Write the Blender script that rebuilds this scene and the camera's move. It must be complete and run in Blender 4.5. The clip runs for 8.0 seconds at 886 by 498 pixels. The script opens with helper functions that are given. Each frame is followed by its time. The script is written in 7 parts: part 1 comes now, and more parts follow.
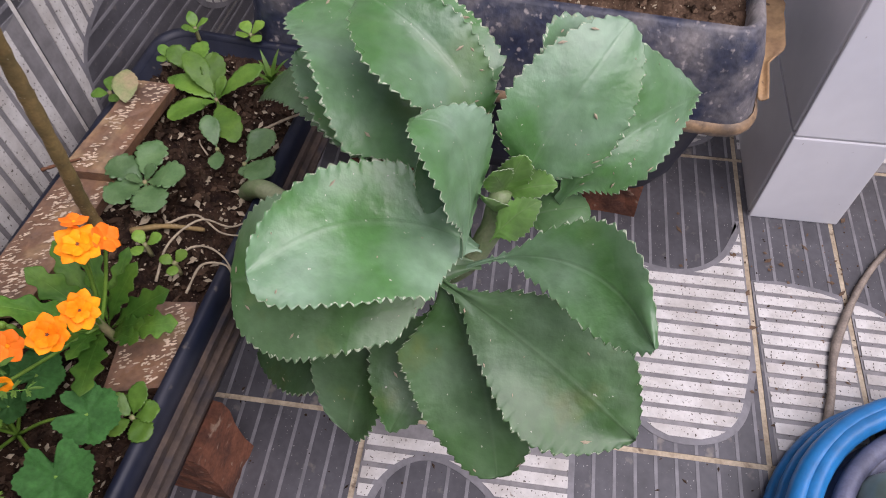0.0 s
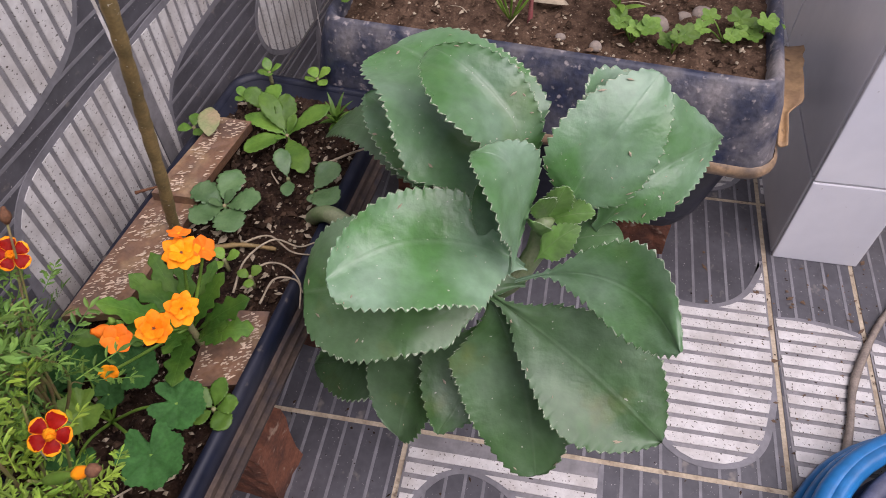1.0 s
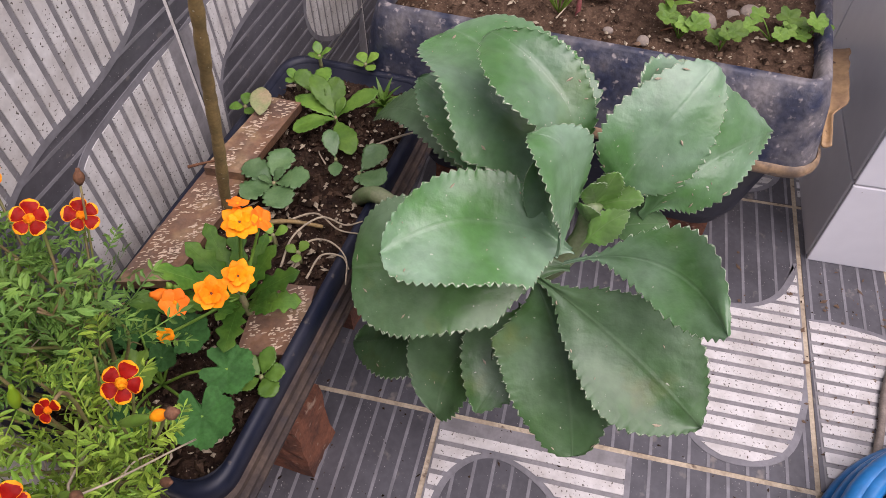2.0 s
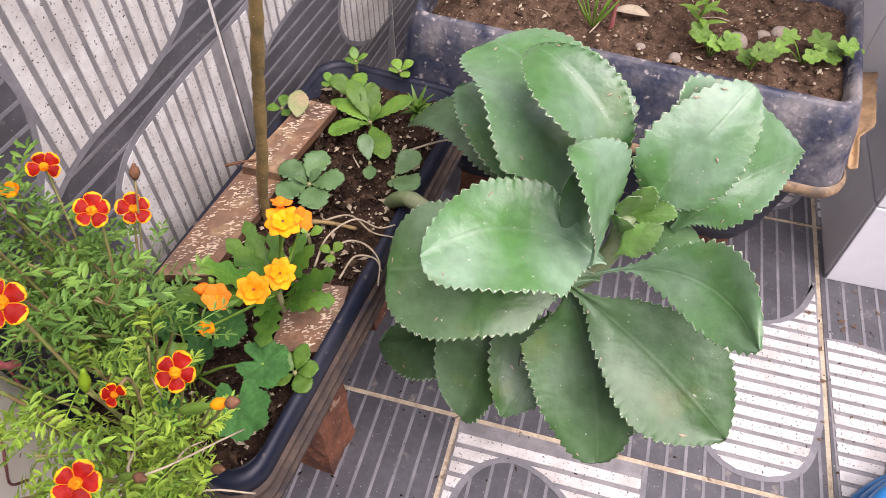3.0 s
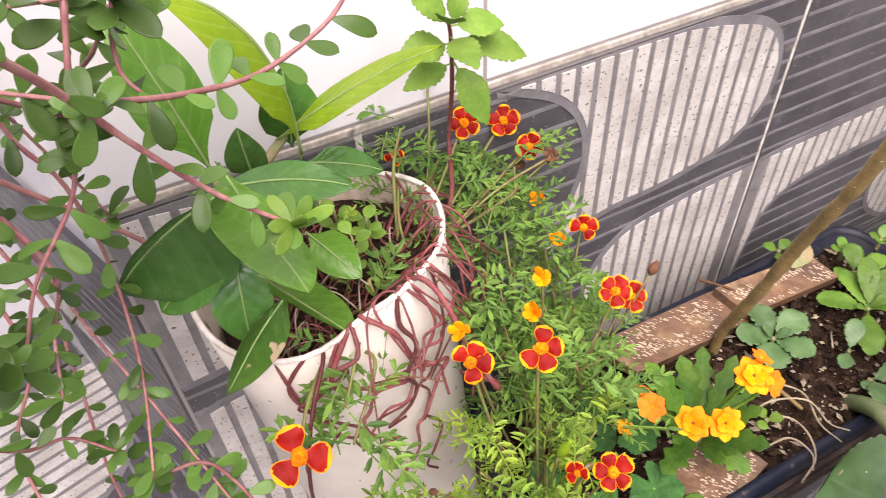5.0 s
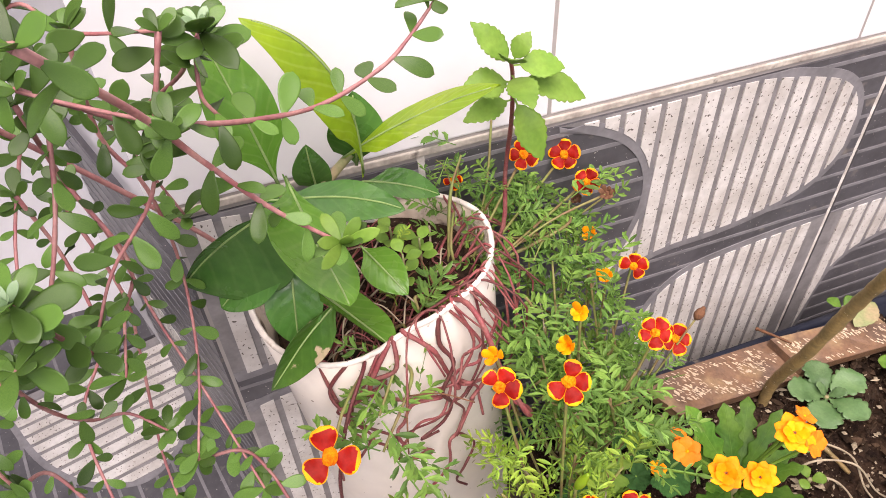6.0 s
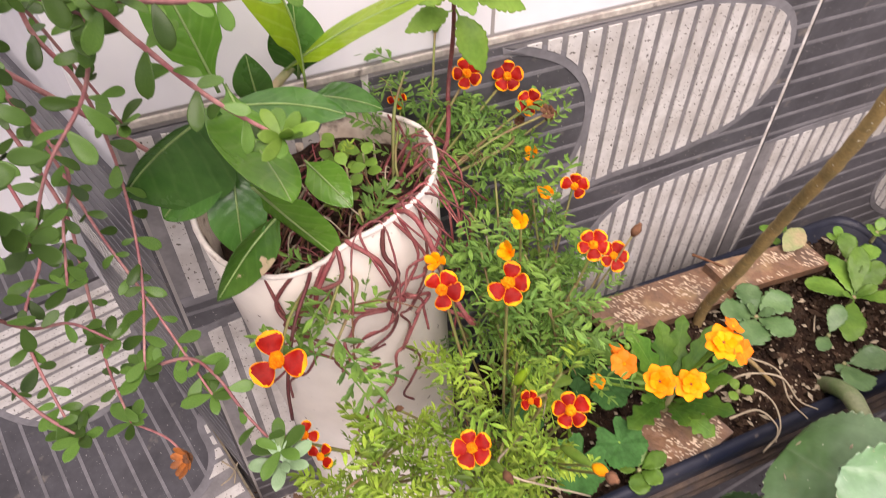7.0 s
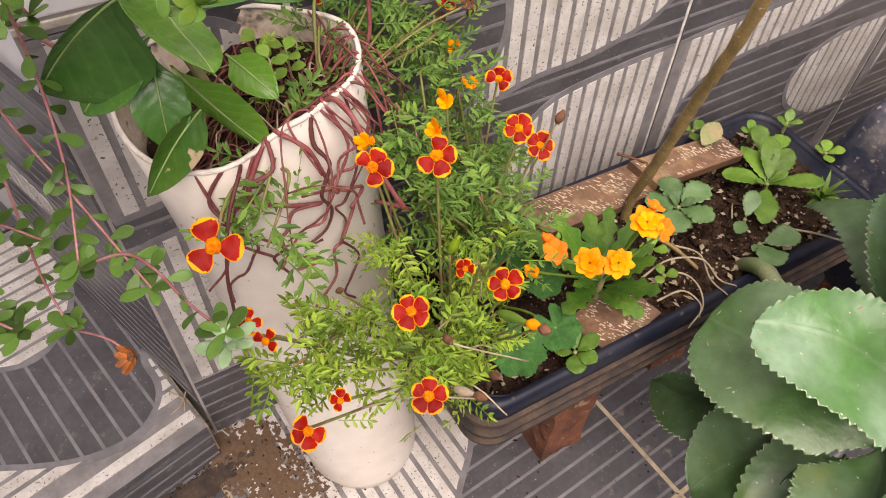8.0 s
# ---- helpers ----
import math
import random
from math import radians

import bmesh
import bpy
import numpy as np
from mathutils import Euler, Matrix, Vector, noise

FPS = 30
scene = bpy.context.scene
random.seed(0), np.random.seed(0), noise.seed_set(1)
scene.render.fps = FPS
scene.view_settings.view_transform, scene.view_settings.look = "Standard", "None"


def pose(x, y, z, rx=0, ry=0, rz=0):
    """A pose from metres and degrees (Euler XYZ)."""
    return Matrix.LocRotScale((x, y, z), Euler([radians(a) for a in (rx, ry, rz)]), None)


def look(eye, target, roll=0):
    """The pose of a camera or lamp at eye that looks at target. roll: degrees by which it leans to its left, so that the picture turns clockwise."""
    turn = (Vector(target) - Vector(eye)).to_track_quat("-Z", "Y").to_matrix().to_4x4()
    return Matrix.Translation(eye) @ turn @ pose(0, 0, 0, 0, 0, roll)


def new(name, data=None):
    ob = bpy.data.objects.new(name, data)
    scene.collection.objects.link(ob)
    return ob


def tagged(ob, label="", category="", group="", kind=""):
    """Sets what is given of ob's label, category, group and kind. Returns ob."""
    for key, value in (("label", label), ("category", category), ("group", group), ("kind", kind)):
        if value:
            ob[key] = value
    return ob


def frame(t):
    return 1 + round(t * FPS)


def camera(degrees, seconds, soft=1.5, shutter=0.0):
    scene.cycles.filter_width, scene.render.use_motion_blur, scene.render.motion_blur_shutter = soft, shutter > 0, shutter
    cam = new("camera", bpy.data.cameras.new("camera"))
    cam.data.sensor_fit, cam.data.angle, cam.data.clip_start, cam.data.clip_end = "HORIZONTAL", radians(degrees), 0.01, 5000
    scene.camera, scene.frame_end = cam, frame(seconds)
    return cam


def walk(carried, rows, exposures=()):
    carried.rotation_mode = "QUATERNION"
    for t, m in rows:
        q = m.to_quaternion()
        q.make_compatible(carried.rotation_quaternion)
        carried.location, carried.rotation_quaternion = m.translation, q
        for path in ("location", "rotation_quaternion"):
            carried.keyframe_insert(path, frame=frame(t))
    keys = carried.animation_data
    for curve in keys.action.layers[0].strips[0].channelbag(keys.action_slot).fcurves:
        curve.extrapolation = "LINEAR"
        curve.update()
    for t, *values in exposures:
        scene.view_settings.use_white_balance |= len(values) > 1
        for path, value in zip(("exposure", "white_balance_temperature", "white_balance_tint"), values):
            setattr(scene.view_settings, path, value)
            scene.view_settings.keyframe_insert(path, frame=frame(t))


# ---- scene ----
cam = camera(64.0, 8.0, soft=0.9, shutter=0.25)
PATH = [
    (0, (0.468, 0.418, 0.801), (0.288, 1.53, -0.852), -1.3),
    (0.5, (0.463, 0.384, 0.839), (0.246, 1.564, -0.761), -1.7),
    (1, (0.457, 0.358, 0.847), (0.193, 1.558, -0.73), -2.3),
    (1.5, (0.444, 0.342, 0.844), (0.141, 1.528, -0.738), -2.5),
    (3, (0.416, 0.318, 0.86), (0.08, 1.513, -0.709), -0.3),
    (3.5, (0.381, 0.294, 0.858), (-0.027, 1.467, -0.71), 0.7),
    (4, (0.337, 0.252, 0.866), (-0.368, 1.35, -0.649), 1.4),
    (4.5, (0.33, 0.267, 0.88), (-0.747, 1.168, -0.544), -0.5),
    (5, (0.331, 0.282, 0.884), (-0.881, 1.029, -0.521), -3.0),
    (5.2, (0.337, 0.286, 0.889), (-0.92, 0.955, -0.515), -4.5),
    (6.3, (0.349, 0.291, 0.903), (-0.991, 0.876, -0.462), -2.5),
    (6.5, (0.352, 0.289, 0.901), (-0.969, 0.891, -0.474), -1.9),
    (7, (0.373, 0.284, 0.887), (-0.824, 0.949, -0.57), 0.4),
    (7.5, (0.394, 0.276, 0.872), (-0.692, 0.98, -0.652), 1.3),
    (8, (0.41, 0.267, 0.867), (-0.607, 1.022, -0.68), 2.3),
]
EXPOSURE = [(0.0, 0.46, 6050, 24), (1.5, 0.44, 6150, 27), (2.8, 0.99, 6300, 26), (3.5, 1.3, 6400, 24), (4.0, 1.19, 6600, 24), (5.0, 1.34, 6650, 23), (6.5, 1.26, 6750, 23), (7.2, 1.06, 6850, 25), (8.0, 0.95, 7100, 22)]
walk(cam, [(t, look(eye, target, roll)) for t, eye, target, roll in PATH], EXPOSURE)

# ---- light: bright overcast sky over a small open yard ----
world = bpy.data.worlds.new("sky")
scene.world = world
world.use_nodes = True
wn = world.node_tree
sky = wn.nodes.new("ShaderNodeTexSky")
sky.sky_type = "NISHITA"
sky.sun_disc = False
sky.sun_elevation, sky.sun_rotation = radians(59), radians(122)
sky.air_density, sky.dust_density = 1.0, 4.0
wn.links.new(sky.outputs[0], wn.nodes["Background"].inputs[0])
wn.nodes["Background"].inputs[1].default_value = 0.07
sun = new("sun", bpy.data.lights.new("sun", "SUN"))
sun.data.energy, sun.data.angle, sun.data.color = 2.95, radians(68), (1.0, 0.96, 0.91)
sun.matrix_world = look((0, 0, 0), (-0.44, 0.27, -0.856))


# ---- materials ----
def material(name, color, rough=0.5, vary=0.12, scale=30.0, bump=0.0, bump_scale=None, color2=None, spots=None, metal=0.0,
             random=0.0, transmission=0.0, coat=0.0, island=0.0, spec=0.5, veins=None, specks=None):
    """A surface with two scales of variation; color2 is mixed in by noise; spots = (colour, scale, threshold, softness);
    veins = (colour, pairs, strength) follow the leaf's own coordinates."""
    m = bpy.data.materials.new(name)
    m.use_nodes = True
    nt = m.node_tree
    bs = nt.nodes["Principled BSDF"]
    bs.inputs["Roughness"].default_value, bs.inputs["Metallic"].default_value = rough, metal
    bs.inputs["Coat Weight"].default_value = coat
    bs.inputs["Specular IOR Level"].default_value = spec
    tc = nt.nodes.new("ShaderNodeTexCoord")
    geo = tc.outputs["Object"]

    def noise_node(sc, detail=4.0):
        n = nt.nodes.new("ShaderNodeTexNoise")
        n.inputs["Scale"].default_value, n.inputs["Detail"].default_value = sc, detail
        nt.links.new(geo, n.inputs["Vector"])
        return n

    def ramp(src, a, b):
        r = nt.nodes.new("ShaderNodeMapRange")
        r.inputs["From Min"].default_value, r.inputs["From Max"].default_value = a, b
        nt.links.new(src, r.inputs["Value"])
        return r.outputs["Result"]

    def mix(fac, a, b, mode="MIX"):
        x = nt.nodes.new("ShaderNodeMix")
        x.data_type, x.blend_type = "RGBA", mode
        if isinstance(fac, float):
            x.inputs[0].default_value = fac
        else:
            nt.links.new(fac, x.inputs[0])
        for sock, v in ((6, a), (7, b)):
            if isinstance(v, tuple):
                x.inputs[sock].default_value = (*v[:3], 1)
            else:
                nt.links.new(v, x.inputs[sock])
        return x.outputs[2]

    big, fine = noise_node(scale), noise_node(scale * 6.3, 6.0)
    col = mix(ramp(big.outputs["Fac"], 0.38, 0.64), tuple(color), tuple(color2 or [c * 0.72 for c in color]))
    if spots:
        sp = noise_node(spots[1], 5.0)
        col = mix(ramp(sp.outputs["Fac"], spots[2], spots[2] + spots[3]), col, tuple(spots[0]))
    if specks:
        sp = noise_node(specks[1], 2.0)
        col = mix(ramp(sp.outputs["Fac"], specks[2], specks[2] + specks[3]), col, tuple(specks[0]))
    relief = None
    if veins:
        sep = nt.nodes.new("ShaderNodeSeparateXYZ")
        nt.links.new(tc.outputs["UV"], sep.inputs[0])

        def calc(op, a, b=None):
            x = nt.nodes.new("ShaderNodeMath")
            x.operation = op
            for i, v in enumerate((a, b)):
                if v is None:
                    continue
                if isinstance(v, (int, float)):
                    x.inputs[i].default_value = v
                else:
                    nt.links.new(v, x.inputs[i])
            return x.outputs[0]
        off = calc("ABSOLUTE", calc("SUBTRACT", sep.outputs[0], 0.5))
        wob = calc("MULTIPLY", calc("SUBTRACT", big.outputs["Fac"], 0.5), 0.12)
        along = calc("ADD", calc("SUBTRACT", sep.outputs[1], calc("MULTIPLY", off, 0.5)), wob)
        wave = calc("ADD", calc("MULTIPLY", calc("SINE", calc("MULTIPLY", along, 6.2832 * veins[1])), 0.5), 0.5)
        side_v = ramp(wave, 0.82, 1.0)
        mid_v = ramp(off, 0.03, 0.004)
        fac = calc("MULTIPLY", calc("MAXIMUM", mid_v, calc("MULTIPLY", side_v, 0.3)), veins[2])
        col = mix(fac, col, tuple(veins[0]))
        relief = calc("SUBTRACT", calc("MULTIPLY", wave, -0.5), mid_v)
    hsv = nt.nodes.new("ShaderNodeHueSaturation")
    val = ramp(fine.outputs["Fac"], 0.2, 0.8)
    mr = nt.nodes.new("ShaderNodeMapRange")
    mr.inputs["To Min"].default_value, mr.inputs["To Max"].default_value = 1 - vary, 1 + vary
    nt.links.new(val, mr.inputs["Value"])
    out = mr.outputs["Result"]
    if random:
        oi = nt.nodes.new("ShaderNodeObjectInfo")
        rr = nt.nodes.new("ShaderNodeMapRange")
        rr.inputs["To Min"].default_value, rr.inputs["To Max"].default_value = 1 - random, 1 + random
        nt.links.new(oi.outputs["Random"], rr.inputs["Value"])
        mu = nt.nodes.new("ShaderNodeMath")
        mu.operation = "MULTIPLY"
        nt.links.new(out, mu.inputs[0])
        nt.links.new(rr.outputs["Result"], mu.inputs[1])
        out = mu.outputs[0]
    if island:
        ge = nt.nodes.new("ShaderNodeNewGeometry")
        rr = nt.nodes.new("ShaderNodeMapRange")
        rr.inputs["To Min"].default_value, rr.inputs["To Max"].default_value = 1 - island, 1 + island
        nt.links.new(ge.outputs["Random Per Island"], rr.inputs["Value"])
        mu = nt.nodes.new("ShaderNodeMath")
        mu.operation = "MULTIPLY"
        nt.links.new(out, mu.inputs[0])
        nt.links.new(rr.outputs["Result"], mu.inputs[1])
        out = mu.outputs[0]
    nt.links.new(out, hsv.inputs["Value"])
    nt.links.new(col, hsv.inputs["Color"])
    nt.links.new(hsv.outputs["Color"], bs.inputs["Base Color"])
    rm = nt.nodes.new("ShaderNodeMapRange")
    rm.inputs["To Min"].default_value, rm.inputs["To Max"].default_value = max(0.02, rough - 0.1), min(1.0, rough + 0.12)
    nt.links.new(big.outputs["Fac"], rm.inputs["Value"])
    nt.links.new(rm.outputs["Result"], bs.inputs["Roughness"])
    if bump:
        bp = nt.nodes.new("ShaderNodeBump")
        bp.inputs["Strength"].default_value, bp.inputs["Distance"].default_value = bump, 0.002
        bn = noise_node(bump_scale or scale * 5, 6.0)
        nt.links.new(bn.outputs["Fac"], bp.inputs["Height"])
        if relief is not None:
            b2 = nt.nodes.new("ShaderNodeBump")
            b2.inputs["Strength"].default_value, b2.inputs["Distance"].default_value = 0.22, 0.001
            nt.links.new(relief, b2.inputs["Height"])
            nt.links.new(b2.outputs["Normal"], bp.inputs["Normal"])
        nt.links.new(bp.outputs["Normal"], bs.inputs["Normal"])
    if transmission:
        # thin leaf: part of the light passes through
        tr = nt.nodes.new("ShaderNodeBsdfTranslucent")
        nt.links.new(hsv.outputs["Color"], tr.inputs["Color"])
        ms = nt.nodes.new("ShaderNodeMixShader")
        ms.inputs[0].default_value = transmission
        nt.links.new(bs.outputs[0], ms.inputs[1])
        nt.links.new(tr.outputs[0], ms.inputs[2])
        nt.links.new(ms.outputs[0], nt.nodes["Material Output"].inputs["Surface"])
    return m


M = {}
M["grout"] = material("grout", (0.5, 0.42, 0.3), 0.9, 0.25, 40, 0.4, color2=(0.36, 0.29, 0.2), spots=((0.14, 0.1, 0.07), 60, 0.62, 0.1))
M["glaze_grey"] = material("glaze_grey", (0.092, 0.09, 0.099), 0.36, 0.18, 18, 0.08, color2=(0.066, 0.064, 0.07), spots=((0.2, 0.18, 0.16), 55, 0.63, 0.12), spec=0.45, specks=((0.42, 0.4, 0.37), 420, 0.715, 0.03))
M["glaze_line"] = material("glaze_line", (0.22, 0.215, 0.225), 0.42, 0.14, 30, spec=0.4)
M["glaze_white"] = material("glaze_white", (0.62, 0.605, 0.575), 0.42, 0.12, 25, 0.15, color2=(0.48, 0.455, 0.42), spots=((0.22, 0.18, 0.14), 110, 0.68, 0.08), spec=0.35, specks=((0.09, 0.075, 0.06), 330, 0.645, 0.03))
M["glaze_groove"] = material("glaze_groove", (0.24, 0.23, 0.23), 0.5, 0.12, 40)
M["white_tile"] = material("white_tile", (0.84, 0.84, 0.85), 0.16, 0.03, 6, color2=(0.79, 0.79, 0.81), spots=((0.4, 0.37, 0.33), 130, 0.74, 0.05))
M["wall_plaster"] = material("wall_plaster", (0.36, 0.34, 0.32), 0.85, 0.1, 8, 0.3, color2=(0.3, 0.28, 0.26))
# for the unseen north wall: white only to reflect light
M["wall_white"] = material("wall_white", (0.78, 0.77, 0.75), 0.7, 0.05, 8, 0.2, color2=(0.7, 0.69, 0.66))
M["trim"] = material("trim", (0.5, 0.46, 0.4), 0.7, 0.25, 40, 0.2, color2=(0.34, 0.3, 0.26), spots=((0.07, 0.06, 0.05), 60, 0.62, 0.1))
M["planter_dark"] = material("planter_dark", (0.008, 0.011, 0.023), 0.42, 0.25, 14, 0.1, color2=(0.02, 0.022, 0.033), spots=((0.14, 0.12, 0.1), 60, 0.67, 0.1), spec=0.28)
M["planter_worn"] = material("planter_worn", (0.024, 0.03, 0.056), 0.5, 0.4, 26, 0.5, 160, color2=(0.08, 0.08, 0.092), spots=((0.26, 0.235, 0.22), 13, 0.48, 0.3), specks=((0.3, 0.27, 0.255), 120, 0.61, 0.12))
M["planter_lip"] = material("planter_lip", (0.3, 0.2, 0.11), 0.5, 0.3, 30, 0.3, color2=(0.12, 0.085, 0.055), spots=((0.05, 0.045, 0.045), 45, 0.56, 0.12))
M["soil"] = material("soil", (0.042, 0.025, 0.016), 0.95, 0.5, 70, 1.0, 240, color2=(0.016, 0.01, 0.008), spots=((0.26, 0.2, 0.14), 420, 0.66, 0.04), spec=0.08)
M["soil_dry"] = material("soil_dry", (0.11, 0.07, 0.045), 0.95, 0.45, 60, 1.0, 240, color2=(0.055, 0.034, 0.022), spots=((0.3, 0.24, 0.17), 380, 0.67, 0.04), spec=0.1)
M["trough_crumb"] = material("trough_crumb", (0.12, 0.08, 0.05), 0.95, 0.4, 90, 0.6, 300, color2=(0.06, 0.038, 0.026), island=0.6, spec=0.1)
M["pot_cut"] = material("pot_cut", (0.8, 0.74, 0.66), 0.6, 0.1, 60, 0.2, spots=((0.4, 0.32, 0.24), 90, 0.62, 0.1))
M["crumb"] = material("crumb", (0.06, 0.038, 0.024), 0.95, 0.4, 90, 0.6, 300, color2=(0.03, 0.02, 0.014), island=0.6, spots=((0.3, 0.22, 0.15), 60, 0.68, 0.03), spec=0.1)
# inside of the pot: dirt, plus the shade in there as darker brown
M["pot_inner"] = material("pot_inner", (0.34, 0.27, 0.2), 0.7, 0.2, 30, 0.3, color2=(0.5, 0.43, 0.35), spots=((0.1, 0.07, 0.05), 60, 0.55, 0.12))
M["pot_white"] = material("pot_white", (0.88, 0.835, 0.76), 0.38, 0.06, 9, 0.05, color2=(0.8, 0.735, 0.64), spots=((0.25, 0.19, 0.13), 150, 0.685, 0.05), transmission=0.12)
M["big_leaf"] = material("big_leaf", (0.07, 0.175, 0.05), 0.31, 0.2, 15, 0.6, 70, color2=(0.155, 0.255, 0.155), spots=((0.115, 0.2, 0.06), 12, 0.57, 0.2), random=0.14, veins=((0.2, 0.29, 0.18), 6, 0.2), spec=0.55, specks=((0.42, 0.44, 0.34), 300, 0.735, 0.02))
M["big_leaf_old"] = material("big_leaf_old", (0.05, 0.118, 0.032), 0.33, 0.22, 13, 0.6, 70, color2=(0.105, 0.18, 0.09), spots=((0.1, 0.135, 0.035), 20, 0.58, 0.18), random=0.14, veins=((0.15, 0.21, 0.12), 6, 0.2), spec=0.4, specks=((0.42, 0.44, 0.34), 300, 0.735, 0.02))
M["young_leaf"] = material("young_leaf", (0.14, 0.29, 0.06), 0.42, 0.12, 40, 0.15, color2=(0.11, 0.2, 0.06), random=0.25, veins=((0.2, 0.3, 0.12), 6, 0.5))
M["leaf_edge"] = material("leaf_edge", (0.42, 0.48, 0.34), 0.5, 0.2, 90, color2=(0.16, 0.22, 0.12))
M["succulent_stem"] = material("succulent_stem", (0.15, 0.22, 0.085), 0.55, 0.2, 60, 0.3, color2=(0.21, 0.24, 0.13))
M["stem_pale"] = material("stem_pale", (0.2, 0.23, 0.09), 0.6, 0.2, 60, 0.3, color2=(0.3, 0.24, 0.13))
M["wood_worn"] = material("wood_worn", (0.19, 0.105, 0.058), 0.4, 0.3, 30, 0.6, 160, color2=(0.12, 0.074, 0.05), spots=((0.28, 0.19, 0.1), 24, 0.54, 0.15), spec=0.45)
M["brick"] = material("brick", (0.2, 0.085, 0.05), 0.9, 0.3, 40, 0.6, 150, color2=(0.1, 0.05, 0.036), spots=((0.34, 0.24, 0.17), 70, 0.62, 0.1), spec=0.15)
M["bark"] = material("bark", (0.29, 0.2, 0.08), 0.6, 0.25, 60, 0.18, 420, color2=(0.19, 0.14, 0.06), spots=((0.6, 0.54, 0.42), 300, 0.68, 0.03), spec=0.35)
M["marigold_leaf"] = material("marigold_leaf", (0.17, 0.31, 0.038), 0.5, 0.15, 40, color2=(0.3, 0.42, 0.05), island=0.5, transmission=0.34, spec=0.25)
# darker copy of marigold_leaf, with shade near pot and wall in its colour
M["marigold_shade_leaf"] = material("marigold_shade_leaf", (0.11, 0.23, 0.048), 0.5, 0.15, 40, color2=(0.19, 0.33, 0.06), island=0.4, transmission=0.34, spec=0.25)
M["grout_pale"] = material("grout_pale", (0.72, 0.7, 0.66), 0.85, 0.15, 60, 0.3, color2=(0.5, 0.47, 0.42))
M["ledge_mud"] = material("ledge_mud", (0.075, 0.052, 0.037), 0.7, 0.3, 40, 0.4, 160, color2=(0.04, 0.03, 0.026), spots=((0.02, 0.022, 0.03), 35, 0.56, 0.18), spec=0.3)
M["mud"] = material("mud", (0.13, 0.08, 0.046), 0.75, 0.3, 40, 0.4, 160, color2=(0.13, 0.085, 0.055), spots=((0.07, 0.05, 0.04), 35, 0.58, 0.18), spec=0.3)
M["marigold_stem"] = material("marigold_stem", (0.2, 0.24, 0.06), 0.6, 0.15, 60, color2=(0.2, 0.13, 0.06))
M["petal_red"] = material("petal_red", (0.29, 0.01, 0.0035), 0.45, 0.2, 90, color2=(0.2, 0.005, 0.003), random=0.2, spec=0.1)
M["petal_edge"] = material("petal_edge", (0.92, 0.38, 0.006), 0.5, 0.1, 90, color2=(0.9, 0.24, 0.004), spec=0.1)
M["petal_yellow"] = material("petal_yellow", (0.92, 0.4, 0.004), 0.5, 0.12, 90, color2=(0.85, 0.28, 0.004), spec=0.1)
M["flower_disc"] = material("flower_disc", (0.85, 0.28, 0.004), 0.6, 0.25, 200, 0.6, 900, color2=(0.75, 0.16, 0.003), spec=0.1)
M["petal_orange"] = material("petal_orange", (0.93, 0.32, 0.003), 0.5, 0.14, 60, color2=(0.92, 0.22, 0.002), random=0.12, spec=0.1)
M["petal_coral"] = material("petal_coral", (0.85, 0.17, 0.012), 0.5, 0.12, 60, color2=(0.88, 0.22, 0.015), spec=0.1)
M["dry"] = material("dry", (0.17, 0.075, 0.035), 0.85, 0.3, 90, 0.4)
M["straw"] = material("straw", (0.42, 0.35, 0.24), 0.8, 0.2, 80, 0.3)
M["red_stem"] = material("red_stem", (0.2, 0.045, 0.05), 0.5, 0.3, 110, 0.4, color2=(0.22, 0.085, 0.075), random=0.45, spec=0.3)
M["pink_stem"] = material("pink_stem", (0.3, 0.105, 0.11), 0.5, 0.25, 60, 0.2, color2=(0.42, 0.21, 0.19), random=0.35)
M["jade_leaf"] = material("jade_leaf", (0.145, 0.275, 0.055), 0.3, 0.14, 70, color2=(0.09, 0.195, 0.036), random=0.5, transmission=0.42, spec=0.4)
M["pale_jade"] = material("pale_jade", (0.26, 0.38, 0.22), 0.4, 0.12, 70, color2=(0.17, 0.3, 0.13), random=0.15)
M["withered"] = material("withered", (0.42, 0.13, 0.02), 0.7, 0.3, 90, 0.3, color2=(0.2, 0.07, 0.02))
M["shrub_leaf"] = material("shrub_leaf", (0.038, 0.12, 0.02), 0.25, 0.14, 30, 0.35, 110, color2=(0.06, 0.16, 0.03), random=0.15, veins=((0.1, 0.2, 0.05), 8, 0.7), spec=0.4)
M["shrub_damaged"] = material("shrub_damaged", (0.035, 0.105, 0.013), 0.3, 0.18, 30, 0.35, 110, color2=(0.06, 0.14, 0.02), spots=((0.4, 0.32, 0.2), 62, 0.6, 0.03), veins=((0.09, 0.19, 0.035), 8, 0.6), spec=0.35)
M["shrub_lime"] = material("shrub_lime", (0.38, 0.54, 0.03), 0.3, 0.1, 30, 0.2, 130, color2=(0.3, 0.48, 0.025), transmission=0.5, veins=((0.52, 0.66, 0.16), 10, 0.9))
M["shrub_mid"] = material("shrub_mid", (0.1, 0.25, 0.028), 0.24, 0.12, 30, 0.35, 110, color2=(0.115, 0.27, 0.03), transmission=0.2, veins=((0.22, 0.38, 0.09), 8, 0.75), spec=0.4)
M["vein"] = material("vein", (0.26, 0.38, 0.13), 0.4, 0.1, 60)
M["weed_leaf"] = material("weed_leaf", (0.14, 0.27, 0.035), 0.45, 0.12, 60, 0.2, 200, color2=(0.2, 0.34, 0.05), random=0.2, transmission=0.2, spec=0.3)
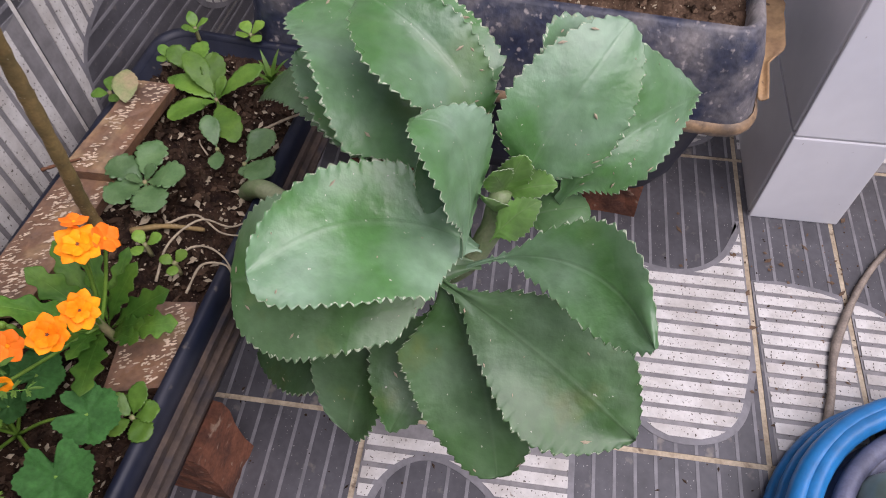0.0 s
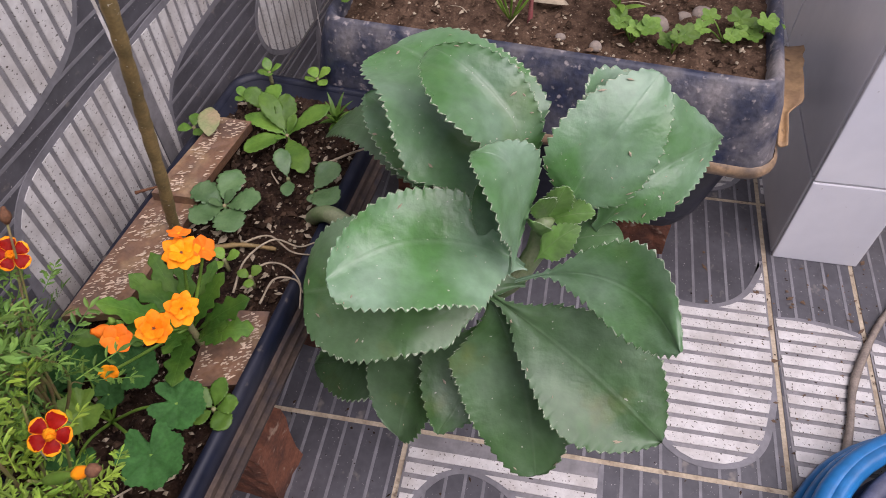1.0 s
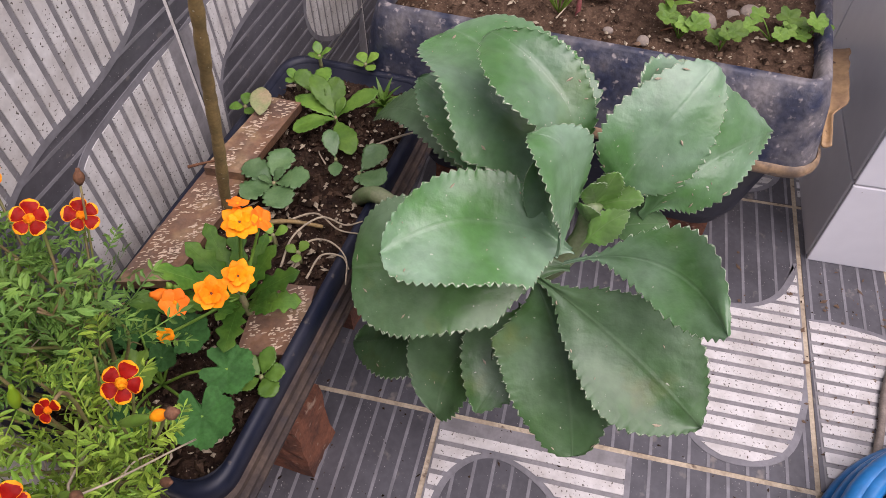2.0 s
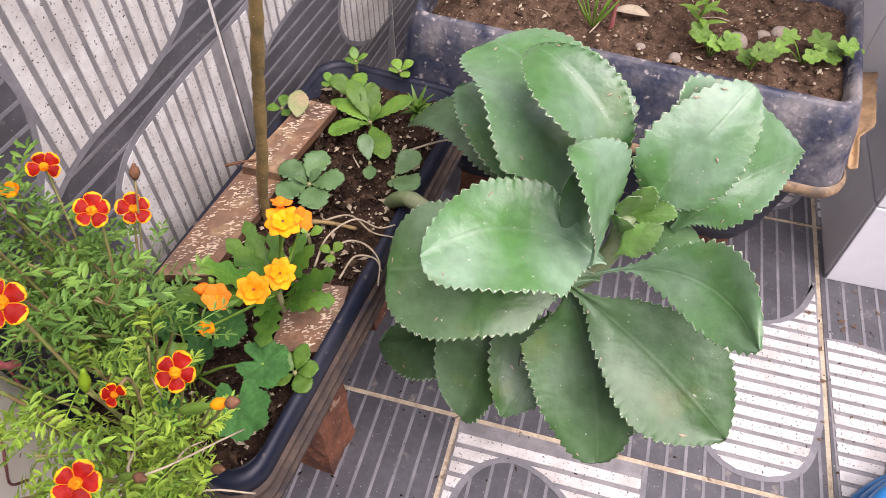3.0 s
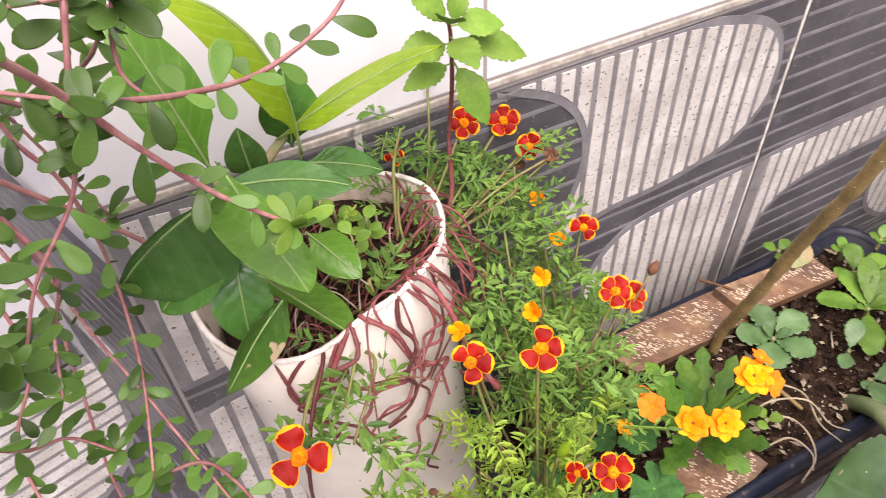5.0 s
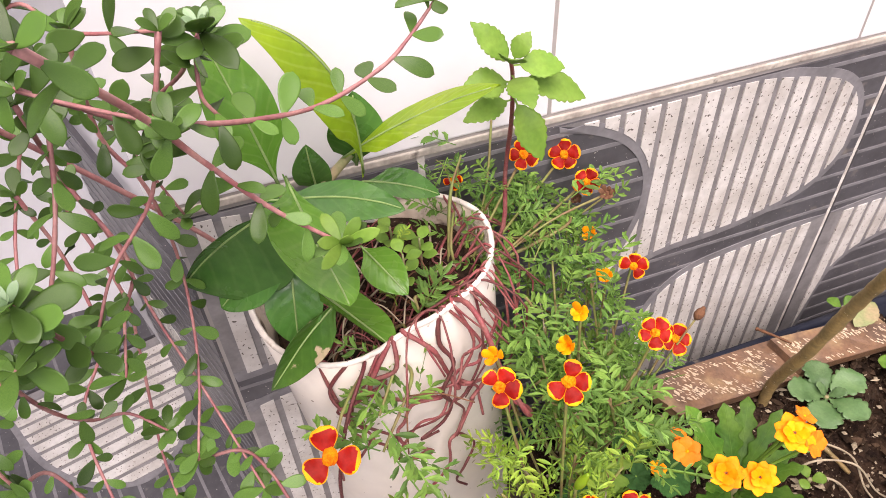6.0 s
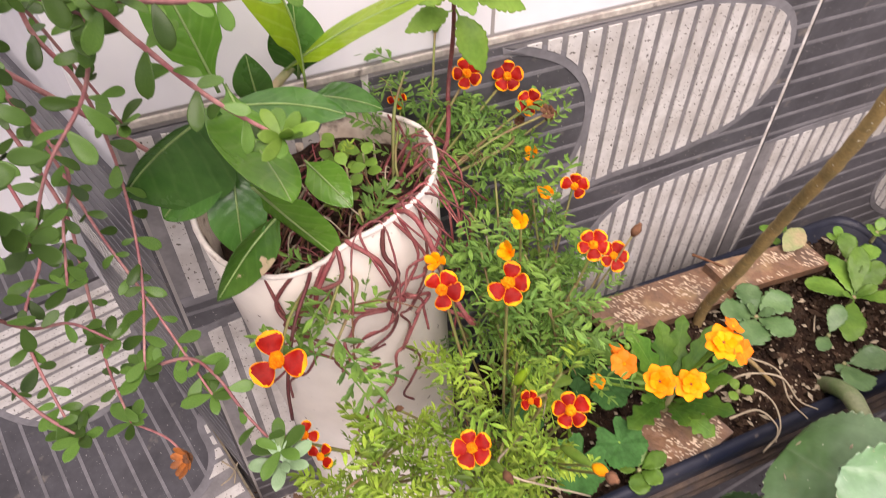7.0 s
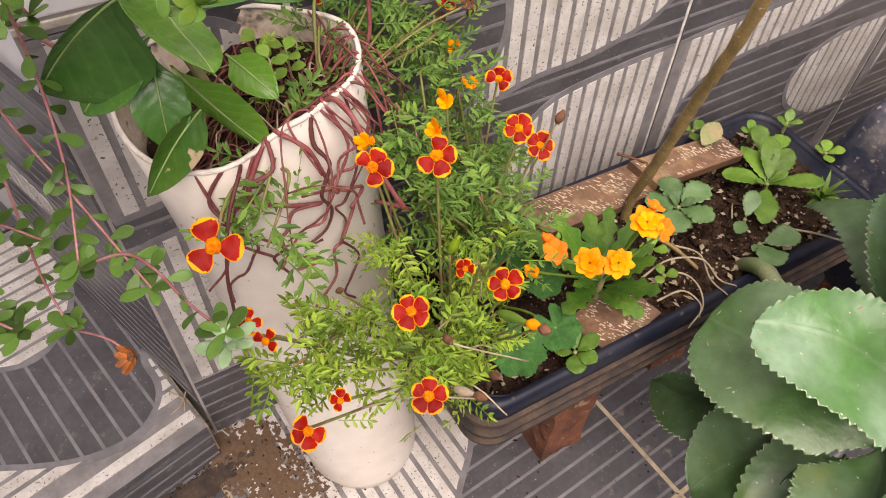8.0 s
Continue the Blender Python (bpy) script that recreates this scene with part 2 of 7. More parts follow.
M["dark_leaf"] = material("dark_leaf", (0.04, 0.108, 0.014), 0.42, 0.22, 40, 0.3, 130, color2=(0.075, 0.155, 0.018), random=0.35, spec=0.14, veins=((0.1, 0.19, 0.035), 5, 0.45))
M["geranium_leaf"] = material("geranium_leaf", (0.036, 0.112, 0.026), 0.65, 0.25, 50, 0.5, 240, color2=(0.024, 0.075, 0.018), random=0.25, spec=0.12)
M["seedling_leaf"] = material("seedling_leaf", (0.07, 0.145, 0.048), 0.45, 0.14, 60, 0.2, color2=(0.105, 0.19, 0.07), random=0.2)
M["spoon_leaf"] = material("spoon_leaf", (0.065, 0.145, 0.018), 0.42, 0.18, 40, 0.25, color2=(0.105, 0.2, 0.027), random=0.3, spec=0.3)
M["clover_leaf"] = material("clover_leaf", (0.1, 0.2, 0.028), 0.5, 0.18, 60, 0.3, 200, color2=(0.15, 0.26, 0.045), random=0.3, transmission=0.15, spec=0.3)
M["stone"] = material("stone", (0.3, 0.25, 0.2), 0.85, 0.2, 60, 0.3)
M["brown_board"] = material("brown_board", (0.42, 0.27, 0.13), 0.6, 0.25, 25, 0.5, 140, color2=(0.27, 0.17, 0.09), spots=((0.1, 0.06, 0.035), 70, 0.64, 0.06))
M["glass_green"] = material("glass_green", (0.25, 0.33, 0.28), 0.15, 0.05, 20)
M["hose_blue"] = material("hose_blue", (0.02, 0.2, 0.5), 0.3, 0.08, 30, 0.05)
M["hose_grey"] = material("hose_grey", (0.16, 0.17, 0.25), 0.45, 0.15, 60, 0.2)
M["cable"] = material("cable", (0.3, 0.25, 0.2), 0.65, 0.25, 60, 0.3, color2=(0.2, 0.165, 0.135))


# ---- mesh helpers ----
def finish(mesh, mat, smooth=True):
    for m in (mat if isinstance(mat, (list, tuple)) else [mat]):
        mesh.materials.append(m)
    if smooth:
        mesh.polygons.foreach_set("use_smooth", [True] * len(mesh.polygons))
    return mesh


def mesh_of(name, verts, faces, mat, smooth=True, index=None):
    me = bpy.data.meshes.new(name)
    me.from_pydata([tuple(v) for v in verts], [], faces)
    finish(me, mat, smooth)
    if index is not None:
        me.polygons.foreach_set("material_index", index)
    me.update()
    return me


def from_bm(name, bm, mat, smooth=False):
    me = bpy.data.meshes.new(name)
    bmesh.ops.recalc_face_normals(bm, faces=bm.faces)
    bm.to_mesh(me)
    bm.free()
    return finish(me, mat, smooth)


def part(name, mesh, parent, label=""):
    ob = new(name, mesh)
    ob.parent = parent
    if label:
        ob["label"] = label
    return ob


def thing(name, m, label, category, group="", kind=""):
    ob = new(name)
    ob.empty_display_size = 0.05
    ob.matrix_world = m
    return tagged(ob, label, category, group, kind)


def box_mesh(name, sx, sy, sz, mat, bevel=0.002, seg=2):
    """A bevelled box with its base centre at the origin."""
    bm = bmesh.new()
    bmesh.ops.create_cube(bm, size=1, matrix=Matrix.Translation((0, 0, sz / 2)) @ Matrix.Diagonal((sx, sy, sz, 1)))
    if bevel:
        bmesh.ops.bevel(bm, geom=bm.edges[:], offset=bevel, segments=seg, affect="EDGES", profile=0.6)
    return from_bm(name, bm, mat)


def smooth_path(points, n):
    """Catmull-Rom through points, n samples."""
    P = [Vector(p) for p in points]
    P = [2 * P[0] - P[1]] + P + [2 * P[-1] - P[-2]]
    out, k = [], len(P) - 3
    for i in range(n):
        f = i / (n - 1) * k
        a = min(int(f), k - 1)
        t = f - a
        p0, p1, p2, p3 = P[a:a + 4]
        out.append(0.5 * ((2 * p1) + (p2 - p0) * t + (2 * p0 - 5 * p1 + 4 * p2 - p3) * t * t + (3 * p1 - p0 - 3 * p2 + p3) * t ** 3))
    return out


def tube_data(points, r0, r1, n=24, sides=7, knobs=0.0, seed=0):
    """Vertices and faces of a tapered tube along a smooth path."""
    rnd = random.Random(seed)
    pts = smooth_path(points, n)
    verts, faces = [], []
    up = Vector((0.13, 0.31, 0.94))
    for i, p in enumerate(pts):
        d = (pts[min(i + 1, n - 1)] - pts[max(i - 1, 0)]).normalized()
        a = d.cross(up)
        a = a.normalized() if a.length > 1e-4 else d.orthogonal().normalized()
        b = d.cross(a)
        r = (r0 + (r1 - r0) * i / (n - 1)) * (1 + knobs * rnd.uniform(-1, 1))
        for k in range(sides):
            w = 2 * math.pi * k / sides
            verts.append(p + (a * math.cos(w) + b * math.sin(w)) * r)
    for i in range(n - 1):
        for k in range(sides):
            q = (k + 1) % sides
            faces.append((i * sides + k, i * sides + q, (i + 1) * sides + q, (i + 1) * sides + k))
    faces.append(tuple(range(sides))[::-1])
    faces.append(tuple((n - 1) * sides + k for k in range(sides)))
    return verts, faces


def tube(name, points, r0, r1, mat, n=24, sides=7, knobs=0.0, seed=0):
    v, f = tube_data(points, r0, r1, n, sides, knobs, seed)
    return mesh_of(name, v, f, mat)


def leaf_data(base, tip, width, face=(0, 0, 1), arch=0.0, fold=0.15, shape="obovate", teeth=0, tooth=0.05, thick=0.002, ns=30, nv=8,
              stalk=0.0, ripple=0.0, seed=0, lobes=0, lobe=0.0, sway=0.0):
    """Vertices, faces of one solid leaf from base to tip. arch lifts the middle, fold raises the margins."""
    rnd = random.Random(seed)
    b, t = Vector(base), Vector(tip)
    ax = t - b
    ln = ax.length
    ax.normalize()
    nrm = Vector(face)
    side = ax.cross(nrm).normalized()
    nrm = side.cross(ax).normalized()
    prof = {
        "obovate": lambda s: (math.sin(math.pi * min(1, max(0, s)) ** 1.25) ** 0.62) * (0.82 + 0.18 * s) if s > 0 else 0,
        "oval": lambda s: math.sin(math.pi * s) ** 0.75,
        "lance": lambda s: math.sin(math.pi * s ** 0.85) ** 0.9,
        "round": lambda s: math.sqrt(max(0, 1 - (2 * s - 1) ** 2)),
        "spoon": lambda s: math.sin(math.pi * s ** 1.55) ** 0.55 * 0.95 + 0.08 * (1 - s),
        "petal": lambda s: math.sin(math.pi * (0.03 + 0.97 * s) ** 1.5) ** 0.5,
    }[shape]
    ph = rnd.uniform(0, 6)
    vs = [math.sin((2 * j / nv - 1) * math.pi / 2 * 0.92) / math.sin(math.pi / 2 * 0.92) for j in range(nv + 1)]
    if nv == 12:
        vs = [-1, -0.975, -0.9, -0.72, -0.45, -0.2, 0, 0.2, 0.45, 0.72, 0.9, 0.975, 1]
    top, bot = [], []
    for i in range(ns + 1):
        s = i / ns
        if s < stalk:
            h = 0.07 * width / 2
        else:
            q = (s - stalk) / (1 - stalk)
            h = width / 2 * max(0.045 if q < 0.5 else 0.0, prof(min(q, 0.9999)))
        if lobes:
            h *= 1 - lobe * (0.5 + 0.5 * math.cos(2 * math.pi * lobes * s))
        mid = b + ax * (ln * s) + nrm * (arch * 4 * s * (1 - s) * ln)
        for j in range(nv + 1):
            v = vs[j]
            hh = h
            if teeth and abs(v) > 0.95 and s > stalk:
                sd_ = 5.0 if v > 0 else 0.0
                k = abs(math.sin(math.pi * teeth * s + sd_ + 1.1 * noise.noise(Vector((s * 5, sd_, seed * 2.3)))))
                hh += (k ** 0.55 - 0.6) * tooth * width * (0.9 + 0.7 * noise.noise(Vector((s * 11, sd_ + 3, seed))))
            z = fold * abs(v) ** 1.5 * h + sway * width * noise.noise(Vector((3 * s + seed * 3.7, 1.6 * v, seed))) + ripple * math.sin(9 * s + ph + (2 if v > 0 else 0)) * abs(v) * h
            p = mid + side * (v * hh) + nrm * z
            th = thick * (1 - 0.85 * abs(v) ** 2) * (0.3 + 0.7 * min(1, h / (width * 0.25 + 1e-6)))
            top.append(p + nrm * th * 0.5)
            bot.append(p - nrm * th * 0.5)
    w = nv + 1
    n0 = len(top)
    faces = []
    for i in range(ns):
        for j in range(nv):
            a = i * w + j
            faces.append((a, a + 1, a + w + 1, a + w))
            faces.append((n0 + a + w, n0 + a + w + 1, n0 + a + 1, n0 + a))
    for i in range(ns):
        a, c = i * w, i * w + nv
        faces.append((a, a + w, n0 + a + w, n0 + a))
        faces.append((c + w, c, n0 + c, n0 + c + w))
    return top + bot, faces


def leaf(name, mat, *args, **kw):
    v, f = leaf_data(*args, **kw)
    return mesh_of(name, v, f, mat)


def leaf_coords(me, ns, nv):
    """Own coordinates of a leaf: across and along."""
    uv = me.uv_layers.new(name="leaf")
    n0, w = (ns + 1) * (nv + 1), nv + 1
    idx = [0] * len(me.loops)
    me.loops.foreach_get("vertex_index", idx)
    vs = [math.sin((2 * j / nv - 1) * math.pi / 2 * 0.92) / math.sin(math.pi / 2 * 0.92) for j in range(nv + 1)]
    if nv == 12:
        vs = [-1, -0.975, -0.9, -0.72, -0.45, -0.2, 0, 0.2, 0.45, 0.72, 0.9, 0.975, 1]
    out = []
    for q in idx:
        i, j = divmod(q % n0, w)
        out += [0.5 + 0.5 * vs[j], i / ns]
    uv.data.foreach_set("uv", out)
    return me


def join(parts):
    """Several (verts, faces) in one."""
    V, F = [], []
    for v, f in parts:
        k = len(V)
        V += list(v)
        F += [tuple(i + k for i in q) for q in f]
    return V, F


# ---- the yard: floor, walls ----
TILE = 0.461
GAP = 0.0065
TH = 0.008


def clip_rows(poly, v):
    xs = []
    for (x0, y0), (x1, y1) in zip(poly, poly[1:] + poly[:1]):
        if (y0 <= v) != (y1 <= v):
            xs.append(x0 + (v - y0) * (x1 - x0) / (y1 - y0))
    xs.sort()
    return list(zip(xs[::2], xs[1::2]))


def rounded(poly, n=3):
    """Corner cutting, to turn a coarse outline into a smooth curve; corners on the tile's rim stay."""
    on = lambda p: p[0] <= 0.001 or p[0] >= 0.999 or p[1] <= 0.001 or p[1] >= 0.999
    for _ in range(n):
        out = []
        for i, p in enumerate(poly):
            a, c = poly[i - 1], poly[(i + 1) % len(poly)]
            if on(p):
                out.append(p)
            else:
                out += [(0.75 * p[0] + 0.25 * a[0], 0.75 * p[1] + 0.25 * a[1]), (0.75 * p[0] + 0.25 * c[0], 0.75 * p[1] + 0.25 * c[1])]
        poly = out
    return poly


def tile_mesh(name, whites, u0=0.0, u1=1.0, v0=0.0, v1=1.0, ridge=24, line=20):
    """A glazed relief tile: grey ground with light ribs one way, white fields with raised bars the other way.
    Only the stretch u0..u1, v0..v1 of the whole tile is kept (a cut tile). Local origin: its lower left corner."""
    V, F, I = [], [], []

    def quad(pts, z0, z1, mi):
        k = len(V)
        n = len(pts)
        V.extend((x, y, z1) for x, y in pts)
        V.extend((x, y, z0) for x, y in pts)
        F.append(tuple(range(k, k + n)))
        I.append(mi)
        for i in range(n):
            j = (i + 1) % n
            F.append((k + j, k + i, k + n + i, k + n + j))
            I.append(mi)

    def put(pts, z0, z1, mi):
        quad([((x - u0) * TILE, (y - v0) * TILE) for x, y in pts], z0, z1, mi)

    g = GAP / 2 / TILE
    a0, a1, b0, b1 = u0 + g, u1 - g, v0 + g, v1 - g
    put([(a0, b0), (a1, b0), (a1, b1), (a0, b1)], 0, TH, 0)
    polys = [rounded(p) for p in whites]
    top = TH + 0.0002
    # light ribs over the grey ground
    for k in range(line + 1):
        v = (k + 0.5) / line
        if not b0 + 0.006 < v < b1 - 0.006:
            continue
        cuts = sorted(x for p in polys for s in clip_rows(p, v) for x in (s,))
        x = a0
        spans = []
        for c0, c1 in cuts:
            if c0 > x:
                spans.append((x, c0))
            x = max(x, c1)
        if x < a1:
            spans.append((x, a1))
        for c0, c1 in spans:
            c0, c1 = max(c0, a0), min(c1, a1)
            if c1 - c0 > 0.02:
                put([(c0, v - 0.0042), (c1, v - 0.0042), (c1, v + 0.0042), (c0, v + 0.0042)], TH, top + 0.0003, 1)
    for p in polys:
        q = [(min(max(x, a0), a1), min(max(y, b0), b1)) for x, y in p]
        # groove ground of the white field, then its bars
        k = len(V)
        V.extend(((x - u0) * TILE, (y - v0) * TILE, top + 0.0001) for x, y in q)
        F.append(tuple(range(k, k + len(q))))
        I.append(3)
        t = [(y, x) for x, y in q]
        for k in range(ridge + 1):
            c = (k + 0.5) / ridge
            h = 0.34 / ridge
            s0, s1, s2 = clip_rows(t, c - h), clip_rows(t, c), clip_rows(t, c + h)
            if len(s0) == len(s1) == len(s2):
                for (l0, r0), (l1, r1), (l2, r2) in zip(s0, s1, s2):
                    if min(r0 - l0, r2 - l2) > 0.012:
                        e = 0.006
                        put([(c - h, l0 + e), (c - h, r0 - e), (c, r1 - e), (c + h, r2 - e), (c + h, l2 + e), (c, l1 + e)][::-1], TH, TH + 0.0016, 2)
        # the border round the field
        n = len(q)
        rim = lambda p_: p_[0] <= a0 + 1e-4 or p_[0] >= a1 - 1e-4 or p_[1] <= b0 + 1e-4 or p_[1] >= b1 - 1e-4
        sides = []
        for i in range(n):
            (xa, ya), (xb, yb), (xc, yc) = q[i - 1], q[i], q[(i + 1) % n]
            dx, dy = xc - xa, yc - ya
            ln = math.hypot(dx, dy) or 1
            nx, ny = -dy / ln * 0.0125, dx / ln * 0.0125
            cl = lambda x, y: (min(max(x, a0), a1), min(max(y, b0), b1))
            sides.append((cl(xb - nx, yb - ny), cl(xb + nx, yb + ny)))
        k = len(V)
        for z in (TH + 0.0009, TH - 0.001):
            for p_, r_ in sides:
                V.extend([((p_[0] - u0) * TILE, (p_[1] - v0) * TILE, z), ((r_[0] - u0) * TILE, (r_[1] - v0) * TILE, z)])
        for i in range(n):
            j = (i + 1) % n
            if rim(q[i]) and rim(q[j]):
                continue
            F.extend([(k + 2 * i, k + 2 * j, k + 2 * j + 1, k + 2 * i + 1), (k + 2 * j, k + 2 * i, k + 2 * n + 2 * i, k + 2 * n + 2 * j), (k + 2 * i + 1, k + 2 * j + 1, k + 2 * n + 2 * j + 1, k + 2 * n + 2 * i + 1)])
            I.extend([1, 1, 1])
    me = mesh_of(name, V, F, [M["glaze_grey"], M["glaze_line"], M["glaze_white"], M["glaze_groove"]], False, I)
    return me


# white fields of the relief tiles, in parts of a tile
UPPER = [(0.25, 1.0), (0.6, 1.0), (0.76, 0.98), (0.93, 0.93), (0.97, 0.77), (0.9, 0.66), (0.7, 0.61), (0.5, 0.61), (0.34, 0.53), (0.44, 0.66), (0.47, 0.82), (0.4, 0.94)]
LOWER = [(0.48, 0.0), (1.0, 0.0), (1.0, 0.55), (0.75, 0.535), (0.58, 0.51), (0.49, 0.36)]
SLIVER = [(0.0, 0.0), (0.055, 0.1), (0.07, 0.3), (0.11, 0.37), (0.2, 0.415), (0.35, 0.432), (0.56, 0.445), (0.68, 0.48), (0.7, 0.54), (0.6, 0.56), (0.3, 0.555), (0.0, 0.55)]
BLOB = [(1.0, 0.36), (0.74, 0.36), (0.58, 0.28), (0.6, 0.12), (0.8, 0.0), (1.0, 0.0)]


def turned(polys, k):
    for _ in range(k):
        polys = [[(y, 1 - x) for x, y in p] for p in polys]
    return polys


floor = new("floor", box_mesh("floor", 6.0, 6.0, 0.1, M["grout"], 0))
floor.matrix_world = pose(0.6, 0.4, -0.101)
tagged(floor, "patterned grey and white glazed relief floor tiles with dirty joints", "floor", kind="structure")

WALL = pose(-0.07, 0.27, 0, 0, 0, 90 - math.degrees(math.atan(0.09)))  # local x runs along the wall, y away from the yard
TRIM = 0.59
wall = new("wall_west", box_mesh("wall_west", 1.64, 0.12, 1.4, M["wall_plaster"], 0))
wall.matrix_world = WALL @ pose(0.82, 0.06 + 0.002, 0)
tagged(wall, "yard wall, grey relief tile dado below glossy white tiles", "wall", kind="structure")
UPRIGHT = pose(0, 0, 0, 90, 0, 0)
ROW = TRIM - TILE
for k, (s0, fields, u0, u1) in enumerate([
        (0.0, [UPPER, LOWER], 0.6, 1.0), (0.184, [UPPER, LOWER], 0, 1), (0.645, [SLIVER, BLOB], 0, 1), (1.106, [UPPER, SLIVER], 0, 1), (1.567, [UPPER, LOWER], 0, 0.15)]):
    t = new("tile", tile_mesh("tile", fields, u0, u1))
    t.parent = wall
    t.matrix_world = WALL @ pose(s0, TH, ROW) @ UPRIGHT
    t = new("tile", tile_mesh("tile", turned(fields, 2), u0, u1, 1 - ROW / TILE, 1.0))
    t.parent = wall
    t.matrix_world = WALL @ pose(s0, TH, 0) @ UPRIGHT

for s_j in (0.184, 0.645, 1.106, 1.567):
    jt = new("joint", box_mesh("joint", 0.0062, 0.006, TRIM, M["grout_pale"], 0))
    jt.parent = wall
    jt.matrix_world = WALL @ pose(s_j, 0.0045, 0)

# bevelled strip on top of the dado, then white tiles
strip = new("trim", box_mesh("trim", 1.64, 0.0064, 0.0058, M["trim"], 0.001))
strip.matrix_world = WALL @ pose(0.82, 0.003, TRIM + 0.001)
tagged(strip, "dirty beige plastic edge strip on top of the dado", "trim", kind="structure")
for r in range(2):
    for k in range(5):
        t = new("white_tile", box_mesh("white_tile", 0.297, 0.007, 0.397, M["white_tile"], 0.0015))
        t.parent = wall
        t.matrix_world = WALL @ pose(-0.01 + 0.3 * k + 0.15, 0.0045, TRIM + 0.0095 + 0.4 * r)

# floor tiles, laid a quarter turn from those on the wall
X0, Y0 = 0.326, 0.711
CUT = [[(0.46, 0.0), (1.0, 0.02), (1.0, 0.5), (0.8, 0.5), (0.55, 0.42), (0.47, 0.2)]]
FLOOR = {(0, 0): [UPPER], (0, -1): [[(0.0, 0.0), (0.0, 0.52), (0.5, 0.52), (0.5, 0.42), (0.32, 0.41), (0.17, 0.36), (0.09, 0.24), (0.08, 0.14), (0.15, 0.06), (0.26, 0.03), (0.5, 0.02), (0.5, 0.0)]], (1, 0): CUT, (-1, -1): [[(0.4, 0.4), (0.36, 0.48), (0.37, 0.55), (0.42, 0.6), (0.5, 0.66), (0.62, 0.8), (0.7, 1.0), (1.0, 1.0), (1.0, 0.0), (0.6, 0.0), (0.5, 0.25)]], (-1, 0): []}
for i in range(-1, 3):
    for j in range(-4, 2):
        f = FLOOR.get((i, j), [UPPER, LOWER])
        # the tile at the foot of the pier is cut in two
        for v0, v1 in ((0.0, 0.262), (0.262, 1.0)) if (i, j) == (1, 0) else ((0.0, 1.0),):
            t = new("tile", tile_mesh("tile", f, 0.0, 1.0, v0, v1))
            t.parent = floor
            t.matrix_world = pose(X0 + (i + v0) * TILE, Y0 + (j + 1) * TILE, -TH, 0, 0, -90)

# white tiled pier
pier = new("pier", box_mesh("pier", 0.112, 0.6, 2.6, M["grout"], 0))
pier.matrix_world = pose(0.857, 1.375, 0)
tagged(pier, "glossy white tiled pier standing on the floor", "pier", kind="structure")
for z0, z1 in ((0.0, 0.1585), (0.1615, 0.4615), (0.4645, 0.7645), (0.7675, 1.0675), (1.0705, 1.3705)):
    t = new("white_tile", box_mesh("white_tile", 0.118, 0.006, z1 - z0, M["white_tile"], 0.002))
    t.parent = pier
    t.matrix_world = pose(0.857, 1.072, z0)
    for q in range(2):
        t = new("white_tile", box_mesh("white_tile", 0.006, 0.297, z1 - z0, M["white_tile"], 0.002))
        t.parent = pier
        t.matrix_world = pose(0.8, 1.0765 + 0.15 + 0.3 * q, z0)
# north wall stands out of view and serves as a white reflector
wall_n = new("wall_north", box_mesh("wall_north", 1.8, 0.12, 2.6, M["wall_white"], 0))
wall_n.matrix_world = pose(0.9, 1.785, 0, 0, 0, -5.1)
tagged(wall_n, "unseen wall, made white to bounce light onto the pier", "wall", kind="structure")

# two walls added outside the view; their heights set the side light
for nm, m, tall in (("wall_east", pose(1.75, 0.26, 0, 0, 0, 90), 0.9), ("wall_south", pose(0.28, -1.27, 0, 0, 0, 0), 1.0)):
    w_ = new(nm, box_mesh(nm, 2.93, 0.12, tall, M["wall_plaster"], 0))
    w_.matrix_world = m
    tagged(w_, "unseen plain wall added to limit light from the side", "wall", kind="structure")

# ---- long dark planter on bricks ----
AX = -math.degrees(math.atan(0.1))


